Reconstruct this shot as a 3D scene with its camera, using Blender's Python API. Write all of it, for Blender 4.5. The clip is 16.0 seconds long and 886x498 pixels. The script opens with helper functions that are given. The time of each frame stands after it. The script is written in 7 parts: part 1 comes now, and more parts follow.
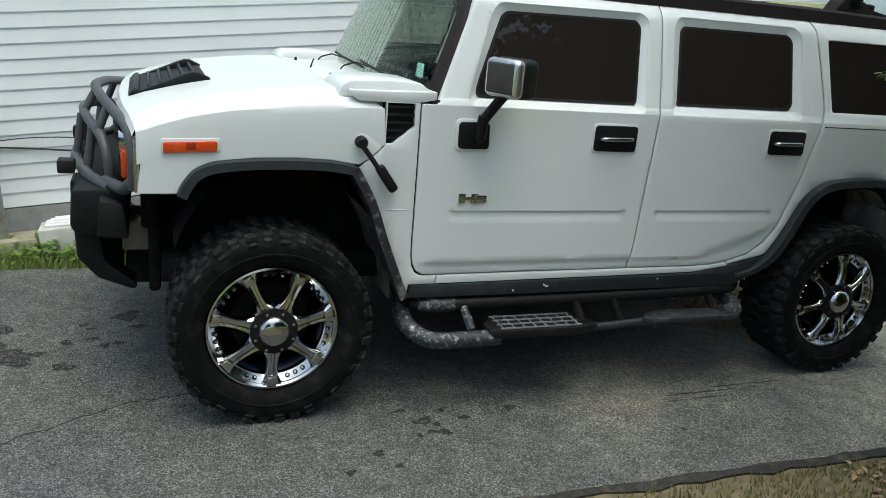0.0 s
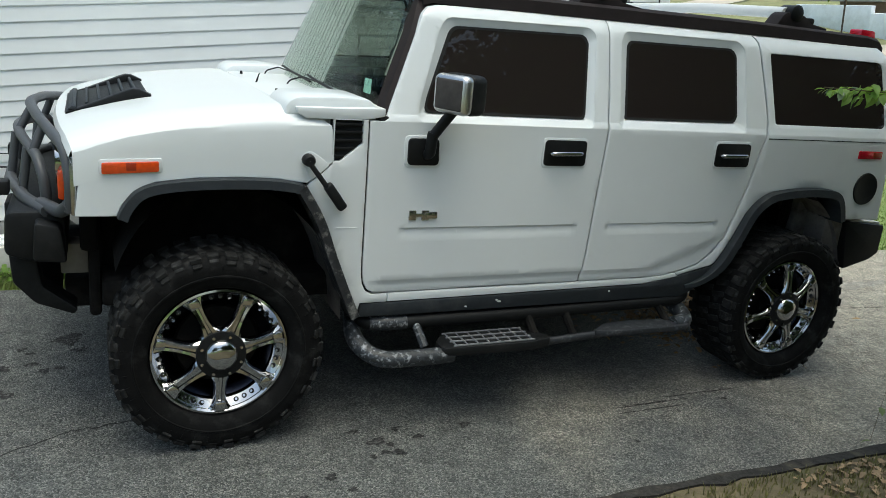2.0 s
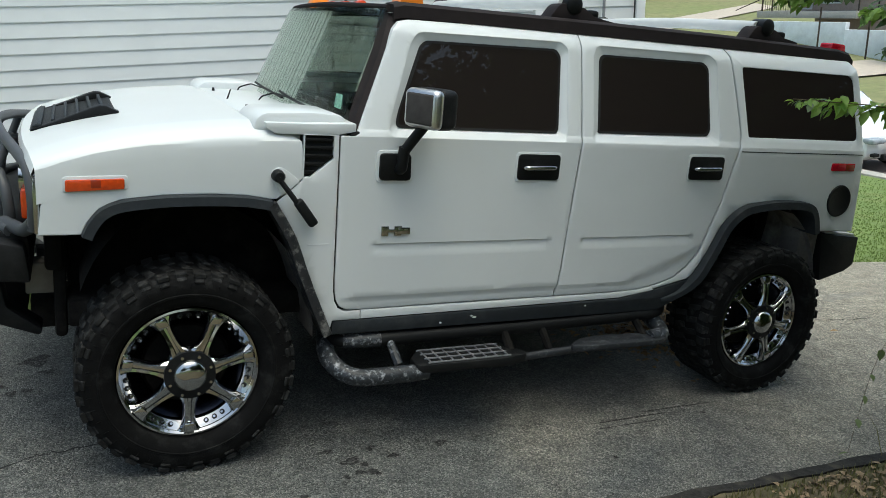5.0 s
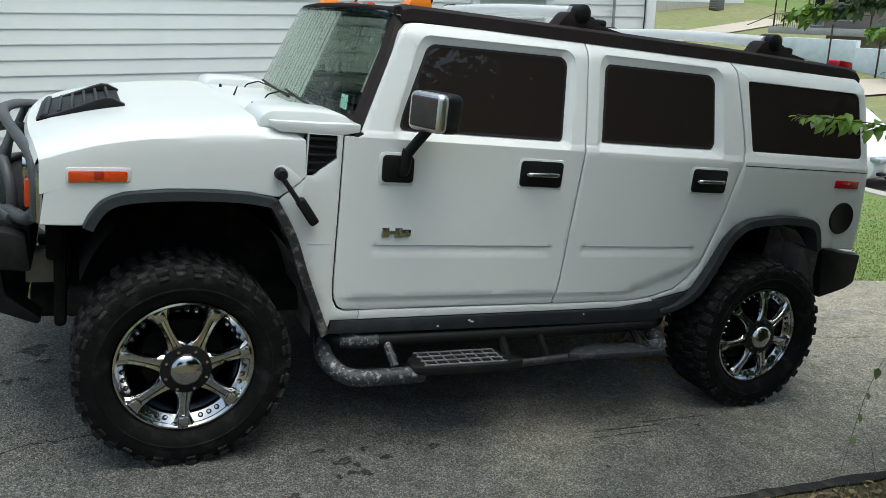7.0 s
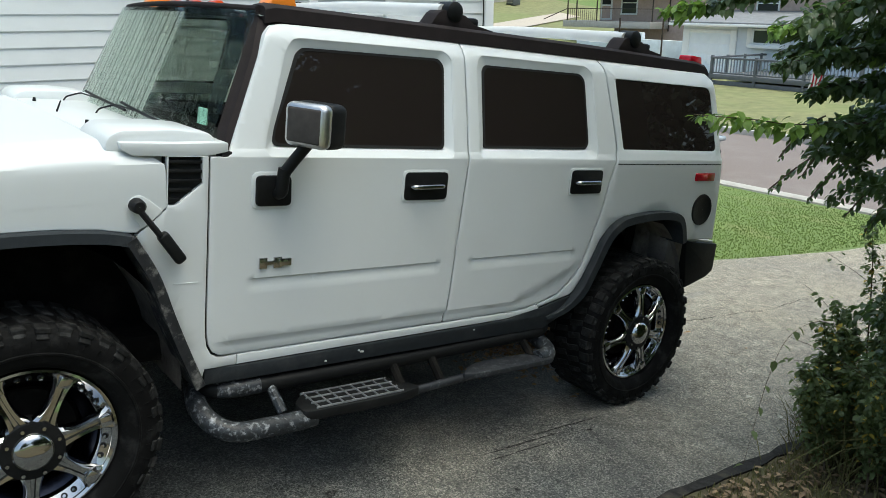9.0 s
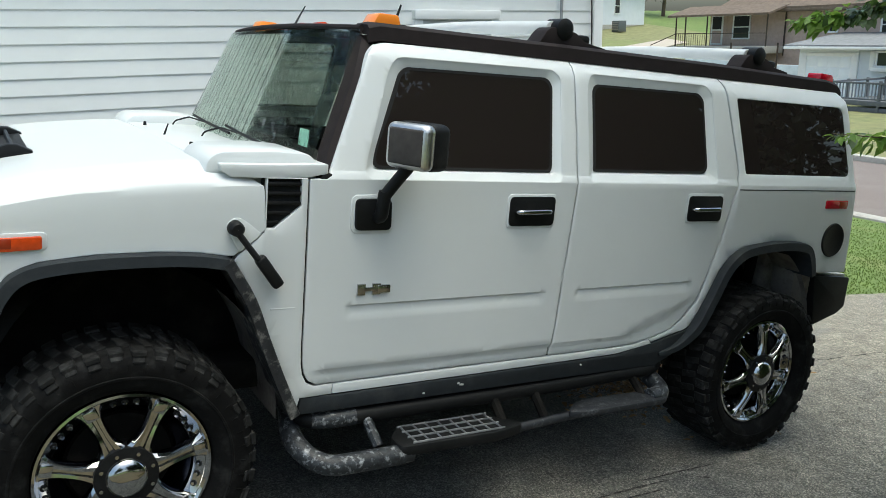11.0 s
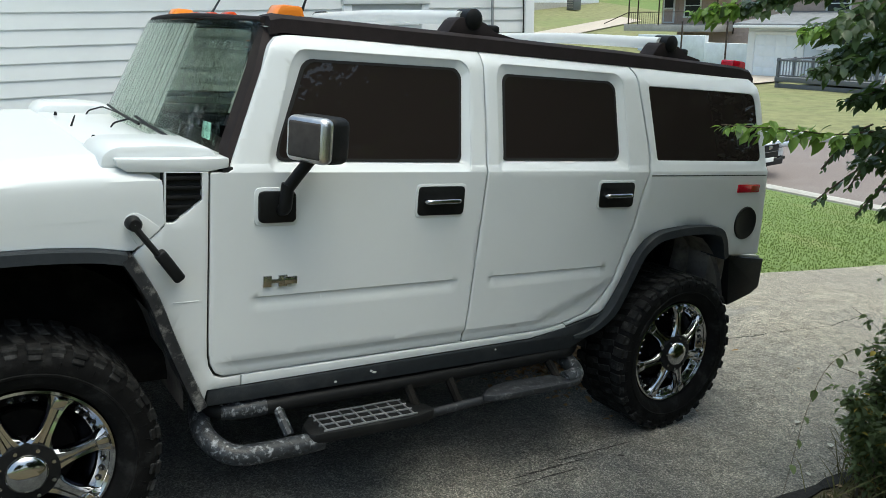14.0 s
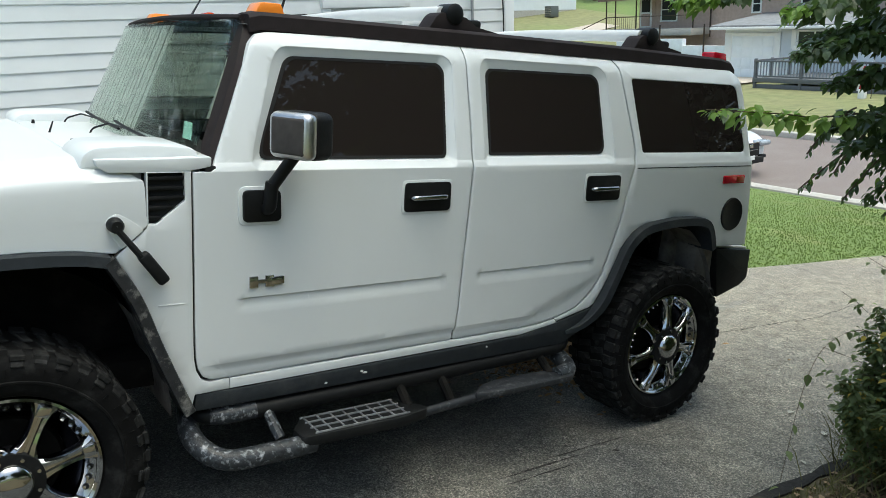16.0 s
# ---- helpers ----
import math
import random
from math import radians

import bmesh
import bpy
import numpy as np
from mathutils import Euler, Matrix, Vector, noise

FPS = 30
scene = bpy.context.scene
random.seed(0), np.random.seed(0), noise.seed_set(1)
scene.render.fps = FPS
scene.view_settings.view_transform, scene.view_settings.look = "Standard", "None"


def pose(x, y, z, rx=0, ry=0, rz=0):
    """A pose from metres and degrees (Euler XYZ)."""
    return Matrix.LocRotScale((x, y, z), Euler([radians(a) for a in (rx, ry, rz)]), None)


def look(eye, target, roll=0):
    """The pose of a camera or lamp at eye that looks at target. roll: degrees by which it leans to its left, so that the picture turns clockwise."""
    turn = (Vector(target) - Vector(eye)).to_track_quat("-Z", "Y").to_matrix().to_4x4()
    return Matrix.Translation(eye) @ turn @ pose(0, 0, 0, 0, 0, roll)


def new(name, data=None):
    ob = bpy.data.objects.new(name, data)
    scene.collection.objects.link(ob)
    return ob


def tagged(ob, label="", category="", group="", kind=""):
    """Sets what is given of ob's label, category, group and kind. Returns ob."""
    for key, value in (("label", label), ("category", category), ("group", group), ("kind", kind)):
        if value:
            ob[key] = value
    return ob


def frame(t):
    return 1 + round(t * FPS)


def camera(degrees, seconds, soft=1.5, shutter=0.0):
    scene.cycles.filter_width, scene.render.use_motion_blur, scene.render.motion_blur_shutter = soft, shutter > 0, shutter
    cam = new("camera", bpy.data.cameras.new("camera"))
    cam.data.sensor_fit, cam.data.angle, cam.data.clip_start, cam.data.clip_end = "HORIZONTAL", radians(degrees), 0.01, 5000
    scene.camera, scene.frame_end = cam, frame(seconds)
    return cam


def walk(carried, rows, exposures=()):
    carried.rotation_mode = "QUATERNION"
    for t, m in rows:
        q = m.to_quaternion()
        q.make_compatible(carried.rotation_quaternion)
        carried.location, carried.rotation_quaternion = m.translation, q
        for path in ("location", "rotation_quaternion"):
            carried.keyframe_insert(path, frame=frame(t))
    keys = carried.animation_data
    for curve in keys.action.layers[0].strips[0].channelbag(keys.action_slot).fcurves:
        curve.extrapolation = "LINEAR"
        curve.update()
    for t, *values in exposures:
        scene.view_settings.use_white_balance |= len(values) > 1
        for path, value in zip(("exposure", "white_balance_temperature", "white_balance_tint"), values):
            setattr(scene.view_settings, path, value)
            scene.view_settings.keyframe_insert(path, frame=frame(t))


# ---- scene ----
cam = camera(57.9, 16.0, soft=0.8)
SLOPE = pose(0, 0, 0, 0, 6.56, 0)      # the driveway falls towards the street
PATH = [
    (0, (-0.514, -3.297, 1.812), (0.183, -1.509, 1.249), 5.2),
    (0.5, (-0.517, -3.269, 1.836), (0.131, -1.475, 1.236), 5.1),
    (1, (-0.526, -3.256, 1.839), (0.13, -1.457, 1.261), 5.1),
    (1.5, (-0.499, -3.263, 1.847), (0.229, -1.477, 1.32), 4.9),
    (2, (-0.483, -3.251, 1.853), (0.319, -1.501, 1.313), 5.2),
    (2.5, (-0.468, -3.255, 1.864), (0.455, -1.548, 1.378), 7.2),
    (3, (-0.465, -3.22, 1.843), (0.5, -1.523, 1.407), 6.0),
    (3.5, (-0.416, -3.247, 1.863), (0.516, -1.534, 1.418), 3.8),
    (4, (-0.409, -3.26, 1.836), (0.502, -1.533, 1.402), 0.9),
    (4.5, (-0.427, -3.234, 1.858), (0.38, -1.481, 1.333), 4.2),
    (4.7, (-0.426, -3.236, 1.839), (0.406, -1.487, 1.341), 4.5),
    (6.8, (-0.389, -3.272, 1.854), (0.433, -1.515, 1.363), 6.7),
    (7, (-0.412, -3.254, 1.84), (0.42, -1.501, 1.354), 6.8),
    (7.5, (-0.461, -3.127, 1.861), (0.51, -1.447, 1.38), 7.3),
    (8, (-0.527, -3.078, 1.933), (0.635, -1.515, 1.475), 6.8),
    (8.2, (-0.56, -3.028, 1.91), (0.649, -1.504, 1.445), 6.4),
    (10.3, (-0.408, -2.598, 1.792), (0.796, -1.05, 1.401), 4.6),
    (10.5, (-0.426, -2.606, 1.784), (0.746, -1.029, 1.411), 5.6),
    (11, (-0.419, -2.653, 1.798), (0.594, -0.977, 1.395), 5.0),
    (11.5, (-0.427, -2.703, 1.814), (0.354, -0.925, 1.333), 3.9),
    (12, (-0.433, -2.709, 1.794), (0.208, -0.912, 1.194), 4.7),
    (12.5, (-0.418, -2.716, 1.801), (0.323, -0.944, 1.241), 4.8),
    (13, (-0.379, -2.758, 1.791), (0.352, -0.977, 1.248), 3.0),
    (13.5, (-0.342, -2.737, 1.844), (0.542, -1.023, 1.316), 4.1),
    (14, (-0.26, -2.788, 1.867), (0.835, -1.174, 1.421), 4.9),
    (14.5, (-0.232, -2.8, 1.833), (0.943, -1.233, 1.43), 4.0),
    (15, (-0.244, -2.783, 1.824), (0.931, -1.217, 1.411), 4.1),
    (15.5, (-0.229, -2.767, 1.816), (0.942, -1.197, 1.412), 3.5),
    (16, (-0.254, -2.769, 1.803), (0.872, -1.17, 1.384), 3.4),
]
walk(cam, [(t, SLOPE @ look(eye, target, roll)) for t, eye, target, roll in PATH], [(t, e + 0.29, 6230, -4) for t, e in ((0, 0.35), (1, 0.38), (2, 0.31), (3.2, 0.32), (4.5, 0.19), (7, 0.28), (8, 0.32), (10.6, 0.41), (11.6, 0.30), (12.8, 0.17), (14.2, 0.40), (15, 0.41), (16, 0.42))])

# ---- light: soft overcast evening ----
world = bpy.data.worlds.new("world")
scene.world = world
world.use_nodes = True
wn = world.node_tree
sky = wn.nodes.new("ShaderNodeTexSky")
sky.sky_type, sky.sun_disc = "NISHITA", False
sky.sun_elevation, sky.sun_rotation = radians(74), radians(165)
sky.air_density, sky.dust_density, sky.ozone_density = 1.0, 5.0, 1.0
wn.nodes["Background"].inputs[1].default_value = 0.165
wn.links.new(sky.outputs[0], wn.nodes["Background"].inputs[0])
sun = new("sun", bpy.data.lights.new("sun", "SUN"))
sun.data.energy, sun.data.angle, sun.data.color = 0.85, radians(60), (1.0, 0.97, 0.92)
sun.matrix_world = look((1.2, 1.6, 12), (0, 0, 0))


# ---- materials ----
def material(name, color, rough=0.5, metal=0.0, spec=0.5, coat=0.0, vary=0.0, scale=8.0, bump=0.0, bump_scale=60.0,
             stain=None, stain_amount=0.0, stain_scale=2.5, island=0.0, trans=0.0, ior=1.45, alpha=1.0):
    """Principled surface: a base colour with grain (vary), a second scale of stains, fine relief, and a shade for each piece."""
    m = bpy.data.materials.new(name)
    m.use_nodes = True
    t, b = m.node_tree, m.node_tree.nodes["Principled BSDF"]
    b.inputs["Roughness"].default_value, b.inputs["Metallic"].default_value = rough, metal
    b.inputs["Specular IOR Level"].default_value, b.inputs["Coat Weight"].default_value = spec, coat
    b.inputs["Coat Roughness"].default_value = 0.06
    b.inputs["Transmission Weight"].default_value, b.inputs["IOR"].default_value = trans, ior
    b.inputs["Base Color"].default_value = (*color, 1)
    if not (vary or bump or stain or island):
        return m
    co = t.nodes.new("ShaderNodeTexCoord").outputs["Object"]

    def noise_of(s, detail=6.0, rough_=0.6):
        n = t.nodes.new("ShaderNodeTexNoise")
        n.inputs["Scale"].default_value, n.inputs["Detail"].default_value, n.inputs["Roughness"].default_value = s, detail, rough_
        t.links.new(co, n.inputs["Vector"])
        return n.outputs["Fac"]

    def mix(fac, a, c):
        n = t.nodes.new("ShaderNodeMix")
        n.data_type = "RGBA"
        if isinstance(fac, float):
            n.inputs[0].default_value = fac
        else:
            t.links.new(fac, n.inputs[0])
        for sock, v in ((n.inputs[6], a), (n.inputs[7], c)):
            if isinstance(v, tuple):
                sock.default_value = (*v, 1)
            else:
                t.links.new(v, sock)
        return n.outputs[2]

    def ramp(fac, lo, hi):
        n = t.nodes.new("ShaderNodeMapRange")
        n.inputs["From Min"].default_value, n.inputs["From Max"].default_value = lo, hi
        t.links.new(fac, n.inputs["Value"])
        return n.outputs[0]

    dark, light = tuple(v * (1 - vary) for v in color), tuple(min(1, v * (1 + vary)) for v in color)
    out = mix(ramp(noise_of(scale), 0.3, 0.7), dark, light)
    if stain:
        f = t.nodes.new("ShaderNodeMath")
        f.operation = "MULTIPLY"
        f.inputs[1].default_value = stain_amount
        t.links.new(ramp(noise_of(stain_scale, 8.0, 0.65), 0.52, 0.72), f.inputs[0])
        out = mix(f.outputs[0], out, stain)
    if island:
        info = t.nodes.new("ShaderNodeNewGeometry").outputs["Random Per Island"]
        obj = t.nodes.new("ShaderNodeObjectInfo").outputs["Random"]
        add = t.nodes.new("ShaderNodeMath")
        add.operation = "ADD"
        t.links.new(info, add.inputs[0])
        t.links.new(obj, add.inputs[1])
        hs = t.nodes.new("ShaderNodeHueSaturation")
        v = t.nodes.new("ShaderNodeMapRange")
        v.inputs["From Max"].default_value = 2.0
        v.inputs["To Min"].default_value, v.inputs["To Max"].default_value = 1 - island, 1 + island
        t.links.new(add.outputs[0], v.inputs["Value"])
        t.links.new(v.outputs[0], hs.inputs["Value"])
        t.links.new(out, hs.inputs["Color"])
        out = hs.outputs[0]
    t.links.new(out, b.inputs["Base Color"])
    if bump:
        n = t.nodes.new("ShaderNodeBump")
        n.inputs["Strength"].default_value, n.inputs["Distance"].default_value = bump, 0.004
        t.links.new(noise_of(bump_scale, 4.0), n.inputs["Height"])
        t.links.new(n.outputs[0], b.inputs["Normal"])
    return m


PAINT = material("white_paint", (0.665, 0.690, 0.692), 0.34, coat=0.35, vary=0.015, scale=3, stain=(0.60, 0.61, 0.59), stain_amount=0.22, stain_scale=1.7)
FLARE = material("grey_plastic", (0.024, 0.028, 0.032), 0.55, spec=0.25, vary=0.12, scale=25, bump=0.25, bump_scale=220, stain=(0.10, 0.10, 0.10), stain_amount=0.3, stain_scale=6)
BLACK = material("black_plastic", (0.0085, 0.009, 0.0095), 0.5, spec=0.22, vary=0.2, scale=30, bump=0.2, bump_scale=200, stain=(0.028, 0.027, 0.026), stain_amount=0.5, stain_scale=5)
RAIL = material("roof_trim", (0.022, 0.0175, 0.0178), 0.7, spec=0.15, vary=0.15, scale=15, bump=0.2, bump_scale=150)
GAP = material("gap_rubber", (0.008, 0.008, 0.008), 0.8)
UNDER = material("underbody", (0.007, 0.0065, 0.006), 0.85, spec=0.15, vary=0.4, scale=12, bump=0.4, bump_scale=60, stain=(0.035, 0.03, 0.025), stain_amount=0.5, stain_scale=6)
TREAD = material("tread_rubber", (0.016, 0.016, 0.0157), 0.8, spec=0.12, vary=0.4, scale=25, bump=0.4, bump_scale=120, stain=(0.08, 0.08, 0.078), stain_amount=0.65, stain_scale=16)
RUBBER = material("tyre_rubber", (0.006, 0.006, 0.006), 0.75, spec=0.12, vary=0.25, scale=20, bump=0.3, bump_scale=150, stain=(0.035, 0.035, 0.034), stain_amount=0.6, stain_scale=14)
CHROME = material("chrome", (0.45, 0.455, 0.46), 0.07, metal=1.0, vary=0.06, scale=20)
CHROME_DULL = material("worn_chrome", (0.42, 0.42, 0.42), 0.22, metal=1.0, vary=0.2, scale=30)
RIM_SATIN = material("satin_chrome", (0.60, 0.59, 0.58), 0.34, metal=1.0, vary=0.12, scale=30)
STEEL = material("scuffed_step", (0.018, 0.020, 0.024), 0.5, vary=0.2, scale=20, bump=0.3, bump_scale=120, stain=(0.26, 0.27, 0.28), stain_amount=0.45, stain_scale=26)
SCUFFED = material("scraped_tube", (0.022, 0.025, 0.029), 0.42, vary=0.7, scale=45, bump=0.45, bump_scale=90, stain=(0.46, 0.48, 0.50), stain_amount=0.8, stain_scale=42)
FLARE_WORN = material("scraped_plastic", (0.022, 0.023, 0.025), 0.6, spec=0.3, vary=0.3, scale=25, bump=0.3, bump_scale=150, stain=(0.30, 0.29, 0.27), stain_amount=0.8, stain_scale=20)
GRIP = material("step_grip", (0.18, 0.185, 0.19), 0.45, vary=0.25, scale=40)
SHADE_FOLD = material("sunshade_fold_shade", (0.15, 0.165, 0.15), 0.8, vary=0.3, scale=6)
AMBER_DARK = material("amber_core", (0.30, 0.028, 0.006), 0.3, coat=0.4)
SHADE = material("sunshade", (0.62, 0.66, 0.62), 0.6, vary=0.05, scale=8)
TINT_CLEAR = material("green_glass", (0.11, 0.15, 0.11), 0.0, trans=1.0, ior=1.2)
BARREL = material("dark_barrel", (0.022, 0.025, 0.036), 0.22, metal=1.0, vary=0.2, scale=30)
GUARD = material("guard_tube", (0.06, 0.063, 0.068), 0.45, vary=0.12, scale=14, bump=0.15, bump_scale=120)
TINT = material("tinted_glass", (0.018, 0.0145, 0.013), 0.01, spec=0.36, trans=0.0)
AMBER = material("amber_lens", (0.62, 0.065, 0.008), 0.25, coat=0.5, vary=0.15, scale=60)
AMBER_BRIGHT = material("amber_lamp", (0.95, 0.28, 0.03), 0.3, coat=0.4)
RED = material("red_lens", (0.50, 0.006, 0.022), 0.2, coat=0.5, vary=0.2, scale=60)
DUSTY = material("dusty_underbody", (0.17, 0.155, 0.14), 0.9, spec=0.2, vary=0.4, scale=14, bump=0.4, bump_scale=60, stain=(0.012, 0.011, 0.01), stain_amount=0.8, stain_scale=7)
SEAT = material("seat_leather", (0.035, 0.03, 0.027), 0.6, vary=0.2, scale=10)
CABIN = material("cabin_trim", (0.012, 0.011, 0.010), 0.8)
PIPE = material("rack_bar", (0.62, 0.62, 0.6), 0.35, vary=0.05, scale=6)
STICKER = material("sticker", (0.45, 0.75, 0.62), 0.5)
MIRROR = material("mirror_back", (0.062, 0.055, 0.050), 0.6, spec=0.15, vary=0.2, scale=18)

# windscreen glass
WIND = material("windscreen_glass", (0.80, 0.88, 0.83), 0.0, trans=1.0, ior=1.09)


# ---- building helpers ----
def link_mesh(name, bm, mat, smooth=40):
    me = bpy.data.meshes.new(name)
    bm.normal_update()
    bm.to_mesh(me)
    bm.free()
    for mm in (mat if isinstance(mat, (list, tuple)) else (mat,)):
        me.materials.append(mm)
    if smooth:
        me.polygons.foreach_set("use_smooth", [True] * len(me.polygons))
        me.set_sharp_from_angle(angle=radians(smooth))
    return me


def part(name, bm, mat, parent, label="", smooth=40):
    ob = new(name, link_mesh(name, bm, mat, smooth))
    ob.parent = parent
    return tagged(ob, label)


def thing(name, bm, mat, m=None, label="", category="", group="", kind="", smooth=40):
    ob = new(name, link_mesh(name, bm, mat, smooth) if bm else None)
    ob.matrix_world = m if m is not None else Matrix()
    return tagged(ob, label, category, group, kind)


def box(bm, lo, hi, bevel=0.0, seg=2, m=None):
    """A box between two corners, its edges rounded."""
    lo, hi = Vector(lo), Vector(hi)
    r = bmesh.ops.create_cube(bm, size=1.0, matrix=Matrix.Translation((lo + hi) / 2) @ Matrix.Diagonal((*(hi - lo), 1)))
    vs = r["verts"]
    if bevel:
        es = list({e for v in vs for e in v.link_edges})
        r = bmesh.ops.bevel(bm, geom=es, offset=bevel, segments=seg, profile=0.5, affect="EDGES", clamp_overlap=True)
        vs = list({v for fc in r["faces"] for v in fc.verts} | {v for v in vs if v.is_valid})
    if m is not None:
        bmesh.ops.transform(bm, matrix=m, verts=vs)
    return bm


def boxed(lo, hi, bevel=0.0, seg=2, m=None):
    return box(bmesh.new(), lo, hi, bevel, seg, m)


def rounded_path(pts, radius=0.06, n=5):
    """A polyline with its corners rounded off."""
    pts = [Vector(p) for p in pts]
    out = [pts[0]]
    for a, b, c in zip(pts, pts[1:], pts[2:]):
        r = min(radius, (a - b).length * 0.49, (c - b).length * 0.49)
        p, q = b + (a - b).normalized() * r, b + (c - b).normalized() * r
        for k in range(n + 1):
            s = k / n
            out.append(p * (1 - s) ** 2 + b * 2 * s * (1 - s) + q * s * s)
    return out + [pts[-1]]


def tube(bm, pts, r, seg=10, ends=True):
    """A round bar along a polyline; r may be one radius or one for each point."""
    pts = [Vector(p) for p in pts]
    rs = r if isinstance(r, (list, tuple)) else [r] * len(pts)
    rings, side = [], None
    for i, p in enumerate(pts):
        d = (pts[min(i + 1, len(pts) - 1)] - pts[max(i - 1, 0)]).normalized()
        if side is None:
            side = d.cross(Vector((0, 0, 1)) if abs(d.z) < 0.9 else Vector((1, 0, 0))).normalized()
        side = (side - d * side.dot(d)).normalized()
        up = d.cross(side)
        rings.append([bm.verts.new(p + (side * math.cos(a) + up * math.sin(a)) * rs[i]) for a in (2 * math.pi * k / seg for k in range(seg))])
    for a, b in zip(rings, rings[1:]):
        for k in range(seg):
            bm.faces.new((a[k], a[(k + 1) % seg], b[(k + 1) % seg], b[k]))
    if ends:
        bm.faces.new(rings[0][::-1])
        bm.faces.new(rings[-1])
    return bm


def tubed(pts, r, seg=10, radius=0.06):
    return tube(bmesh.new(), rounded_path(pts, radius), r, seg)


def lathe(bm, profile, n=48, close=False, m=None):
    """Turns (radius, y) pairs round the y axis."""
    rings = [[bm.verts.new((r * math.cos(2 * math.pi * k / n), y, r * math.sin(2 * math.pi * k / n))) for k in range(n)] for r, y in profile]
    pairs = list(zip(rings, rings[1:])) + ([(rings[-1], rings[0])] if close else [])
    for a, b in pairs:
        for k in range(n):
            bm.faces.new((a[k], a[(k + 1) % n], b[(k + 1) % n], b[k]))
    if m is not None:
        bmesh.ops.transform(bm, matrix=m, verts=[v for ring in rings for v in ring])
    return bm


def round_outline(pts, radius=0.03, n=4):
    """A closed outline in (x, z) with its corners rounded; a point may carry its own radius."""
    out, k = [], len(pts)
    for i in range(k):
        a, b, c = (Vector(pts[j % k][:2]) for j in (i - 1, i, i + 1))
        want = pts[i][2] if len(pts[i]) > 2 else radius
        r = min(want, (a - b).length * 0.48, (c - b).length * 0.48)
        if r < 1e-4:
            out.append(b)
            continue
        p, q = b + (a - b).normalized() * r, b + (c - b).normalized() * r
        for j in range(n + 1):
            s = j / n
            out.append(p * (1 - s) ** 2 + b * 2 * s * (1 - s) + q * s * s)
    return [(v[0], v[1]) for v in out]


def prism(bm, outline, y0, y1, bevel=0.0):
    """An outline in (x, z) pulled from y0 to y1."""
    fs = []
    ring0 = [bm.verts.new((x, y0, z)) for x, z in outline]
    ring1 = [bm.verts.new((x, y1, z)) for x, z in outline]
    n = len(outline)
    fs += [bm.faces.new(ring0), bm.faces.new(ring1[::-1])]
    for k in range(n):
        fs.append(bm.faces.new((ring0[(k + 1) % n], ring0[k], ring1[k], ring1[(k + 1) % n])))
    bmesh.ops.recalc_face_normals(bm, faces=fs)
    if bevel:
        es = list({e for e in fs[0].edges} | {e for e in fs[1].edges})
        bmesh.ops.bevel(bm, geom=es, offset=bevel, segments=2, profile=0.5, affect="EDGES", clamp_overlap=True)
    return bm


W = 2.06   # the car's width; its near side lies at y = 0


def side_y(x, z):
    """How far the flank lies inwards: upright below the waist, leaning in above it, with pressed lines in the doors."""
    y = 0.0
    if z > 1.43:
        y += 0.012 * min(1, (z - 1.43) / 0.03) + 0.26 * max(0, z - 1.45)
    if z > 1.86:
        y += 1.6 * (z - 1.86) ** 2 * 4
    low = 0.699 + max(0.0, x - 2.22) * 0.36
    if 0.64 < x < 2.70:
        y += 0.014 * min(1, max(0, (low + 0.012 - z) / 0.024)) * min(1, (x - 0.64) / 0.09) * min(1, (2.70 - x) / 0.08)
    for a, b in ((0.80, 1.705), (1.91, 2.605)):
        if a - 0.02 < x < b + 0.02 and 0.90 < z < 0.956:
            edge = min(1, max(0, (x - a + 0.02) / 0.03), 1) * min(1, max(0, (b + 0.02 - x) / 0.03))
            y += 0.009 * edge * (min(1, (0.956 - z) / 0.007) if z > 0.949 else (z - 0.90) / 0.049)
    return y


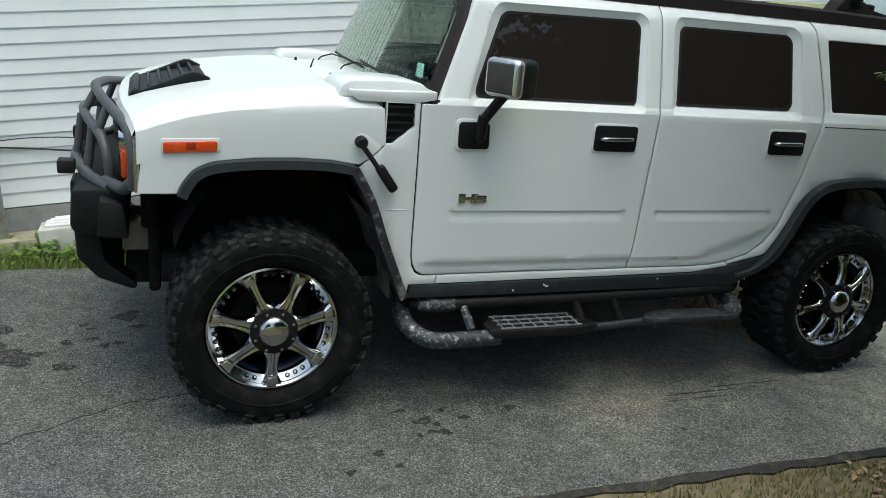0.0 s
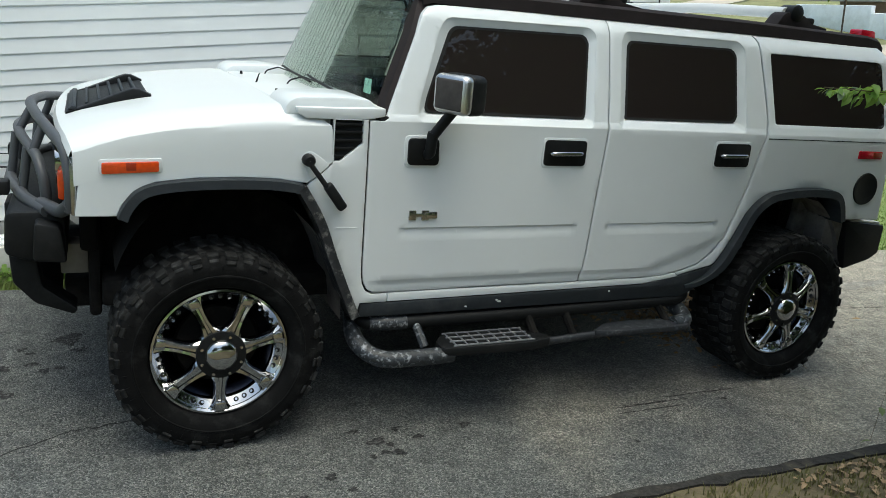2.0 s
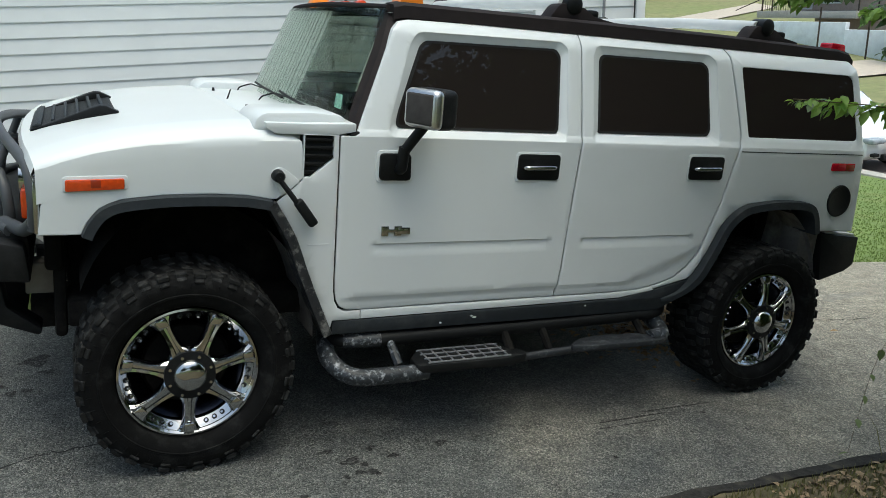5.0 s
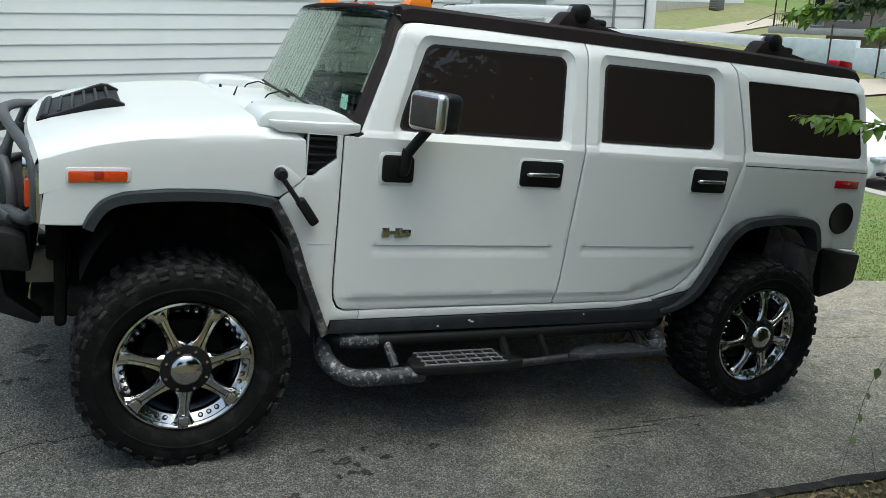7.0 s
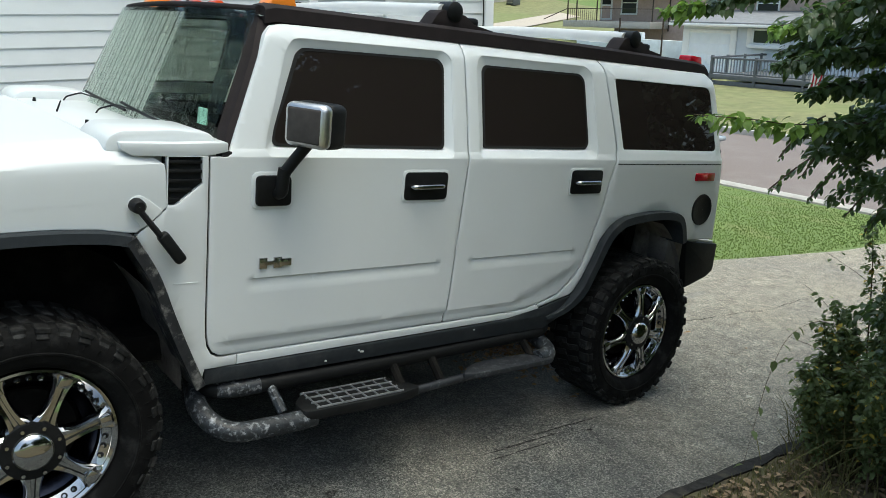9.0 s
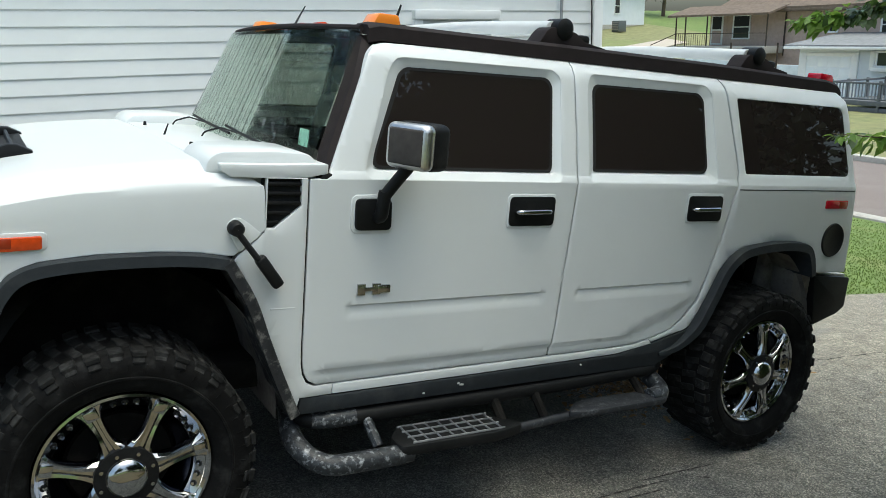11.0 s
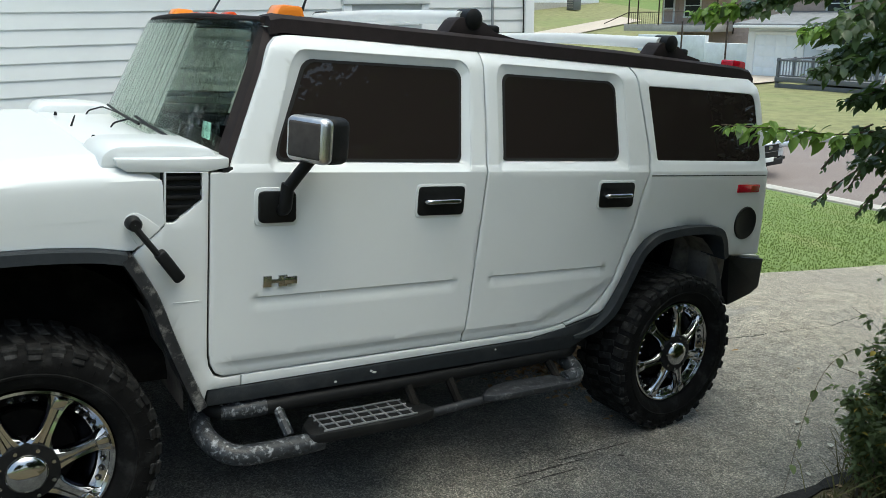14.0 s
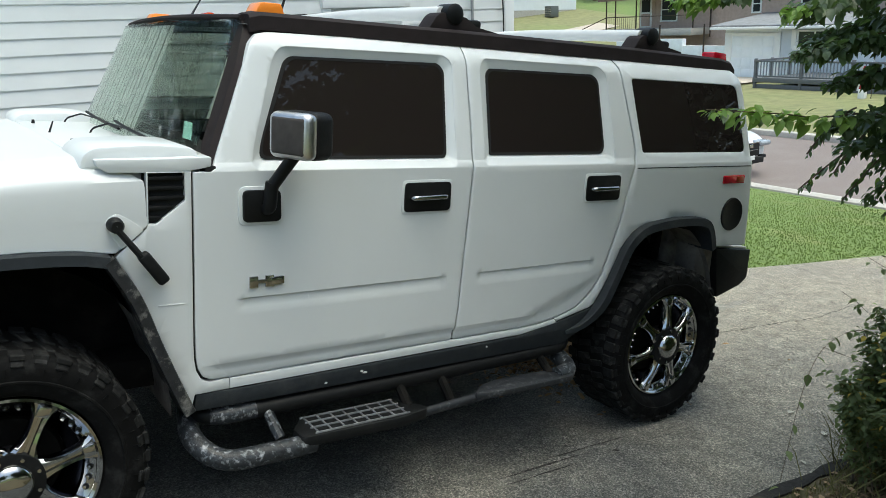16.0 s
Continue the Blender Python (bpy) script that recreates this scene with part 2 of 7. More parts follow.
def panel(outline, holes=(), far=False, yfun=side_y, step=0.03, zs=(), depth=0.03, roll=0.0035, bm=None, open_edge=None):
    """A pressed body panel: an outline in (x, z) with holes, bent to the flank, its edges rolled and turned inwards."""
    b = bmesh.new()
    for loop in (outline, *holes):
        vs = [b.verts.new((x, 0, z)) for x, z in loop]
        for k in range(len(vs)):
            b.edges.new((vs[k], vs[(k + 1) % len(vs)]))
    bmesh.ops.triangle_fill(b, use_beauty=True, edges=b.edges[:])
    for fc in b.faces:
        fc.normal_update()
        if fc.normal.y > 0:
            fc.normal_flip()
    bmesh.ops.inset_region(b, faces=b.faces[:], thickness=roll, use_boundary=True, use_even_offset=True)
    xs = [x for x, _ in outline]
    zz = [z for _, z in outline]
    cuts = [("x", min(xs) + step * k) for k in range(1, int((max(xs) - min(xs)) / step) + 1)]
    cuts += [("z", min(zz) + step * k) for k in range(1, int((max(zz) - min(zz)) / step) + 1)] + [("z", z) for z in zs if min(zz) < z < max(zz)]
    cuts += [("x", x) for x in (0.78, 0.81, 1.695, 1.725, 1.89, 1.92, 2.595, 2.625) if zs and min(xs) < x < max(xs)]
    for ax, v in cuts:
        co, no = ((v, 0, 0), (1, 0, 0)) if ax == "x" else ((0, 0, v), (0, 0, 1))
        bmesh.ops.bisect_plane(b, geom=b.verts[:] + b.edges[:] + b.faces[:], plane_co=co, plane_no=no, dist=0.0008)
    rim = [e for e in b.edges if len(e.link_faces) == 1 and not (open_edge and all(open_edge(v.co.x, v.co.z) for v in e.verts))]
    edge_verts = {v for e in rim for v in e.verts}
    for v in b.verts:
        v.co.y = yfun(v.co.x, v.co.z) + (0.75 * roll if v in edge_verts else 0)
    r = bmesh.ops.extrude_edge_only(b, edges=rim)
    for v in r["geom"]:
        if isinstance(v, bmesh.types.BMVert):
            v.co.y += depth
    if far:
        for v in b.verts:
            v.co.y = W - v.co.y
        bmesh.ops.reverse_faces(b, faces=b.faces[:])
    if bm is None:
        return b
    me = bpy.data.meshes.new("joined")
    b.to_mesh(me)
    b.free()
    bm.from_mesh(me)
    bpy.data.meshes.remove(me)
    return bm


def ring_between(loop_a, loop_b, ya, yb, far=False):
    """A sloping band between two outlines with the same number of points; ya and yb give each its depth."""
    b = bmesh.new()
    va = [b.verts.new((x, ya(x, z), z)) for x, z in loop_a]
    vb = [b.verts.new((x, yb(x, z), z)) for x, z in loop_b]
    n = len(va)
    for k in range(n):
        b.faces.new((va[k], va[(k + 1) % n], vb[(k + 1) % n], vb[k]))
    bmesh.ops.recalc_face_normals(b, faces=b.faces[:])
    if far:
        for v in b.verts:
            v.co.y = W - v.co.y
    return b


def sheet(loop, yfun, far=False, thick=0.005):
    b = panel(loop, yfun=yfun, far=far, step=0.15, depth=thick, roll=0.002)
    return b


# ---- the car ----
def build_suv():
    car = thing("suv", None, None, SLOPE, "white lifted off-road SUV parked on the sloping driveway", "car")
    W2 = W / 2
    arch_f = [(-0.392, 1.025), (-0.372, 1.07), (-0.327, 1.126), (-0.25, 1.160), (-0.09, 1.178), (0.09, 1.182), (0.23, 1.176), (0.33, 1.160)]
    arch_fr = [(0.355, 1.145), (0.43, 1.01), (0.49, 0.85), (0.55, 0.70), (0.61, 0.56)]
    crease = [(-0.525, 1.265), (-0.45, 1.298), (-0.35, 1.33), (-0.24, 1.353), (-0.14, 1.368), (0.09, 1.386), (0.26, 1.394), (0.44, 1.40)]
    hood_line = [(-0.555, 1.305), (-0.45, 1.350), (-0.34, 1.385), (-0.24, 1.412), (-0.14, 1.428), (-0.04, 1.442), (0.09, 1.456), (0.23, 1.468), (0.36, 1.458), (0.46, 1.43)]
    bulge = lambda x, y: -0.085 * max(0.0, math.sin(math.pi * y / W)) ** 0.7 * max(0.0, -x / 0.54) ** 1.5
    cz = lambda x: float(np.interp(x, [p[0] for p in crease], [p[1] for p in crease]))
    hz = lambda x: float(np.interp(x, [p[0] for p in hood_line], [p[1] for p in hood_line]))

    # hood: both flanks and the top in one pressing
    bm = bmesh.new()
    flank = [(-0.54, 1.022)] + arch_f + [(0.355, 1.16), (0.462, 1.25), (0.458, 1.28)] + [(x, z - 0.12) for x, z in crease[-2::-1]]
    hood_y = lambda x, z: 0.012 * max(0, (-0.45 - x) / 0.09)
    for far in (False, True):
        panel(flank, far=far, yfun=hood_y, bm=bm, step=0.05, open_edge=lambda x, z: z > cz(x) - 0.124 and x < 0.44)
    xs = [-0.535, -0.50, -0.45, -0.40, -0.34, -0.28, -0.22, -0.14, -0.05, 0.04, 0.12, 0.20, 0.26, 0.30]
    rows = []
    for x in xs:
        a, b = cz(x), hz(x)
        edge_in = 0.012 * max(0, (-0.45 - x) / 0.09)
        up = b - a
        cross = [(-0.0003, a - 0.125), (0.0, a - 0.10), (0.001, a - 0.06), (0.003, a - 0.02), (0.007, a + up * 0.05), (0.014, a + up * 0.25), (0.026, a + up * 0.44), (0.048, a + up * 0.62), (0.092, a + up * 0.82), (0.150, b), (0.180, b + 0.002)]
        cross = [(y + edge_in * (y < 0.1), z) for y, z in cross]
        cross += [(0.180 + (W2 - 0.180) * k / 8, b + 0.002 + 0.006 * math.sin(math.pi / 2 * k / 8)) for k in range(1, 9)]
        cross = cross + [(W - y, z) for y, z in cross[-2::-1]]
        rows.append([bm.verts.new((x + bulge(x, y), y, z)) for k, (y, z) in enumerate(cross)])
    # rear corners run back beside the raised cowl covers
    for a, b in zip(rows, rows[1:]):
        for k in range(len(a) - 1):
            bm.faces.new((a[k], b[k], b[k + 1], a[k + 1]))
    last = rows[-1]
    for far in (False, True):
        ids = range(0, 9) if not far else range(len(last) - 1, len(last) - 10, -1)
        reach = [0.156, 0.156, 0.155, 0.154, 0.15, 0.14, 0.12, 0.085, 0.04]
        vs = [last[k] for k in ids]
        nx = [bm.verts.new((v.co.x + r, v.co.y, v.co.z + (0.004 if j < 5 else -0.03 * r))) for j, (v, r) in enumerate(zip(vs, reach))]
        for j in range(8):
            q = (vs[j], nx[j], nx[j + 1], vs[j + 1])
            bm.faces.new(q if not far else q[::-1])
        q = (vs[8], nx[8], last[9] if not far else last[len(last) - 10])
        bm.faces.new(q if not far else q[::-1])
    # front lip of the hood
    first = rows[0][5:-5]
    lip = [bm.verts.new((v.co.x - 0.012, v.co.y, v.co.z - 0.03)) for v in first]
    lip2 = [bm.verts.new((v.co.x + 0.0, v.co.y, v.co.z - 0.06)) for v in first]
    for k in range(len(first) - 1):
        bm.faces.new((lip[k], first[k], first[k + 1], lip[k + 1]))
        bm.faces.new((lip2[k], lip[k], lip[k + 1], lip2[k + 1]))
    hood = part("hood", bm, PAINT, car, smooth=17)

    # hood scoop: sunk plate, two cheeks that rise to the rear, cross ribs
    hood_top = lambda x: hz(x) + 0.0075
    bm = bmesh.new()
    rows = []
    for k in range(9):
        x = -0.50 + 0.29 * k / 8
        rows.append([bm.verts.new((x + bulge(x, 0.9), y, hood_top(x) + (0.003 if y in (0.60, W - 0.70) else 0.006))) for y in (0.60, 0.63, 1.03, W - 0.73, W - 0.70)])
    for a, b in zip(rows, rows[1:]):
        for k in range(4):
            bm.faces.new((a[k], b[k], b[k + 1], a[k + 1]))
    scoop = part("hood_scoop", bm, BLACK, hood, "black ribbed plastic air scoop")
    for y in (0.602, W - 0.762):
        bm = bmesh.new()
        line = [(-0.50, 0.005), (-0.43, 0.010), (-0.37, 0.022), (-0.30, 0.038), (-0.27, 0.043), (-0.245, 0.036), (-0.20, 0.006)]
        prism(bm, [(x + bulge(x, 0.8), hood_top(x) + h) for x, h in line] + [(x + bulge(x, 0.8), hood_top(x) - 0.01) for x, h in line[::-1]], y, y + 0.06, 0.008)
        part("scoop_cheek", bm, BLACK, scoop)
    for k in range(6):
        x = -0.475 + 0.043 * k
        h = 0.016 + 0.014 * min(1, k / 4)
        part("rib", boxed((x + bulge(x, 1.0), 0.662, hood_top(x)), (x + bulge(x, 1.0) + 0.014, W - 0.762, hood_top(x) + h), 0.005), FLARE, scoop)
    bm = bmesh.new()
    prism(bm, [(-0.565, hz(-0.5) + 0.024), (-0.545, hz(-0.5) + 0.040), (-0.530, hz(-0.5) + 0.038), (-0.525, hz(-0.5) + 0.02)], 0.61, W - 0.71, 0.004)
    part("scoop_lip", bm, FLARE, scoop)

    # fender behind the hood line, with its louvred vent
    for far in (False, True):
        outline = [(0.458, 1.240), (0.458, 1.434), (0.610, 1.434), (0.612, 1.17), (0.614, 0.80), (0.616, 0.742), (0.623, 0.697), (0.642, 0.661), (0.674, 0.644), (0.70, 0.642), (0.752, 0.642), (0.752, 0.600), (0.618, 0.605), (0.608, 0.565)]
        outline += arch_fr[-2::-1] + [(0.368, 1.160)]
        vent_hole = [(0.464, 1.429), (0.587, 1.429), (0.589, 1.332), (0.492, 1.254), (0.464, 1.254)]
        fender = part("fender", panel(outline, (vent_hole,), far, step=0.06), PAINT, car)
        side = lambda y: W - y if far else y
        bm = bmesh.new()
        prism(bm, [(0.455, 1.432), (0.597, 1.432), (0.597, 1.32), (0.50, 1.245), (0.455, 1.245)], side(0.022), side(0.05))
        part("vent_back", bm, GAP, fender)
        for k in range(5):
            z = 1.275 + 0.034 * k
            x1 = 0.587 if z > 1.332 else 0.492 + (z - 1.262) * 1.24
            a, b = sorted((side(0.004), side(0.03)))
            part("louvre", boxed((0.464, a, z - 0.007), (x1, b, z + 0.006), 0.003, m=Matrix.Translation((0, 0, 0))), BLACK, fender)
        # fine pressed line
        part("pressed_line", boxed((0.49, min(side(-0.0015), side(0.002)), 0.957), (0.583, max(side(-0.0015), side(0.002)), 0.962), 0.001), PAINT, fender)

    # cowl: white shelf with raised covers below the windscreen
    bm = bmesh.new()
    box(bm, (0.27, 0.16, 1.40), (0.72, W - 0.16, 1.475), 0.01)
    cowl = part("cowl", bm, PAINT, car)
    for far in (False, True):
        side = lambda y: W - y if far else y
        bm = bmesh.new()
        out = round_outline([(0.258, 1.430), (0.266, 1.484), (0.305, 1.512), (0.49, 1.521), (0.628, 1.513), (0.664, 1.478), (0.664, 1.430)], 0.024, 6)
        prism(bm, out, side(0.05), side(0.40), 0.020)
        part("cowl_cover", bm, PAINT, cowl)
        bm = bmesh.new()
        prism(bm, round_outline([(0.300, 1.474), (0.50, 1.477), (0.682, 1.483), (0.682, 1.449), (0.61, 1.434), (0.45, 1.430), (0.34, 1.430), (0.306, 1.450)], 0.006), side(0.0), side(0.14), 0.004)
        for v in bm.verts:
            if v.co.x < 0.47:
                v.co.y += (0.015 if not far else -0.015) * (0.47 - v.co.x) / 0.155
        part("cowl_ledge", bm, PAINT, cowl)
        part("cowl_side", boxed((0.31, min(side(0.056), side(0.2)), 1.36), (0.66, max(side(0.056), side(0.2)), 1.432), 0.004), PAINT, cowl)
        for y in (0.55,):
            bm = bmesh.new()
            bmesh.ops.create_cone(bm, cap_ends=True, segments=10, radius1=0.009, radius2=0.006, depth=0.02, matrix=Matrix.Translation((0.33, side(y), 1.483)))
            part("washer_jet", bm, BLACK, cowl)

    # doors
    def windowed(name, outline, glass, frame_out, far, handle_x):
        recess = round_outline(frame_out, 0.05, 5)
        pane = round_outline(glass, 0.035, 5)
        door = part(name, panel(round_outline(outline, 0.006, 2), (recess,), far, step=0.03, zs=(0.956, 0.9495, 0.9, 0.711, 0.687, 1.43, 1.46)), PAINT, car)
        inner = lambda x, z: side_y(x, z) + 0.028
        part("window_frame", ring_between(recess, pane, lambda x, z: side_y(x, z) + 0.0045, inner, far), PAINT, door)
        pane_ob = part("window_pane", sheet(pane, lambda x, z: side_y(x, z) + 0.024, far), TINT_CLEAR if far and handle_x < 2 else TINT, door, "dark tinted glass" if not far else "greenish side glass", smooth=0)
        pane_ob.visible_shadow = not far
        seal = [(x + (1 if x > sum(p[0] for p in pane) / len(pane) else -1) * -0.011, z + (-0.011 if z > 1.66 else 0.011)) for x, z in pane]
        part("window_seal", ring_between(pane, seal, lambda x, z: side_y(x, z) + 0.0215, lambda x, z: side_y(x, z) + 0.0225, far), GAP, door)
        side = lambda y: W - y if far else y
        hx = handle_x
        lift = 0.007 if hx > 2 else 0.0
        cup = round_outline([(hx - 0.012, 1.248 + lift), (hx + 0.220, 1.248 + lift), (hx + 0.220, 1.371 + lift), (hx - 0.012, 1.371 + lift)], 0.022, 4)
        bm = bmesh.new()
        prism(bm, [(x + (x - hx - 0.106) * 0.09, z + (z - 1.308) * 0.16) for x, z in cup], side(-0.0035), side(0.012), 0.003)
        part("handle_bezel", bm, PAINT, door)
        bm = bmesh.new()
        prism(bm, cup, side(-0.008), side(0.012), 0.002)
        cup_ob = part("handle_cup", bm, BLACK, door, "black recessed handle plate")
        bm = bmesh.new()
        tube(bm, rounded_path([(hx + 0.022, side(0.0), 1.306 + lift), (hx + 0.027, side(-0.030), 1.308 + lift), (hx + 0.180, side(-0.030), 1.311 + lift), (hx + 0.185, side(0.0), 1.311 + lift)], 0.02), 0.0125, 10)
        bmesh.ops.scale(bm, vec=(1, 1, 0.9), verts=bm.verts[:], space=Matrix.Translation((0, 0, -1.318)))
        part("handle_grip", bm, CHROME, cup_ob, "chrome pull handle")
        return door

    for far in (False, True):
        front = windowed("front_door",
            [(0.617, 1.43), (0.620, 1.17), (0.622, 0.80), (0.624, 0.745), (0.6305, 0.703), (0.648, 0.670), (0.677, 0.653), (0.70, 0.649), (0.76, 0.648), (1.19, 0.652), (1.779, 0.652), (1.795, 0.80), (1.8168, 1.2),
             (1.8318, 1.45), (1.8380, 1.6), (1.845, 1.942), (1.3, 1.938), (0.95, 1.930), (0.900, 1.918), (0.868, 1.884), (0.685, 1.43)],
            [(0.872, 1.468), (0.886, 1.53), (0.957, 1.715), (1.0, 1.825), (1.03, 1.848), (1.71, 1.860), (1.738, 1.83), (1.715, 1.49), (1.705, 1.468)],
            [(0.838, 1.435), (0.845, 1.50), (0.915, 1.715), (0.95, 1.83), (0.985, 1.880), (1.735, 1.893), (1.768, 1.86), (1.752, 1.48), (1.745, 1.435)], far, 1.496)
        windowed("rear_door",
            [(1.825, 1.2), (1.803, 0.80), (1.787, 0.652), (2.18, 0.654), (2.31, 0.660), (2.44, 0.685), (2.54, 0.715), (2.62, 0.775), (2.68, 0.86), (2.73, 1.0), (2.78, 1.14), (2.815, 1.30), (2.845, 1.41),
             (2.862, 1.49), (2.853, 1.58), (2.828, 1.74), (2.80, 1.90), (2.78, 1.940), (1.851, 1.942), (1.846, 1.6), (1.840, 1.45)],
            [(1.945, 1.477), (1.950, 1.50), (1.965, 1.83), (1.985, 1.853), (2.63, 1.858), (2.665, 1.83), (2.668, 1.51), (2.645, 1.480)],
            [(1.905, 1.440), (1.908, 1.48), (1.920, 1.85), (1.945, 1.892), (2.665, 1.896), (2.703, 1.86), (2.716, 1.48), (2.705, 1.440)], far, 2.531)
        # dark joint behind the door edges
        joint = [(0.60, 0.66), (0.60, 1.425), (0.70, 1.425), (0.89, 1.90), (0.93, 1.93), (2.76, 1.93), (2.84, 1.6), (2.85, 1.49), (2.80, 1.3), (2.72, 0.97), (2.62, 0.79), (2.5, 0.70), (2.2, 0.648), (0.7, 0.646)]
        part("door_joint", panel(joint, ([(0.80, 1.40), (0.80, 1.50), (0.93, 1.905), (2.74, 1.905), (2.74, 1.40)],), far, yfun=lambda x, z: side_y(x, z) + 0.013, depth=0.004, roll=0.002, step=0.1), GAP, car)
        side = lambda y: W - y if far else y
        # plain badge blocks
        if not far:
            bm = bmesh.new()
            prism(bm, [(0.822, 0.993), (0.855, 0.993), (0.855, 1.008), (0.884, 1.008), (0.884, 0.993), (0.918, 0.993), (0.918, 1.036), (0.884, 1.036), (0.884, 1.022), (0.855, 1.022), (0.855, 1.036), (0.822, 1.036)], -0.010, 0.0, 0.002)
            part("badge", bm, CHROME_DULL, front, "small dull metal badge block")
            part("badge_tab", boxed((0.905, -0.013, 0.999), (0.958, 0.0, 1.030), 0.003), CHROME, front)
        # mirror: foot, arm, housing, chrome face
        bm = bmesh.new()
        prism(bm, round_outline([(0.795, 1.243), (0.943, 1.243), (0.938, 1.362), (0.792, 1.362)], 0.022, 4), side(-0.016), side(0.01), 0.005)
        part("mirror_foot", bm, BLACK, front)
        bm = bmesh.new()
        prism(bm, round_outline([(0.780, 1.230), (0.957, 1.230), (0.952, 1.375), (0.777, 1.375)], 0.030, 4), side(-0.005), side(0.01), 0.003)
        part("mirror_bezel_plate", bm, PAINT, front)
        part("mirror_stem", tubed([(0.884, side(-0.012), 1.292), (0.884, side(-0.040), 1.302), (0.886, side(-0.050), 1.380), (0.888, side(-0.052), 1.395)], 0.025, 12, 0.03), BLACK, front)
        part("mirror_arm", tubed([(0.887, side(-0.052), 1.38), (0.912, side(-0.075), 1.43), (0.95, side(-0.13), 1.515)], 0.023, 10, 0.03), BLACK, front)
        head = Matrix.Translation((0.94, side(-0.165), 1.575)) @ Matrix.Rotation(radians(-20 if far else 20), 4, "Z") @ Matrix.Scale(0.95, 4)
        part("mirror_housing", boxed((-0.030, -0.104, -0.088), (0.085, 0.104, 0.088), 0.034, 4, head), BLACK, front)
        part("mirror_bezel", boxed((-0.068, -0.104, -0.086), (0.0, 0.104, 0.085), 0.030, 4, head), RIM_SATIN, front, "chrome mirror rim")
        part("mirror_face", boxed((-0.0700, -0.090, -0.072), (-0.04, 0.086, 0.070), 0.030, 4, head), MIRROR, front)

        # rear quarter
        arch_r = [(2.632, 0.70), (2.66, 0.72), (2.74, 0.86), (2.81, 1.0), (2.88, 1.075), (2.98, 1.12), (3.20, 1.142), (3.42, 1.130), (3.50, 1.075), (3.545, 0.955)]
        outline = [(3.545, 0.955), (3.862, 0.945), (3.855, 1.10), (3.84, 1.30), (3.822, 1.45), (3.815, 1.62), (3.803, 1.80), (3.785, 1.89), (3.74, 1.942), (2.790, 1.942), (2.811, 1.90), (2.839, 1.74), (2.864, 1.58), (2.874, 1.49),
                   (2.857, 1.41), (2.827, 1.30), (2.792, 1.14), (2.742, 1.0), (2.692, 0.86), (2.630, 0.768), (2.545, 0.709), (2.44, 0.679), (2.40, 0.672), (2.42, 0.655)] + arch_r[:-1]
        hole = round_outline([(2.922, 1.485), (3.775, 1.485, 0.04), (3.745, 1.853, 0.05), (2.884, 1.850)], 0.014, 4)
        quarter = part("rear_quarter", panel(outline, (hole,), far, step=0.06, zs=(1.43, 1.46)), PAINT, car)
        pane = part("quarter_pane", sheet(hole, lambda x, z: side_y(x, z) + 0.004, far), TINT, quarter, "dark tinted glass", smooth=0)
        a, b = sorted((side(-0.001), side(0.004)))
        part("quarter_line", boxed((2.87, a, 1.407), (3.815, b, 1.412)), FLARE, quarter)
        bm = bmesh.new()
        prism(bm, round_outline([(3.575, 1.312), (3.765, 1.312), (3.765, 1.358), (3.575, 1.358)], 0.008), side(-0.006), side(0.01), 0.003)
        side_light = part("side_light", bm, RED, quarter, "small red side marker light")
        a, b = sorted((side(-0.0075), side(0.0)))
        part("dark_reflector", boxed((3.690, a, 1.318), (3.758, b, 1.352), 0.003), AMBER_DARK, side_light)
        bm = bmesh.new()
        lathe(bm, [(0.001, -0.004), (0.072, -0.004), (0.080, -0.007), (0.092, -0.007), (0.096, 0.0), (0.096, 0.01)], 28)
        bmesh.ops.transform(bm, matrix=Matrix.Translation((3.692, side(0.0), 1.135)) @ (Matrix.Diagonal((1, -1, 1, 1)) if far else Matrix()), verts=bm.verts[:])
        part("fuel_cap", bm, BLACK, quarter, "round black fuel filler cap")

        # sill: white strip and grey cladding
        a, b = sorted((side(0.004), side(0.10)))
        bm = bmesh.new()
        prism(bm, [(0.755, 0.602), (2.19, 0.617), (2.42, 0.648), (2.40, 0.668), (2.31, 0.654), (2.18, 0.648), (0.755, 0.642)], side(0.0105), side(0.10), 0.004)
        part("sill", bm, PAINT, car)
        bm = bmesh.new()
        prism(bm, [(0.618, 0.535), (2.46, 0.535), (2.62, 0.60), (2.66, 0.70), (2.43, 0.652), (2.19, 0.613), (0.76, 0.598), (0.622, 0.603)], side(0.006), side(0.16), 0.006)
        cladding = part("sill_cladding", bm, FLARE, car, "scuffed dark grey plastic cladding")
        if not far:
            for x, z, w in ((1.155, 0.556, 0.010), (1.335, 0.572, 0.016), (1.32, 0.580, 0.010), (1.98, 0.590, 0.008)):
                bm = bmesh.new()
                prism(bm, round_outline([(x - w * 0.7, z - 0.003), (x + w * 0.5, z - 0.006), (x + w * 0.8, z + 0.001), (x - w * 0.2, z + 0.005)], 0.003), 0.004, 0.010)
                part("paint_chip", bm, PIPE, cladding)

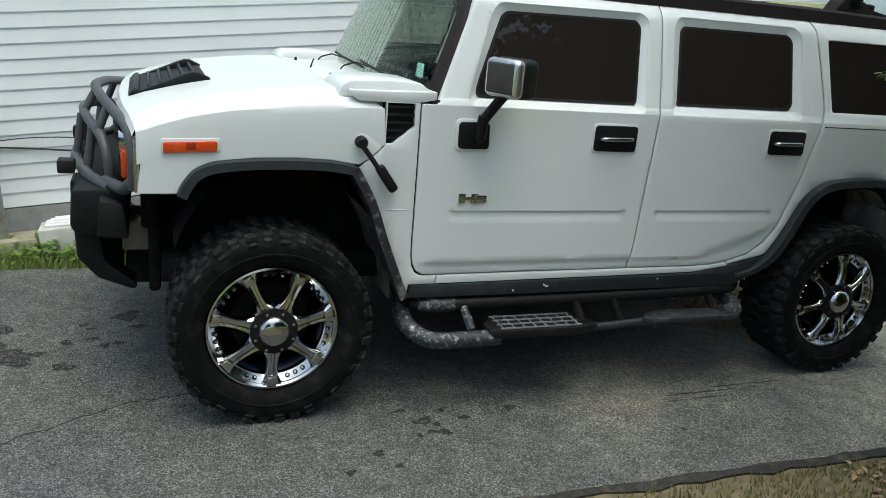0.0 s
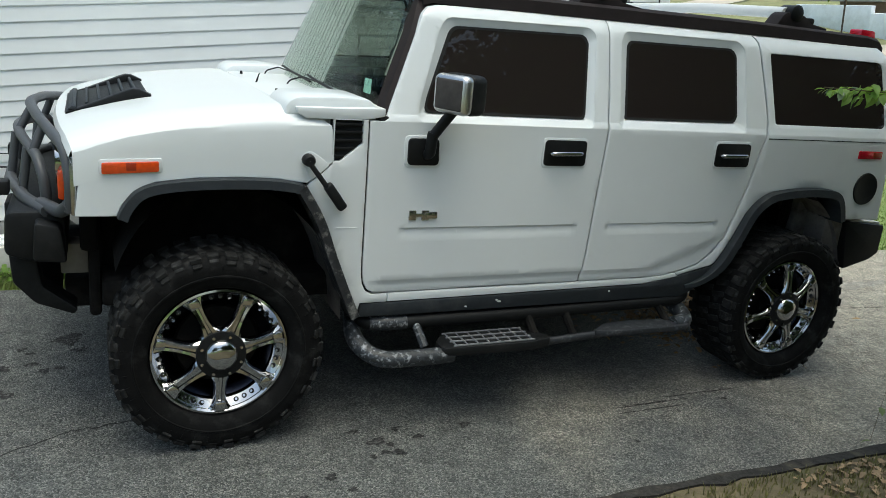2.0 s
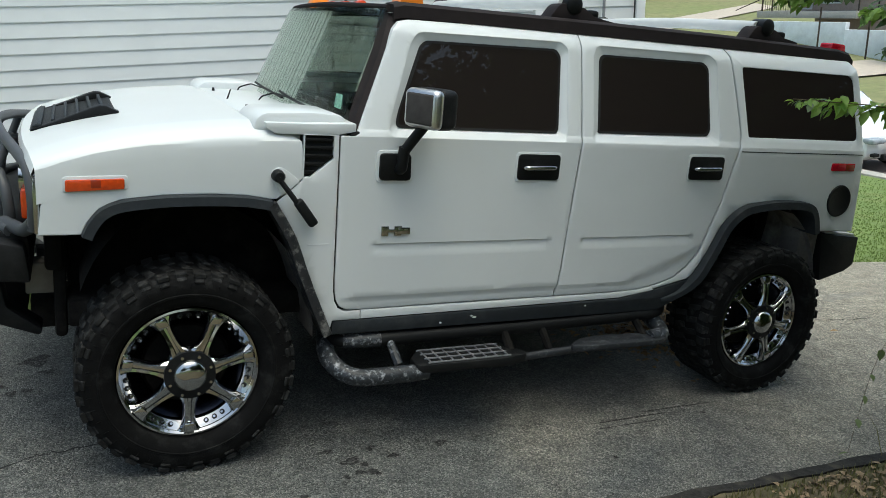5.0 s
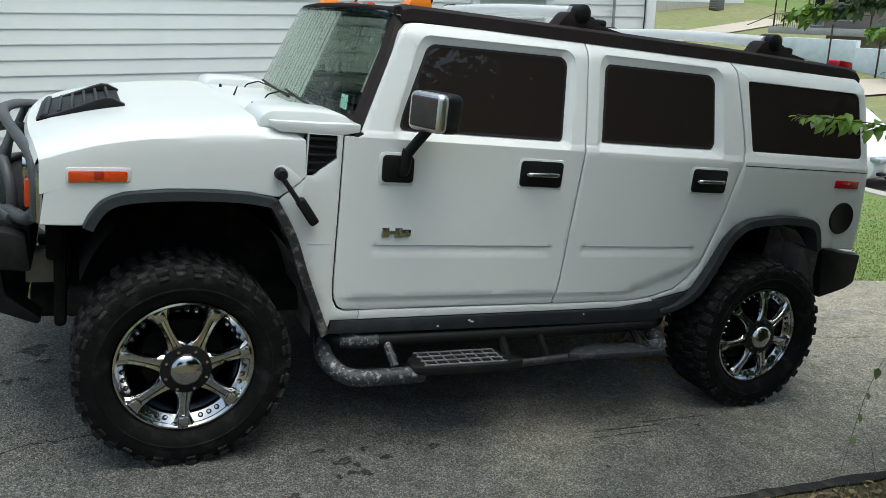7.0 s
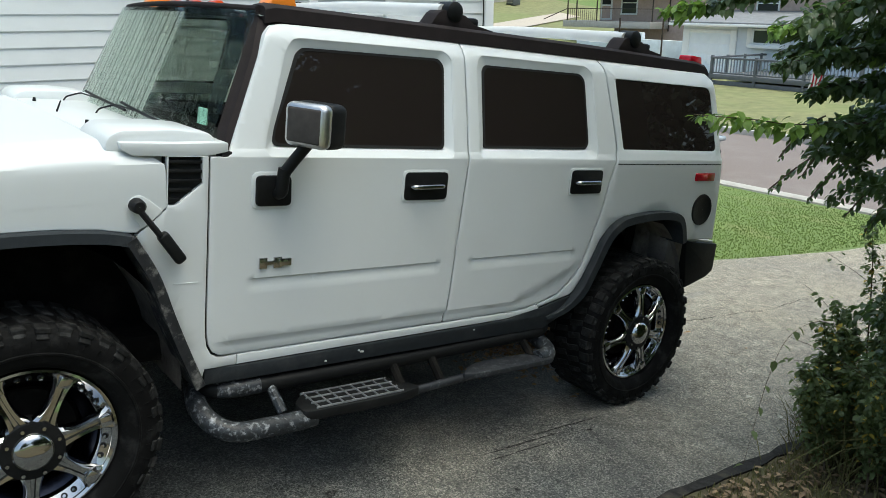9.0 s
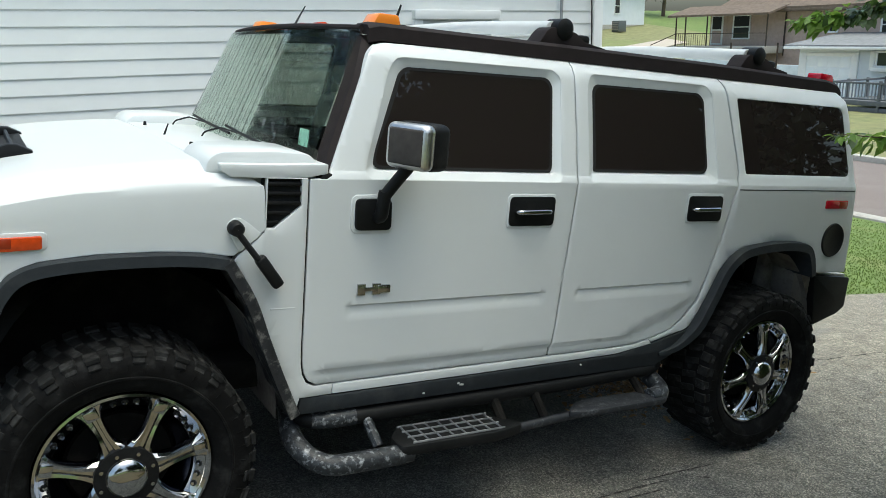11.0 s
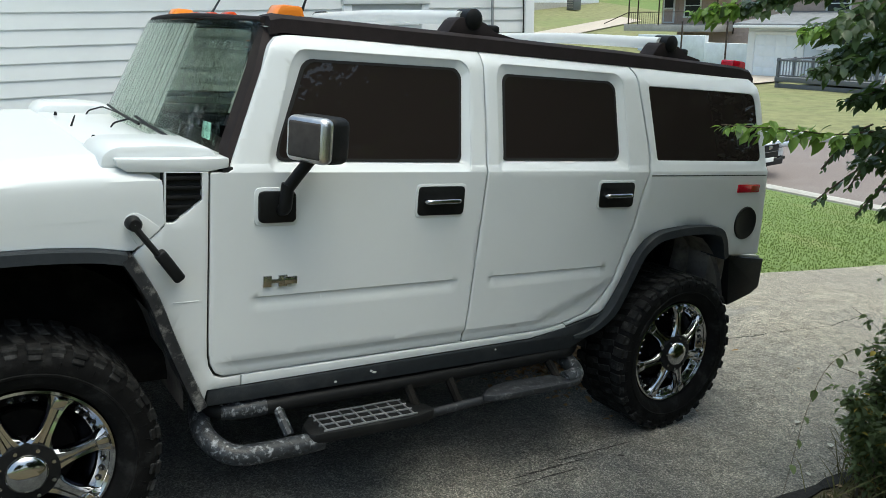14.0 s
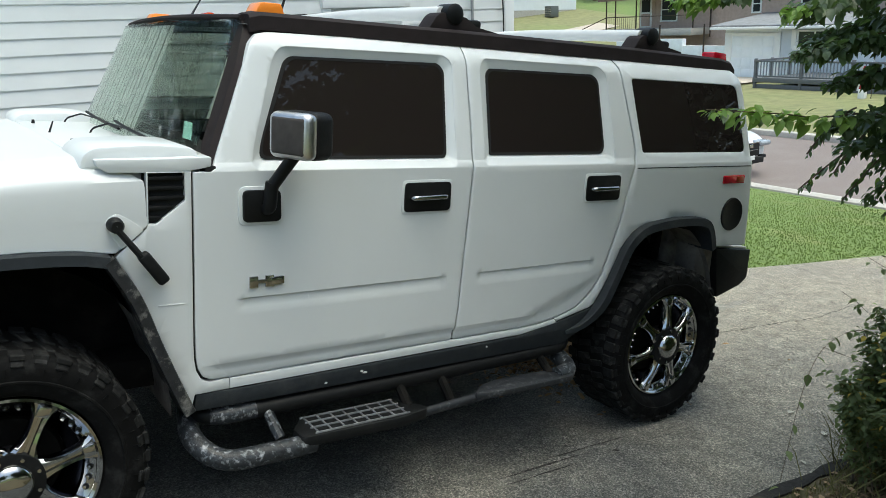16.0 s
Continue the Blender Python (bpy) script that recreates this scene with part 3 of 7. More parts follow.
        # wheel arch flares
        def flare(name, outer, width, close_x=None):
            inner = []
            for i, p in enumerate(outer):
                a = Vector(outer[max(i - 1, 0)])
                b = Vector(outer[min(i + 1, len(outer) - 1)])
                d = (b - a).normalized()
                inner.append(Vector(p) + Vector((d.y, -d.x)) * width)
            bm = bmesh.new()
            rings = []
            for i, (p, q) in enumerate(zip(outer, inner)):
                f = min(1.0, (i + 0.5) / 9) if name == "rear_flare" else 1.0
                q = Vector(p) + (q - Vector(p)) * (0.35 + 0.65 * f)
                rings.append([bm.verts.new((v[0], side(y * f if y < 0 else y), v[1])) for v, y in ((p, 0.006), (p, -0.030), (Vector(p) * 0.9 + q * 0.1, -0.042), (q, -0.046), (q, -0.02), (q, 0.12))])
            for a, b in zip(rings, rings[1:]):
                for k in range(5):
                    bm.faces.new((a[k], a[k + 1], b[k + 1], b[k]))
            for r_ in (rings[0], rings[-1]):
                bm.faces.new(r_)
            bmesh.ops.recalc_face_normals(bm, faces=bm.faces[:])
            return part(name, bm, FLARE_WORN if name == "front_flare_rear" else FLARE, car, smooth=35)
        def smooth_line(pts, n=4):
            out = []
            for i in range(len(pts) - 1):
                p0, p1, p2, p3 = (Vector(pts[min(max(j, 0), len(pts) - 1)]) for j in (i - 1, i, i + 1, i + 2))
                for k in range(n):
                    s = k / n
                    out.append(tuple(0.5 * (2 * p1 + (p2 - p0) * s + (2 * p0 - 5 * p1 + 4 * p2 - p3) * s * s + (3 * p1 - p0 - 3 * p2 + p3) * s ** 3)))
            return out + [tuple(pts[-1])]
        flare("front_flare", smooth_line(arch_f), 0.040)
        flare("front_flare_rear", smooth_line([(0.345, 1.155)] + arch_fr[1:]), 0.042)
        flare("rear_flare", smooth_line([(2.47, 0.60), (2.57, 0.635)] + arch_r[1:]), 0.045)

        # wheel housings
        for cx, r in ((0.0, 0.60), (3.12, 0.58)):
            bm = bmesh.new()
            ring = []
            for k in range(25):
                a = math.pi * ((0.0 if not cx else 0.02) + (0.86 if not cx else 0.96) * k / 24)
                p = (cx + r * math.cos(a) * (0.93 if cx else 0.90 if math.cos(a) > 0 else 0.74), 0.52 + r * 1.05 * math.sin(a))
                ring.append([bm.verts.new((p[0], side(y), p[1])) for y in (0.03, 0.45)])
            for a, b in zip(ring, ring[1:]):
                bm.faces.new((a[0], b[0], b[1], a[1])).material_index = 1 if a[0].co.x > cx + (0.30 if cx else 0.42) else 0
            cap = [r_[1] for r_ in ring]
            bm.faces.new(cap)
            part("wheel_housing", bm, (UNDER, DUSTY), car)

    # side marker and latch on the near and far hood flank
    for far in (False, True):
        side = lambda y: W - y if far else y
        bm = bmesh.new()
        prism(bm, round_outline([(-0.452, 1.188), (-0.222, 1.200), (-0.222, 1.256), (-0.452, 1.248)], 0.016), side(-0.004), side(0.02), 0.002)
        part("marker_bezel", bm, PAINT, hood)
        bm = bmesh.new()
        prism(bm, round_outline([(-0.442, 1.192), (-0.236, 1.203), (-0.236, 1.244), (-0.442, 1.236)], 0.008), side(-0.012), side(0.02), 0.003)
        part("marker_light", bm, AMBER, hood, "amber side marker light")
        part("marker_core", boxed((-0.355, min(side(-0.0135), side(0)), 1.207), (-0.318, max(side(-0.0135), side(0)), 1.239), 0.003), AMBER_DARK, hood)
        # hood latch: plate, strap, grip
        bm = bmesh.new()
        prism(bm, round_outline([(0.318, 1.270, 0.03), (0.358, 1.300, 0.03), (0.400, 1.275, 0.03), (0.448, 1.235, 0.01), (0.372, 1.172, 0.01)], 0.02), side(-0.004), side(0.012), 0.002)
        part("latch_pad", bm, PAINT, hood)
        bm = bmesh.new()
        lathe(bm, [(0.001, -0.046), (0.018, -0.046), (0.025, -0.038), (0.027, -0.008), (0.027, 0.01)], 16)
        bmesh.ops.transform(bm, matrix=Matrix.Translation((0.352, side(0), 1.260)) @ (Matrix.Diagonal((1, -1, 1, 1)) if far else Matrix()), verts=bm.verts[:])
        latch = part("hood_latch", bm, BLACK, hood, "black rubber hood latch")
        bm = bmesh.new()
        tube(bm, [(0.356, side(-0.035), 1.246), (0.425, side(-0.045), 1.155)], 0.011, 8)
        part("latch_strap", bm, BLACK, latch)
        d = Vector((0.085, 0, -0.115)).normalized()
        bm = boxed((-0.066, -0.020, -0.021), (0.066, 0.020, 0.021), 0.012, 3, Matrix.Translation((0.468, side(-0.036), 1.108)) @ Matrix.Rotation(radians(54), 4, "Y"))
        part("latch_grip", bm, BLACK, latch)

    # roof, windscreen, pillars, tailgate
    bm = bmesh.new()
    n = 10
    rows = []
    for x, dz in ((0.87, -0.01), (0.95, 0.0), (1.4, 0.008), (2.4, 0.01), (3.4, 0.005), (3.66, -0.002), (3.72, -0.03)):
        rows.append([bm.verts.new((x, 0.19 + (W - 0.38) * k / n, 1.962 + dz + 0.035 * math.sin(math.pi * k / n))) for k in range(n + 1)])
    for a, b in zip(rows, rows[1:]):
        for k in range(n):
            bm.faces.new((a[k], b[k], b[k + 1], a[k + 1]))
    roof = part("roof", bm, PAINT, car)
    for far in (False, True):
        side = lambda y: W - y if far else y
        bm = bmesh.new()
        sec = [(0.172, 1.938), (0.176, 1.990), (0.192, 2.004), (0.29, 2.010), (0.30, 1.95)]
        rings = []
        for x, dz in ((0.885, -0.014), (0.93, -0.002), (1.8, 0.004), (2.8, 0.006), (3.66, -0.006), (3.755, -0.02), (3.79, -0.05)):
            rings.append([bm.verts.new((x, side(y), z + dz if z > 1.95 else z + min(0, dz))) for y, z in sec])
        for a, b in zip(rings, rings[1:]):
            for k in range(4):
                bm.faces.new((a[k], b[k], b[k + 1], a[k + 1]))
        bm.faces.new(rings[0][::-1])
        bm.faces.new(rings[-1])
        bmesh.ops.recalc_face_normals(bm, faces=bm.faces[:])
        part("roof_trim", bm, RAIL, car, "matt black roof edge trim")
        # black windscreen pillar
        bm = bmesh.new()
        for i, (x0, x1, z) in enumerate(((0.668, 0.716, 1.440), (0.684, 0.745, 1.52), (0.800, 0.855, 1.80), (0.858, 0.918, 1.94), (0.87, 0.935, 1.992))):
            ins = side_y(0.8, z) + 0.01
            quad = [bm.verts.new(p) for p in ((x0, side(ins + 0.075), z), (x0 + 0.012, side(ins + 0.012), z), (x1 - 0.004, side(ins), z), (x1, side(ins + 0.06), z))]
            if i:
                for k in range(4):
                    bm.faces.new((prev[k], prev[(k + 1) % 4], quad[(k + 1) % 4], quad[k]))
            prev = quad
        bmesh.ops.recalc_face_normals(bm, faces=bm.faces[:])
        part("pillar", bm, RAIL, car, "black windscreen pillar")
        part("pillar_root", boxed((0.66, min(side(0.004), side(0.08)), 1.425), (0.70, max(side(0.004), side(0.08)), 1.45), 0.004), GAP, car)
    # windscreen, slightly bowed
    bm = bmesh.new()
    rows = []
    for i in range(13):
        z = 1.47 + 0.50 * i / 12
        rows.append([bm.verts.new((0.645 + 0.205 * i / 12 - 0.062 * (1 - abs(k / 30 - 1) ** 2.5), 0.09 + 0.085 * i / 12 + (W - 0.18 - 0.17 * i / 12) * k / 60, z)) for k in range(61)])
    for a, b in zip(rows, rows[1:]):
        for k in range(60):
            bm.faces.new((a[k], a[k + 1], b[k + 1], b[k]))
    bmesh.ops.solidify(bm, geom=bm.faces[:], thickness=0.006)
    screen = part("windscreen", bm, WIND, car, "sloping clear windscreen")
    screen.visible_shadow = False
    part("screen_header", tube(bmesh.new(), [(0.868 - 0.050 * (1 - abs(k / 7 - 1) ** 2.5), 0.21 + (W - 0.42) * k / 14, 1.976 + 0.012 * math.sin(math.pi * k / 14)) for k in range(15)], 0.012, 8), RAIL, car)
    part("sticker", boxed((0.664, 0.20, 1.52), (0.668, 0.285, 1.585), 0, m=Matrix.Translation((0.012, 0, 0))), STICKER, screen, "small pale green sticker")
    # folded sunshade behind the far half of the windscreen: pale pleats, fold shadows coloured dark
    bm = bmesh.new()
    cols = []
    for k in range(19):
        y = 0.80 + 0.062 * k + 0.007 * math.sin(2.3 * k)
        cols += [(y, 0.0), (y + 0.034 + 0.007 * math.sin(4.1 * k), -0.008), (y + 0.050, 0.006)]
    cols = [(y, d) for y, d in cols if y < 1.90]
    rows = [[bm.verts.new((0.668 + 0.195 * i + d - 0.055 * (1 - abs((y - 1.03) / 0.94) ** 2.5), y - 0.02 * i * (y - 1.0), 1.475 + 0.475 * i)) for y, d in cols] for i in range(2)]
    for k in range(len(cols) - 1):
        bm.faces.new((rows[0][k], rows[0][k + 1], rows[1][k + 1], rows[1][k])).material_index = 0 if k % 3 == 0 else 1
    bmesh.ops.solidify(bm, geom=bm.faces[:], thickness=0.002)
    thing("sunshade", bm, (SHADE, SHADE_FOLD), SLOPE, "pale pleated folding sunshade behind the windscreen", "sunshade", smooth=0)
    # wipers
    for y0, y1 in ((1.62, 0.95), (1.02, 0.42)):
        bm = bmesh.new()
        tube(bm, rounded_path([(0.48, y0, 1.46), (0.495, y0, 1.495), (0.552, y0 - 0.06, 1.522), (0.580, (y0 + y1) / 2, 1.516)], 0.02), 0.0042, 6)
        wiper = part("wiper_arm", bm, BLACK, car)
        part("wiper_blade", tube(bmesh.new(), [(0.580, y0 - 0.05, 1.532), (0.575, (y0 + y1) / 2, 1.518), (0.590, y1, 1.500)], 0.0065, 6), BLACK, wiper)
    for y in (1.12,):
        bm = bmesh.new()
        bmesh.ops.create_cone(bm, cap_ends=True, segments=8, radius1=0.005, radius2=0.003, depth=0.06, matrix=Matrix.Translation((0.33, y - 0.1, 1.495)) @ Matrix.Rotation(radians(18), 4, "Y"))
        part("antenna_stub", bm, BLACK, cowl)
    # tailgate
    bm = bmesh.new()
    sec = [(3.85, 0.94), (3.835, 1.30), (3.82, 1.45), (3.80, 1.80), (3.75, 1.93), (3.68, 1.965)]
    rings = [[bm.verts.new((x + (0.03 if 0 < k < 8 else -0.02), (side_y(3, z) + 0.006) * (1 - 2 * k / 8) + W * k / 8, z)) for k in range(9)] for x, z in sec]
    for a, b in zip(rings, rings[1:]):
        for k in range(8):
            bm.faces.new((a[k], a[k + 1], b[k + 1], b[k]))
    part("tailgate", bm, PAINT, car)

    # cabin floor and inner shell keep the inside dark
    part("cabin_floor", boxed((0.70, 0.10, 0.66), (3.78, W - 0.10, 0.72), 0.01), CABIN, car)
    part("dashboard", boxed((0.72, 0.12, 1.10), (0.98, W - 0.12, 1.46), 0.05), CABIN, car)
    part("headliner", boxed((0.93, 0.22, 1.93), (3.66, W - 0.22, 1.952), 0.005), CABIN, car)
    for x, y in ((1.42, 0.32), (1.42, 1.24), (2.35, 0.32), (2.35, 1.24), (3.25, 0.34), (3.25, 1.2)):
        seat = part("seat", boxed((x - 0.42, y, 0.95), (x + 0.1, y + 0.5, 1.12), 0.05), SEAT, car)
        part("seat_back", boxed((x, y, 1.05), (x + 0.16, y + 0.5, 1.62), 0.06, 3, Matrix.Translation((x, 0, 1.05)) @ Matrix.Rotation(radians(12), 4, "Y") @ Matrix.Translation((-x, 0, -1.05))), SEAT, seat)
        part("headrest", boxed((x + 0.12, y + 0.12, 1.64), (x + 0.24, y + 0.38, 1.80), 0.05, 3), SEAT, seat)
    # frame and floor pan
    part("floor_pan", boxed((-0.45, 0.25, 0.56), (3.75, W - 0.25, 0.68), 0.02), UNDER, car)
    for y in (0.55, W - 0.65):
        part("chassis_rail", boxed((-0.6, y, 0.46), (3.8, y + 0.1, 0.60), 0.01), UNDER, car)
    for y in (0.30, W - 0.50):
        part("inner_fender", boxed((-0.50, y, 0.50), (-0.45, y + 0.20, 1.02), 0.02), UNDER, car)
    part("radiator_panel", boxed((-0.53, 0.28, 0.80), (-0.46, W - 0.28, 1.24), 0.02), UNDER, car)
    part("engine_bay", boxed((-0.45, 0.46, 0.6), (0.62, W - 0.46, 1.28), 0.05), UNDER, car)
    for x in (0.0, 3.12):
        bm = bmesh.new()
        lathe(bm, [(0.05, 0.2), (0.05, 0.75), (0.16, 0.85), (0.19, 1.0), (0.16, 1.15), (0.05, 1.25), (0.05, W - 0.2)], 16)
        bmesh.ops.transform(bm, matrix=Matrix.Translation((x, 0, 0.46)), verts=bm.verts[:])
        part("axle", bm, UNDER, car)
    part("rear_box", boxed((3.1, 0.5, 0.68), (3.8, W - 0.5, 1.4), 0.05), CABIN, car)

    build_wheels(car)
    build_steps(car)
    build_front(car)
    build_rear(car)
    build_rack(car, roof)
    return car


# ---- parts of the car, called from build_suv ----

def build_wheels(car):
    R = 0.440
    # one wheel round the y axis, its face towards -y
    rim_me = link_mesh("wheel", lathe(bmesh.new(), [(0.264, -0.046), (0.273, -0.054), (0.282, -0.052), (0.286, -0.042), (0.280, -0.03), (0.276, 0.0), (0.272, 0.03), (0.262, 0.12), (0.27, 0.22), (0.29, 0.235), (0.285, 0.24), (0.25, 0.235), (0.235, 0.12), (0.235, 0.11), (0.252, -0.020), (0.262, -0.036), (0.265, -0.04)], 64, close=True), CHROME)
    tyre_prof = [(0.288, -0.046), (0.30, -0.066), (0.325, -0.080), (0.36, -0.088), (0.395, -0.088), (0.430, -0.081), (0.449, -0.065), (0.453, -0.045), (0.452, 0.08), (0.450, 0.205), (0.444, 0.225), (0.40, 0.248), (0.34, 0.245), (0.30, 0.23), (0.288, 0.21)]
    tyre_bm = lathe(bmesh.new(), tyre_prof, 72, close=True)
    bmesh.ops.recalc_face_normals(tyre_bm, faces=tyre_bm.faces[:])
    lathe(tyre_bm, [(0.352, -0.0875), (0.355, -0.0915), (0.362, -0.0915), (0.365, -0.0878)], 72)
    # raised marks moulded into the sidewall
    for k in range(44):
        box(tyre_bm, (0.388, -0.0905, -0.0016), (0.412, -0.0868, 0.0016), 0, 1, Matrix.Rotation(-2 * math.pi * k / 44, 4, "Y"))
    def trim_radius(bm, k=0.872):
        """Draws the tyre in towards the rim."""
        for v in bm.verts:
            r = math.hypot(v.co.x, v.co.z)
            if r > 0.288:
                f = (0.288 + (r - 0.288) * k) / r
                v.co.x, v.co.z = v.co.x * f, v.co.z * f

    trim_radius(tyre_bm)
    tyre_me = link_mesh("tyre", tyre_bm, RUBBER, 50)
    tread = bmesh.new()
    n = 38
    for k in range(n):
        a0 = 2 * math.pi * k / n
        for row, (y0, y1, w, da) in enumerate(((-0.074, -0.018, 0.049, 0.0), (-0.010, 0.076, 0.035, 0.5), (0.084, 0.168, 0.035, 0.0), (0.178, 0.240, 0.049, 0.5))):
            a = a0 + da * 2 * math.pi / n
            long = 0.009 if (k % 2) else 0.0
            turn = Matrix.Rotation(-a, 4, "Y") @ Matrix.Translation((0.449, 0, 0)) @ Matrix.Rotation(radians(14 if row in (1, 2) else 0), 4, "X")
            box(tread, (-0.012, y0 - (long if row == 0 else 0), -w / 2), (0.0095, y1 + (long if row == 3 else 0), w / 2), 0.0035, 1, turn)
        # shoulder blocks running down the sidewall
        turn = Matrix.Rotation(-a0, 4, "Y") @ Matrix.Translation((0.430, -0.0725, 0)) @ Matrix.Rotation(radians(38), 4, "Z")
        box(tread, (-0.022 if k % 2 else -0.010, -0.008, -0.021), (0.018, 0.0075, 0.021), 0.0035, 1, turn)
    trim_radius(tread)
    tread_me = link_mesh("tread", tread, TREAD, 30)
    barrel_me = link_mesh("rim_barrel", lathe(bmesh.new(), [(0.185, 0.10), (0.186, 0.046), (0.192, 0.040), (0.229, 0.010)], 64), BARREL)
    shelf_me = link_mesh("rim_shelf", lathe(bmesh.new(), [(0.2285, 0.012), (0.2290, -0.013), (0.2310, -0.0155), (0.2600, -0.0355), (0.2635, -0.0385)], 64), CHROME)
    pocket = bmesh.new()
    bmesh.ops.create_cone(pocket, cap_ends=True, segments=12, radius1=0.0120, radius2=0.0110, depth=0.006, matrix=Matrix.Translation((0, -0.0255, -0.2460)) @ Matrix.Rotation(radians(55), 4, "X"))
    pocket_me = link_mesh("bolt_pocket", pocket, GAP, 30)
    # spoke
    sp = bmesh.new()
    rows = []
    for r, w, yf, yb in ((0.080, 0.050, -0.072, -0.03), (0.104, 0.038, -0.071, -0.030), (0.130, 0.029, -0.069, -0.029), (0.16, 0.0245, -0.066, -0.028), (0.195, 0.0245, -0.060, -0.022), (0.225, 0.029, -0.056, -0.02), (0.250, 0.040, -0.053, -0.015), (0.270, 0.058, -0.050, -0.01)):
        rows.append([sp.verts.new((x, y, -r)) for x, y in ((-w, yb), (-w, yf + 0.012), (-w * 0.72, yf), (-w * 0.30, yf + 0.002), (-w * 0.18, yf + 0.010), (w * 0.18, yf + 0.010), (w * 0.30, yf + 0.002), (w * 0.72, yf), (w, yf + 0.012), (w, yb))])
    for a, b in zip(rows, rows[1:]):
        for k in range(9):
            sp.faces.new((a[k], a[k + 1], b[k + 1], b[k]))
        sp.faces.new((a[9], a[0], b[0], b[9]))
    sp.faces.new(rows[-1])
    bmesh.ops.recalc_face_normals(sp, faces=sp.faces[:])
    spoke_me = link_mesh("spoke", sp, CHROME, 35)
    plate = boxed((-0.021, -0.062, -0.266), (0.021, -0.046, -0.226), 0.005)
    plate_me = link_mesh("spoke_plate", plate, CHROME, 35)
    bolt = bmesh.new()
    bmesh.ops.create_cone(bolt, cap_ends=True, segments=8, radius1=0.0075, radius2=0.006, depth=0.018, matrix=Matrix.Translation((0, -0.0290, -0.2440)) @ Matrix.Rotation(radians(55), 4, "X"))
    bolt_me = link_mesh("rim_bolt", bolt, CHROME, 30)
    hub_me = link_mesh("hub", lathe(bmesh.new(), [(0.001, -0.079), (0.092, -0.079), (0.103, -0.076), (0.106, -0.03), (0.08, 0.05)], 32), BLACK)
    cap_me = link_mesh("hub_cap", lathe(bmesh.new(), [(0.001, -0.108), (0.030, -0.106), (0.052, -0.100), (0.064, -0.091), (0.069, -0.078)], 32), CHROME)
    nut = bmesh.new()
    bmesh.ops.create_cone(nut, cap_ends=True, segments=6, radius1=0.008, radius2=0.007, depth=0.014, matrix=Matrix.Translation((0, -0.082, -0.087)) @ Matrix.Rotation(radians(90), 4, "X"))
    nut_me = link_mesh("lug_nut", nut, CHROME_DULL, 30)
    disc_me = link_mesh("brake_disc", lathe(bmesh.new(), [(0.06, 0.06), (0.17, 0.06), (0.184, 0.085), (0.184, 0.2)], 32), UNDER)

    def child(name, me, parent, a=0.0, label=""):
        ob = new(name, me)
        ob.parent = parent
        ob.matrix_local = Matrix.Rotation(a, 4, "Y")
        return tagged(ob, label)

    for x, y, flip, spin in ((0.0, 0.0, 0, 0), (3.175, 0.0, 0, 26), (0.0, W, 180, 10), (3.175, W, 180, 33)):
        wheel = new("wheel", rim_me)
        wheel.parent = car
        wheel.matrix_local = pose(x, y, R, 0, 0, flip) @ Matrix.Rotation(radians(spin), 4, "Y")
        tagged(wheel, "chrome seven-spoke wheel with a chunky off-road tyre")
        child("tyre", tyre_me, wheel, 0, "black mud-terrain tyre")
        child("tread", tread_me, wheel)
        child("rim_barrel", barrel_me, wheel, 0, "dark inner face of the rim")
        child("rim_shelf", shelf_me, wheel)
        child("hub", hub_me, wheel)
        child("hub_cap", cap_me, wheel, 0, "domed chrome hub cap")
        child("brake_disc", disc_me, wheel)
        for k in range(7):
            a = 2 * math.pi * k / 7
            child("spoke", spoke_me, wheel, a)
            child("spoke_plate", plate_me, wheel, a)
            for j in (-1, 0, 1):
                child("bolt_pocket", pocket_me, wheel, a + math.pi / 7 + j * 0.150)
                child("rim_bolt", bolt_me, wheel, a + math.pi / 7 + j * 0.150)
        for k in range(8):
            child("lug_nut", nut_me, wheel, 2 * math.pi * (k + 0.5) / 8)


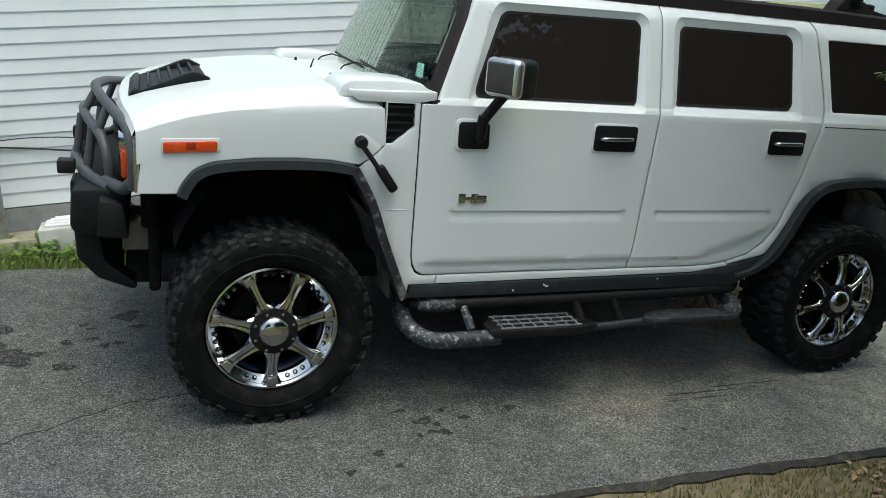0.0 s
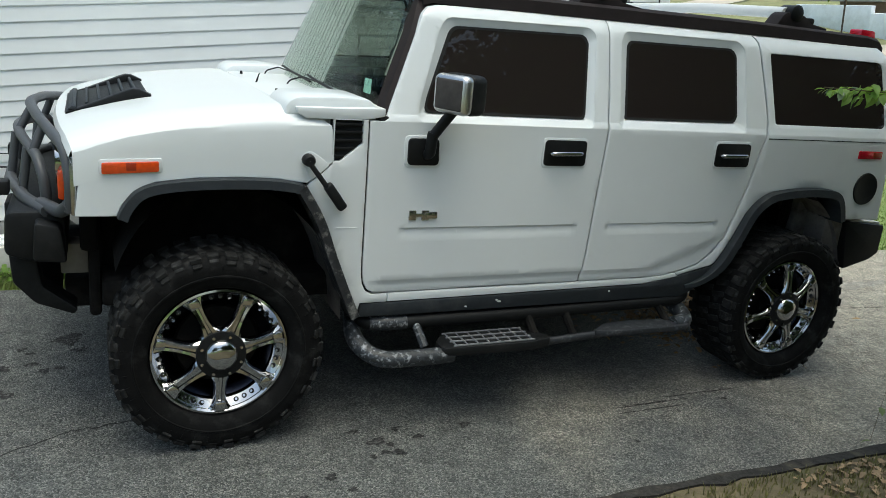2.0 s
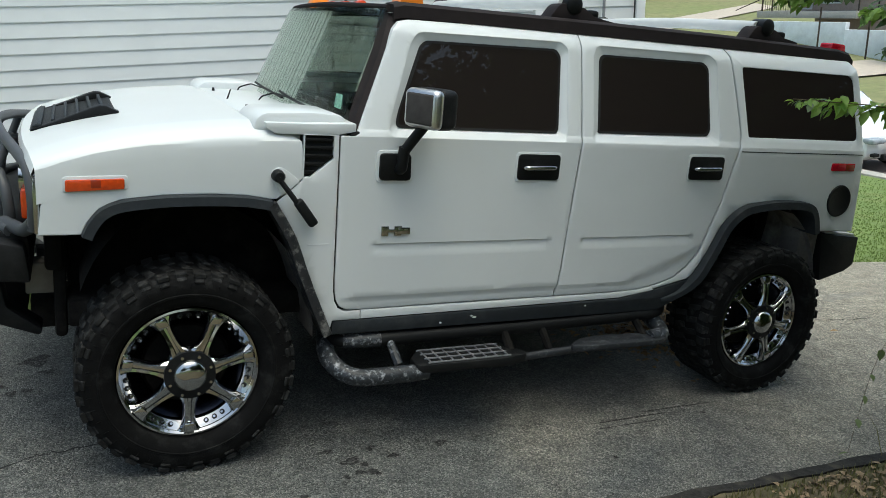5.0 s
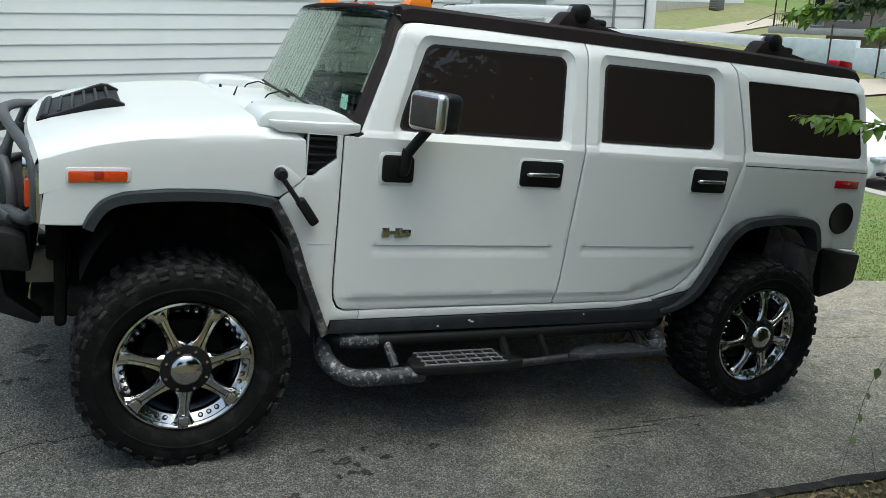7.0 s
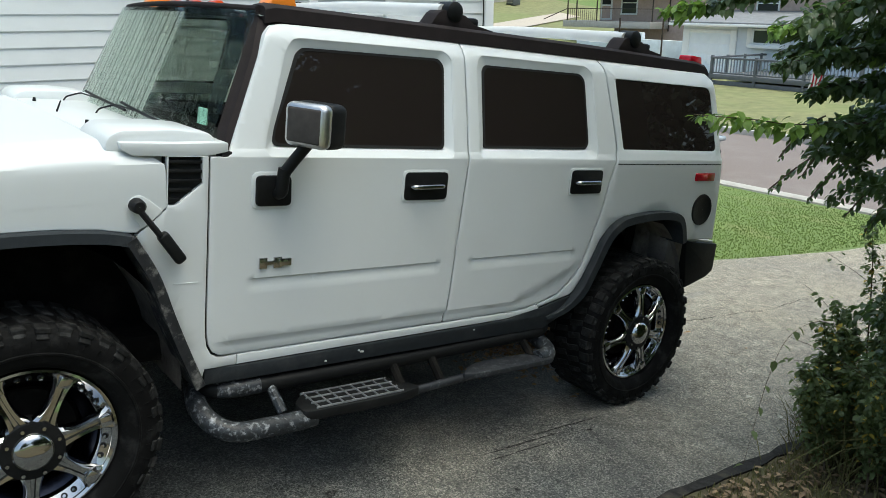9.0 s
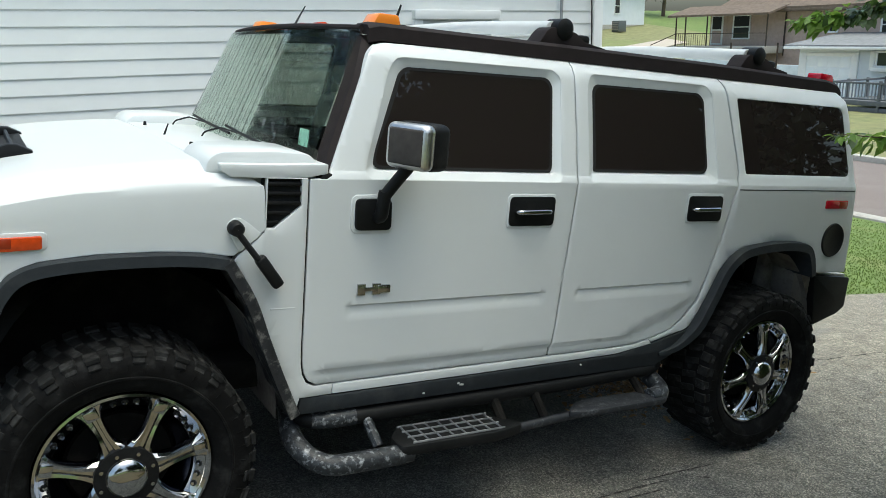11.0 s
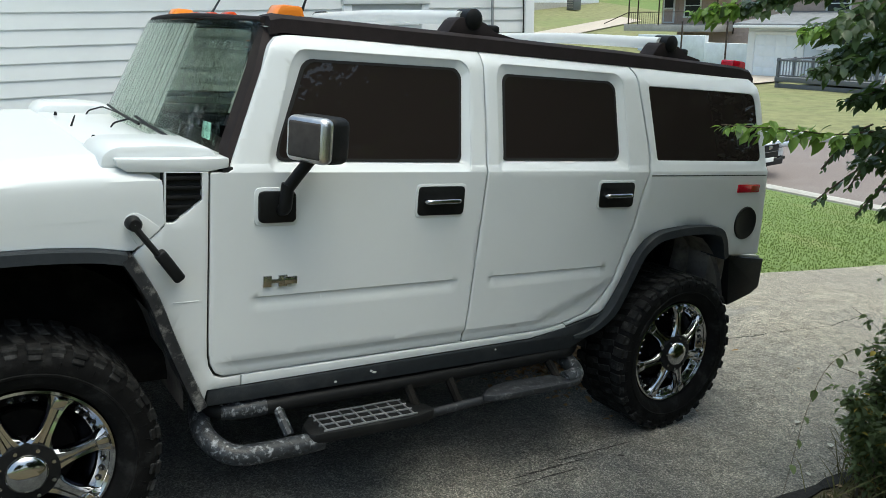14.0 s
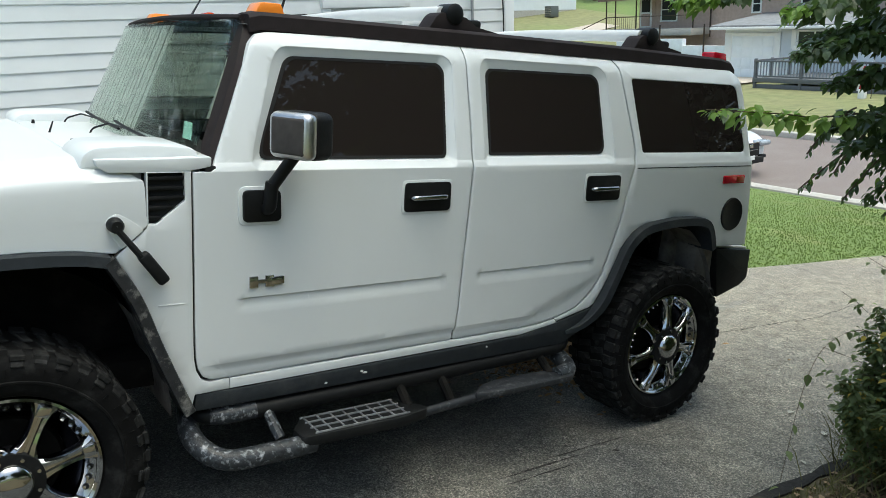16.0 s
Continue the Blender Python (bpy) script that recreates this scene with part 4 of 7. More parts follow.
def build_steps(car):
    for far in (False, True):
        side = lambda y: W - y if far else y
        # upper rail along the sill
        rail = part("rock_rail", tubed([(0.64, side(0.22), 0.50), (0.66, side(0.06), 0.488), (0.76, side(0.03), 0.487), (0.86, side(0.03), 0.488), (1.6, side(0.03), 0.492), (2.50, side(0.03), 0.51), (2.62, side(0.2), 0.53)], 0.034, 12, 0.1), BLACK, car, "black scuffed tubular rail")
        part("rail_end", tubed([(0.655, side(0.14), 0.492), (0.675, side(0.056), 0.488), (0.76, side(0.030), 0.487), (0.86, side(0.030), 0.488)], 0.0355, 12, 0.06), SCUFFED, rail)
        # lower step hoop
        hoop = part("side_step", tubed([(0.66, side(0.25), 0.50), (0.60, side(0.02), 0.42), (0.68, side(-0.11), 0.365), (0.98, side(-0.115), 0.366), (1.05, side(-0.11), 0.368)], 0.040, 14, 0.14), SCUFFED, car, "worn tubular side step with scraped paint")
        part("step_bar", tubed([(1.0, side(-0.10), 0.372), (1.45, side(-0.10), 0.378), (1.9, side(-0.08), 0.392), (2.40, side(-0.08), 0.405), (2.50, side(-0.04), 0.42)], 0.020, 10), STEEL, hoop)
        bm = bmesh.new()
        tube(bm, rounded_path([(2.36, side(-0.08), 0.412), (2.46, side(-0.07), 0.418), (2.49, side(0.02), 0.44), (2.46, side(0.16), 0.50)], 0.06), 0.042, 12)
        part("step_end", bm, SCUFFED, hoop)
        a, b = sorted((side(-0.155), side(0.03)))
        def slab(outline, z0_, z1, bevel):
            bm = prism(bmesh.new(), round_outline([(x, -side(y) if not far else side(y)) for x, y in outline], 0.03, 3), z0_, z1, bevel)
            for v in bm.verts:
                v.co.y, v.co.z = (-v.co.z if not far else v.co.z), v.co.y
            bmesh.ops.recalc_face_normals(bm, faces=bm.faces[:])
            return bm
        tread = part("step_pad", slab([(0.985, -0.150), (1.44, -0.160), (1.585, -0.128), (1.575, -0.075), (1.49, 0.030), (1.06, 0.030), (0.985, -0.05)], 0.368, 0.416, 0.012), BLACK, hoop)
        for k in range(4):
            y = a + 0.018 + k * (b - a - 0.036) / 3
            part("grip_bar", boxed((1.045, y - 0.0028, 0.414), (1.48, y + 0.0028, 0.4235), 0.002), GRIP, tread)
        for k in range(8):
            x = 1.06 + 0.0578 * k
            part("grip_cross", boxed((x - 0.0025, a + 0.015, 0.414), (x + 0.0025, b - 0.015, 0.423), 0.002), GRIP, tread)
        part("step_pad", slab([(1.84, -0.105), (1.93, -0.135), (2.40, -0.140), (2.47, -0.10), (2.44, -0.02), (2.05, -0.005), (1.93, -0.03)], 0.392, 0.424, 0.010), STEEL, hoop)
        for x0, x1 in ((0.90, 0.93), (1.51, 1.53), (1.73, 1.75), (2.32, 2.36)):
            part("step_post", tubed([(x0, side(0.03), 0.50), (x1, side(-0.06), 0.39)], 0.021, 8), SCUFFED if x0 < 1 else UNDER, hoop)


def build_front(car):
    # chrome grille face, bowed like the hood's front, with slots and round headlights
    face = lambda y: -0.528 - 0.085 * max(0.0, math.sin(math.pi * y / W)) ** 0.7
    bm = bmesh.new()
    rows = []
    for k in range(25):
        y = 0.15 + (W - 0.30) * k / 24
        rows.append([bm.verts.new((face(y) + dx, y, z)) for dx, z in ((0.05, 1.295), (0.012, 1.295), (-0.002, 1.275), (-0.008, 1.16), (-0.002, 1.05), (0.012, 1.03), (0.05, 1.03))])
    for a, b in zip(rows, rows[1:]):
        for k in range(6):
            bm.faces.new((a[k], b[k], b[k + 1], a[k + 1]))
    bmesh.ops.recalc_face_normals(bm, faces=bm.faces[:])
    grille = part("grille", bm, CHROME, car, "chrome front grille with vertical slots")
    for k in range(7):
        y = 0.62 + 0.137 * k
        x = face(y)
        part("grille_slot", boxed((x - 0.013, y - 0.032, 1.06), (x + 0.02, y + 0.032, 1.26), 0.012), GAP, grille)
    for y in (0.42, W - 0.42):
        lamp = bmesh.new()
        lathe(lamp, [(0.001, -0.012), (0.05, -0.006), (0.085, 0.01), (0.092, -0.012), (0.105, -0.012), (0.108, 0.02)], 28)
        bmesh.ops.transform(lamp, matrix=Matrix.Translation((face(y) - 0.012, y, 1.17)) @ Matrix.Rotation(radians(-90), 4, "Z"), verts=lamp.verts[:])
        part("headlight", lamp, CHROME, grille, "round headlight in a chrome ring")
    for y in (0.285, W - 0.285):
        part("turn_light", boxed((face(y) - 0.030, y - 0.035, 1.03), (face(y) + 0.01, y + 0.035, 1.15), 0.012), AMBER, grille, "amber indicator")
    part("grille_side", boxed((-0.553, 0.035, 1.02), (-0.53, 0.15, 1.25), 0.006), CHROME_DULL, grille)
    part("grille_side", boxed((-0.553, W - 0.15, 1.02), (-0.53, W - 0.035, 1.25), 0.006), CHROME_DULL, grille)

    # bumper and skid plate
    bm = bmesh.new()
    sec = round_outline([(-0.81, 0.80), (-0.80, 0.98), (-0.62, 0.985), (-0.58, 0.95), (-0.575, 0.78), (-0.70, 0.765)], 0.03, 3)
    prism(bm, sec, 0.26, W - 0.26, 0.02)
    bumper = part("front_bumper", bm, BLACK, car, "black moulded front bumper")
    for far in (False, True):
        side = lambda y: W - y if far else y
        bm = bmesh.new()
        prism(bm, round_outline([(-0.70, 0.80), (-0.69, 0.96), (-0.595, 0.94), (-0.575, 0.79)], 0.02), side(0.16), side(0.34), 0.02)
        part("bumper_end", bm, BLACK, bumper)
        bm = bmesh.new()
        prism(bm, round_outline([(-0.80, 0.80), (-0.79, 0.66), (-0.71, 0.565), (-0.56, 0.505), (-0.545, 0.53), (-0.68, 0.64), (-0.70, 0.79)], 0.015), side(0.33), side(0.48), 0.008)
        part("skid_arm", bm, BLACK, bumper)
        part("bumper_bracket", boxed((-0.61, min(side(0.40), side(0.52)), 0.67), (-0.485, max(side(0.40), side(0.52)), 0.805), 0.008), material("dusty_steel", (0.16, 0.145, 0.12), 0.7, vary=0.2, scale=15) if not far else bpy.data.materials["dusty_steel"], bumper, "tan dusty steel bracket")
        part("tow_block", boxed((-0.872, min(side(0.52), side(0.60)), 0.990), (-0.80, max(side(0.52), side(0.60)), 1.050), 0.008), BLACK, bumper)
        part("bumper_lamp", boxed((-0.83, min(side(0.62), side(0.80)), 0.84), (-0.795, max(side(0.62), side(0.80)), 0.94), 0.015), GAP, bumper)
    part("skid_plate", boxed((-0.80, 0.45, 0.60), (-0.60, W - 0.45, 0.63), 0.01, m=Matrix.Translation((-0.7, 0, 0.61)) @ Matrix.Rotation(radians(30), 4, "Y") @ Matrix.Translation((0.7, 0, -0.61))), BLACK, bumper)

    # brush guard
    def both(name, pts, r, parent, label=""):
        for far in (False, True):
            part(name, tubed([(x, W - y if far else y, z) for x, y, z in pts], r, 12, 0.09), GUARD, parent, label)
    def mirrored(pts):
        return pts + [(x, W - y, z) for x, y, z in pts[-2::-1]]
    top = part("brush_guard", tubed(mirrored([(-0.556, 0.105, 1.02), (-0.550, 0.078, 1.15), (-0.568, 0.14, 1.262), (-0.690, 0.68, 1.318), (-0.735, 1.03, 1.330)]), 0.023, 12, 0.10), GUARD, car, "matt grey tubular brush guard")
    part("guard_hoop", tubed(mirrored([(-0.650, 0.38, 0.985), (-0.655, 0.37, 1.09), (-0.680, 0.43, 1.175), (-0.765, 0.80, 1.212), (-0.790, 1.03, 1.222)]), 0.022, 12, 0.09), GUARD, top)
    both("guard_post", [(-0.752, 0.57, 0.99), (-0.725, 0.57, 1.19)], 0.019, top)
    both("guard_post", [(-0.815, 0.86, 0.99), (-0.785, 0.86, 1.21)], 0.019, top)
    both("guard_stay", [(-0.700, 0.50, 1.185), (-0.655, 0.52, 1.300)], 0.019, top)
    both("guard_stay", [(-0.775, 0.88, 1.215), (-0.715, 0.90, 1.325)], 0.019, top)
    part("guard_bar", tubed(mirrored([(-0.645, 0.26, 0.985), (-0.735, 0.45, 0.995), (-0.815, 0.80, 1.005), (-0.82, 1.03, 1.006)]), 0.026, 12), GUARD, top)
    both("guard_foot", [(-0.556, 0.10, 1.05), (-0.59, 0.17, 1.0), (-0.67, 0.34, 1.0)], 0.027, top)



def build_rear(car):
    bm = bmesh.new()
    sec = round_outline([(3.66, 0.925), (3.995, 0.895), (3.995, 0.72), (3.93, 0.68), (3.72, 0.625)], 0.012)
    prism(bm, sec, 0.045, W - 0.045, 0.012)
    bumper = part("rear_bumper", bm, BLACK, car, "square black rear bumper")
    part("bumper_step", boxed((3.72, 0.07, 0.905), (3.985, W - 0.07, 0.922), 0.005, m=Matrix.Translation((3.85, 0, 0.91)) @ Matrix.Rotation(radians(5), 4, "Y") @ Matrix.Translation((-3.85, 0, -0.91))), material("bumper_top", (0.5, 0.49, 0.45), 0.6, vary=0.1, scale=20), bumper, "pale worn step on the bumper top")
    for y in (0.20, W - 0.30):
        part("spring_tower", boxed((3.42, y, 0.62), (3.52, y + 0.1, 1.10), 0.02), DUSTY, car)
        part("shock", tubed([(3.30, y + 0.05, 0.45), (3.42, y + 0.08, 1.05)], 0.03, 8), UNDER, car)
    part("inner_panel", boxed((3.50, 0.06, 0.72), (3.66, 0.3, 1.10), 0.02), DUSTY, car)
    part("inner_panel", boxed((3.50, W - 0.3, 0.72), (3.66, W - 0.06, 1.10), 0.02), UNDER, car)


def build_rack(car, roof):
    for x in (1.70, 2.98):
        for far in (False, True):
            side = lambda y: W - y if far else y
            bm = bmesh.new()
            prism(bm, round_outline([(x, 2.0), (x + 0.045, 2.062), (x + 0.07, 2.078), (x + 0.20, 2.066), (x + 0.26, 2.03), (x + 0.38, 2.012), (x + 0.38, 2.0)], 0.008), side(0.215), side(0.315), 0.010)
            foot = part("rack_foot", bm, RAIL, car, "black moulded roof rack foot")
            bm = bmesh.new()
            lathe(bm, [(0.001, -0.06), (0.032, -0.058), (0.045, -0.05), (0.045, 0.05), (0.03, 0.06), (0.001, 0.06)], 16)
            bmesh.ops.transform(bm, matrix=Matrix.Translation((x + 0.135, side(0.26), 2.075)) @ Matrix.Rotation(radians(90), 4, "X") @ Matrix.Rotation(radians(90), 4, "X"), verts=bm.verts[:])
            part("rack_clamp", bm, BLACK, foot)
            part("rack_knob", boxed((x + 0.24, min(side(0.23), side(0.29)), 2.02), (x + 0.30, max(side(0.23), side(0.29)), 2.062), 0.015), BLACK, foot)
        part("rack_bar", tubed([(x + 0.10, 0.26, 2.075), (x + 0.10, 1.03, 2.09), (x + 0.10, W - 0.26, 2.075)], 0.031, 12, 0.3), PIPE, car, "pale round roof rack crossbar")
    # marker lamps along the front edge, and two stub aerials
    for y in (0.30, 0.78, 1.03, 1.28, W - 0.30):
        big = y in (0.30, W - 0.30)
        bm = bmesh.new()
        L, h = (0.115, 0.045) if big else (0.06, 0.018)
        x0 = 0.925 if big else 0.885
        prism(bm, round_outline([(x0, 1.985), (x0 + 0.03, 1.998 + h), (x0 + L, 1.998 + h), (x0 + L + 0.02, 1.985)], 0.012), y - (0.055 if big else 0.040), y + (0.055 if big else 0.040), 0.008)
        part("roof_lamp", bm, AMBER_BRIGHT if big else AMBER, car, "orange roof marker lamp")
    part("aerial", tube(bmesh.new(), [(1.10, 0.42, 1.99), (1.135, 0.42, 2.10)], [0.008, 0.004], 6), BLACK, car)
    part("aerial", tube(bmesh.new(), [(1.12, 1.72, 1.99), (1.277, 1.92, 2.165)], [0.009, 0.004], 6), BLACK, car)
    bm = bmesh.new()
    prism(bm, round_outline([(3.62, 1.985), (3.625, 2.032), (3.73, 2.028), (3.75, 1.96)], 0.012), 0.20, 0.285, 0.016)
    part("rear_roof_lamp", bm, RED, car, "red roof lamp")
    bm = bmesh.new()
    prism(bm, round_outline([(3.62, 1.985), (3.625, 2.032), (3.73, 2.028), (3.75, 1.96)], 0.012), W - 0.285, W - 0.20, 0.016)
    part("rear_roof_lamp", bm, RED, car, "red roof lamp")


# ---- ground, driveway, street ----
def smooth_step(a, b, v):
    s = min(1.0, max(0.0, (v - a) / (b - a)))
    return s * s * (3 - 2 * s)


def ground_z(x, y):
    """The lie of the land: the slope of the driveway, the level street, the far bank that climbs to one side."""
    z = -0.115 * min(max(x, -7.0), 14.3) if x < 14.36 else -1.86
    if x > 21.4:
        z = -1.70 + smooth_step(21.4, 36, x) * (0.12 * max(0.0, y - 25) if y < 75 else 6.0) + 0.15 * smooth_step(21.4, 34, x)
    return z


def chip_asphalt(name, scale, dark, mid, light, patch, pale_lit=(3.25, 2.85, 2.45)):
    """Worn asphalt: stone chips of several greys in dark binder, with broad pale and dark patches."""
    m = bpy.data.materials.new(name)
    m.use_nodes = True
    t, b = m.node_tree, m.node_tree.nodes["Principled BSDF"]
    b.inputs["Roughness"].default_value, b.inputs["Specular IOR Level"].default_value = 0.85, 0.3
    co = t.nodes.new("ShaderNodeTexCoord").outputs["Object"]
    vor = t.nodes.new("ShaderNodeTexVoronoi")
    vor.inputs["Scale"].default_value = scale
    t.links.new(co, vor.inputs["Vector"])
    chips = t.nodes.new("ShaderNodeValToRGB")
    el = chips.color_ramp.elements
    el[0].position, el[0].color = 0.08, (*dark, 1)
    el[1].position, el[1].color = 0.98, (*light, 1)
    e = el.new(0.70)
    e.color = (*mid, 1)
    sep = t.nodes.new("ShaderNodeSeparateColor")
    t.links.new(vor.outputs["Color"], sep.inputs[0])
    t.links.new(sep.outputs[0], chips.inputs[0])
    big = t.nodes.new("ShaderNodeTexNoise")
    big.inputs["Scale"].default_value, big.inputs["Detail"].default_value = 0.9, 7
    t.links.new(co, big.inputs["Vector"])
    rng = t.nodes.new("ShaderNodeMapRange")
    rng.inputs["From Min"].default_value, rng.inputs["From Max"].default_value = 0.35, 0.68
    rng.inputs["To Min"].default_value, rng.inputs["To Max"].default_value = 0.0, 0.65
    t.links.new(big.outputs["Fac"], rng.inputs["Value"])
    mix = t.nodes.new("ShaderNodeMix")
    mix.data_type = "RGBA"
    t.links.new(rng.outputs[0], mix.inputs[0])
    t.links.new(chips.outputs[0], mix.inputs[6])
    mul = t.nodes.new("ShaderNodeMix")
    mul.data_type, mul.blend_type = "RGBA", "MULTIPLY"
    mul.inputs[0].default_value = 1.0
    mul.inputs[7].default_value = (*patch, 1)
    t.links.new(chips.outputs[0], mul.inputs[6])
    t.links.new(mul.outputs[2], mix.inputs[7])
    # worn asphalt plus painted open-sky light: paler towards the street, broken up by noise
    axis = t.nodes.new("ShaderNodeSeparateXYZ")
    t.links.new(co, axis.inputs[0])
    streetward = t.nodes.new("ShaderNodeMath")
    streetward.operation = "MULTIPLY_ADD"
    t.links.new(big.outputs["Fac"], streetward.inputs[0])
    streetward.inputs[1].default_value = 3.0
    t.links.new(axis.outputs[0], streetward.inputs[2])
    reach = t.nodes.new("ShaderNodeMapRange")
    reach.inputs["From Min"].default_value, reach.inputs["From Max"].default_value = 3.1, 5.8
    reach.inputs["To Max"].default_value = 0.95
    t.links.new(streetward.outputs[0], reach.inputs["Value"])
    # blotches a hand's width across
    spot = t.nodes.new("ShaderNodeTexNoise")
    spot.inputs["Scale"].default_value, spot.inputs["Detail"].default_value, spot.inputs["Roughness"].default_value = 7.0, 8, 0.7
    t.links.new(co, spot.inputs["Vector"])
    span = t.nodes.new("ShaderNodeMapRange")
    span.inputs["From Min"].default_value, span.inputs["From Max"].default_value = 0.3, 0.7
    span.inputs["To Min"].default_value, span.inputs["To Max"].default_value = 0.70, 1.30
    t.links.new(spot.outputs["Fac"], span.inputs["Value"])
    blot = t.nodes.new("ShaderNodeVectorMath")
    blot.operation = "SCALE"
    t.links.new(mix.outputs[2], blot.inputs[0])
    t.links.new(span.outputs[0], blot.inputs["Scale"])
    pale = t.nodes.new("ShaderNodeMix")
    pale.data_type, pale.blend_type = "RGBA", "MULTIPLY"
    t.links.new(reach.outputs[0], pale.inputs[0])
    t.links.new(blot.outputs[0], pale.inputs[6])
    pale.inputs[7].default_value = (*pale_lit, 1)
    t.links.new(pale.outputs[2], b.inputs["Base Color"])
    bump = t.nodes.new("ShaderNodeBump")
    bump.inputs["Strength"].default_value, bump.inputs["Distance"].default_value = 0.9, 0.006
    bump.invert = True
    t.links.new(vor.outputs["Distance"], bump.inputs["Height"])
    t.links.new(bump.outputs[0], b.inputs["Normal"])
    return m


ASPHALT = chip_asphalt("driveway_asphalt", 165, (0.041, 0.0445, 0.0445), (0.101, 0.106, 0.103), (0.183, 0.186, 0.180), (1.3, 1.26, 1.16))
ROAD = material("street_asphalt", (0.20, 0.165, 0.15), 0.9, vary=0.2, scale=40, bump=0.5, bump_scale=80, stain=(0.26, 0.24, 0.22), stain_amount=0.5, stain_scale=0.5)
GRASS = material("grass", (0.135, 0.192, 0.048), 0.9, vary=0.2, scale=5.5, bump=0.6, bump_scale=40, stain=(0.24, 0.225, 0.09), stain_amount=0.6, stain_scale=0.8)
SOIL = material("soil", (0.05, 0.038, 0.026), 0.95, vary=0.4, scale=18, bump=0.8, bump_scale=60)
CONCRETE = material("concrete", (0.42, 0.40, 0.36), 0.9, vary=0.12, scale=14, bump=0.4, bump_scale=80, stain=(0.25, 0.23, 0.2), stain_amount=0.5, stain_scale=1.5)
SIDING = material("white_siding", (0.82, 0.83, 0.81), 0.5, vary=0.02, scale=5, stain=(0.70, 0.71, 0.68), stain_amount=0.35, stain_scale=1.3)

bm = bmesh.new()
gx = [-400, -150, -60, -30, -15, -10, -7, -5, -3, -1, 1, 3, 5, 7, 9, 11, 13, 14.3, 14.4, 17, 21.38, 21.45, 23, 25, 28, 31, 34, 36, 40, 45, 50, 60, 80, 120, 200, 400]
gy = [-400, -150, -60, -30, -15, -8, -4, -2, -0.87, 0.6, 2.15, 4, 7, 10, 14, 18, 22, 25, 28, 31, 34, 38, 42, 46, 52, 60, 75, 100, 160, 400]
grid = [[bm.verts.new((x, y, ground_z(x, y) - 0.03)) for y in gy] for x in gx]
for a, b in zip(grid, grid[1:]):
    for k in range(len(gy) - 1):
        bm.faces.new((a[k], b[k], b[k + 1], a[k + 1]))
GRASS_DRY = material("dry_lawn", (0.205, 0.205, 0.09), 0.9, vary=0.25, scale=2, bump=0.6, bump_scale=40, stain=(0.16, 0.21, 0.06), stain_amount=0.7, stain_scale=0.12)
for fc in bm.faces:
    fc.material_index = 1 if 21.3 < fc.calc_center_median().x < 60 else 0
thing("ground", bm, (GRASS, GRASS_DRY), None, "mown green lawn sloping to the street", "lawn", kind="structure")

# driveway slab, in the slope's own plane
def drive_sheet(name, outline, z, mat, label, thick=0.05, m=SLOPE):
    bm = bmesh.new()
    top = [bm.verts.new((x, y, z)) for x, y in outline]
    bot = [bm.verts.new((x, y, z - thick)) for x, y in outline]
    bm.faces.new(top)
    for k in range(len(top)):
        bm.faces.new((top[k], bot[k], bot[(k + 1) % len(top)], top[(k + 1) % len(top)]))
    bmesh.ops.recalc_face_normals(bm, faces=bm.faces[:])
    return thing(name, bm, mat, m, label, name, kind="structure")


edge = random.Random(5)
near = [(-6 + 0.25 * k, -0.87 + edge.uniform(-0.018, 0.018)) for k in range(0, 62)]
near += [(10.5, -0.95), (12.5, -1.5), (14.1, -2.6), (14.35, -3.0)]
far_side = [(14.35, 3.2), (13.6, 2.6), (12.0, 2.05), (9.9, 1.95), (8.0, 2.10), (7.0, 2.22), (5.5, 2.22)] + [(5.0 - 0.25 * k, 2.17 + edge.uniform(-0.02, 0.02)) for k in range(0, 45)]
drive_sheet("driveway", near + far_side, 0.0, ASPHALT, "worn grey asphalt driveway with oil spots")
drive_sheet("road", [(14.3, -80), (21.4, -80), (21.4, 90), (14.3, 90)], -1.80, ROAD, "faded brownish asphalt street", m=None)
thing("kerb", boxed((14.05, 3.3, -1.95), (14.38, 60, -1.60), 0.03), CONCRETE, None, "pale concrete kerb along the street", "kerb", kind="structure")
thing("kerb", boxed((21.35, -60, -1.95), (21.65, 60, -1.64), 0.03), CONCRETE, None, "pale concrete kerb along the street", "kerb", kind="structure")

# ---- the house beside the driveway ----
WALL_Y, X0, X1 = 2.75, -1.9, 4.44
bm = boxed((X0, WALL_Y + 0.03, -0.45), (X1 - 0.02, WALL_Y + 6.5, 2.34))
house = thing("wall_house", bm, SIDING, None, "house wall clad in white horizontal siding", "house wall", kind="structure")
# clapboards: each leans out at its lower edge
lap = 0.0993
z0 = 0.423
plank = bmesh.new()
L = X1 - X0 - 0.09
ring = [[plank.verts.new((x, y, z)) for y, z in ((0.03, -0.002), (0.001, -0.002), (-0.0005, 0.002), (0.009, lap + 0.004), (0.03, lap + 0.004))] for x in (0, L)]
for k in range(5):
    plank.faces.new((ring[0][k], ring[1][k], ring[1][(k + 1) % 5], ring[0][(k + 1) % 5]))
plank.faces.new(ring[0][::-1]), plank.faces.new(ring[1])
bmesh.ops.recalc_face_normals(plank, faces=plank.faces[:])
plank_me = link_mesh("clapboard", plank, SIDING, 20)
for k in range(19):
    ob = new("clapboard", plank_me)
    ob.parent = house
    ob.location = (X0, WALL_Y, z0 + lap * k)

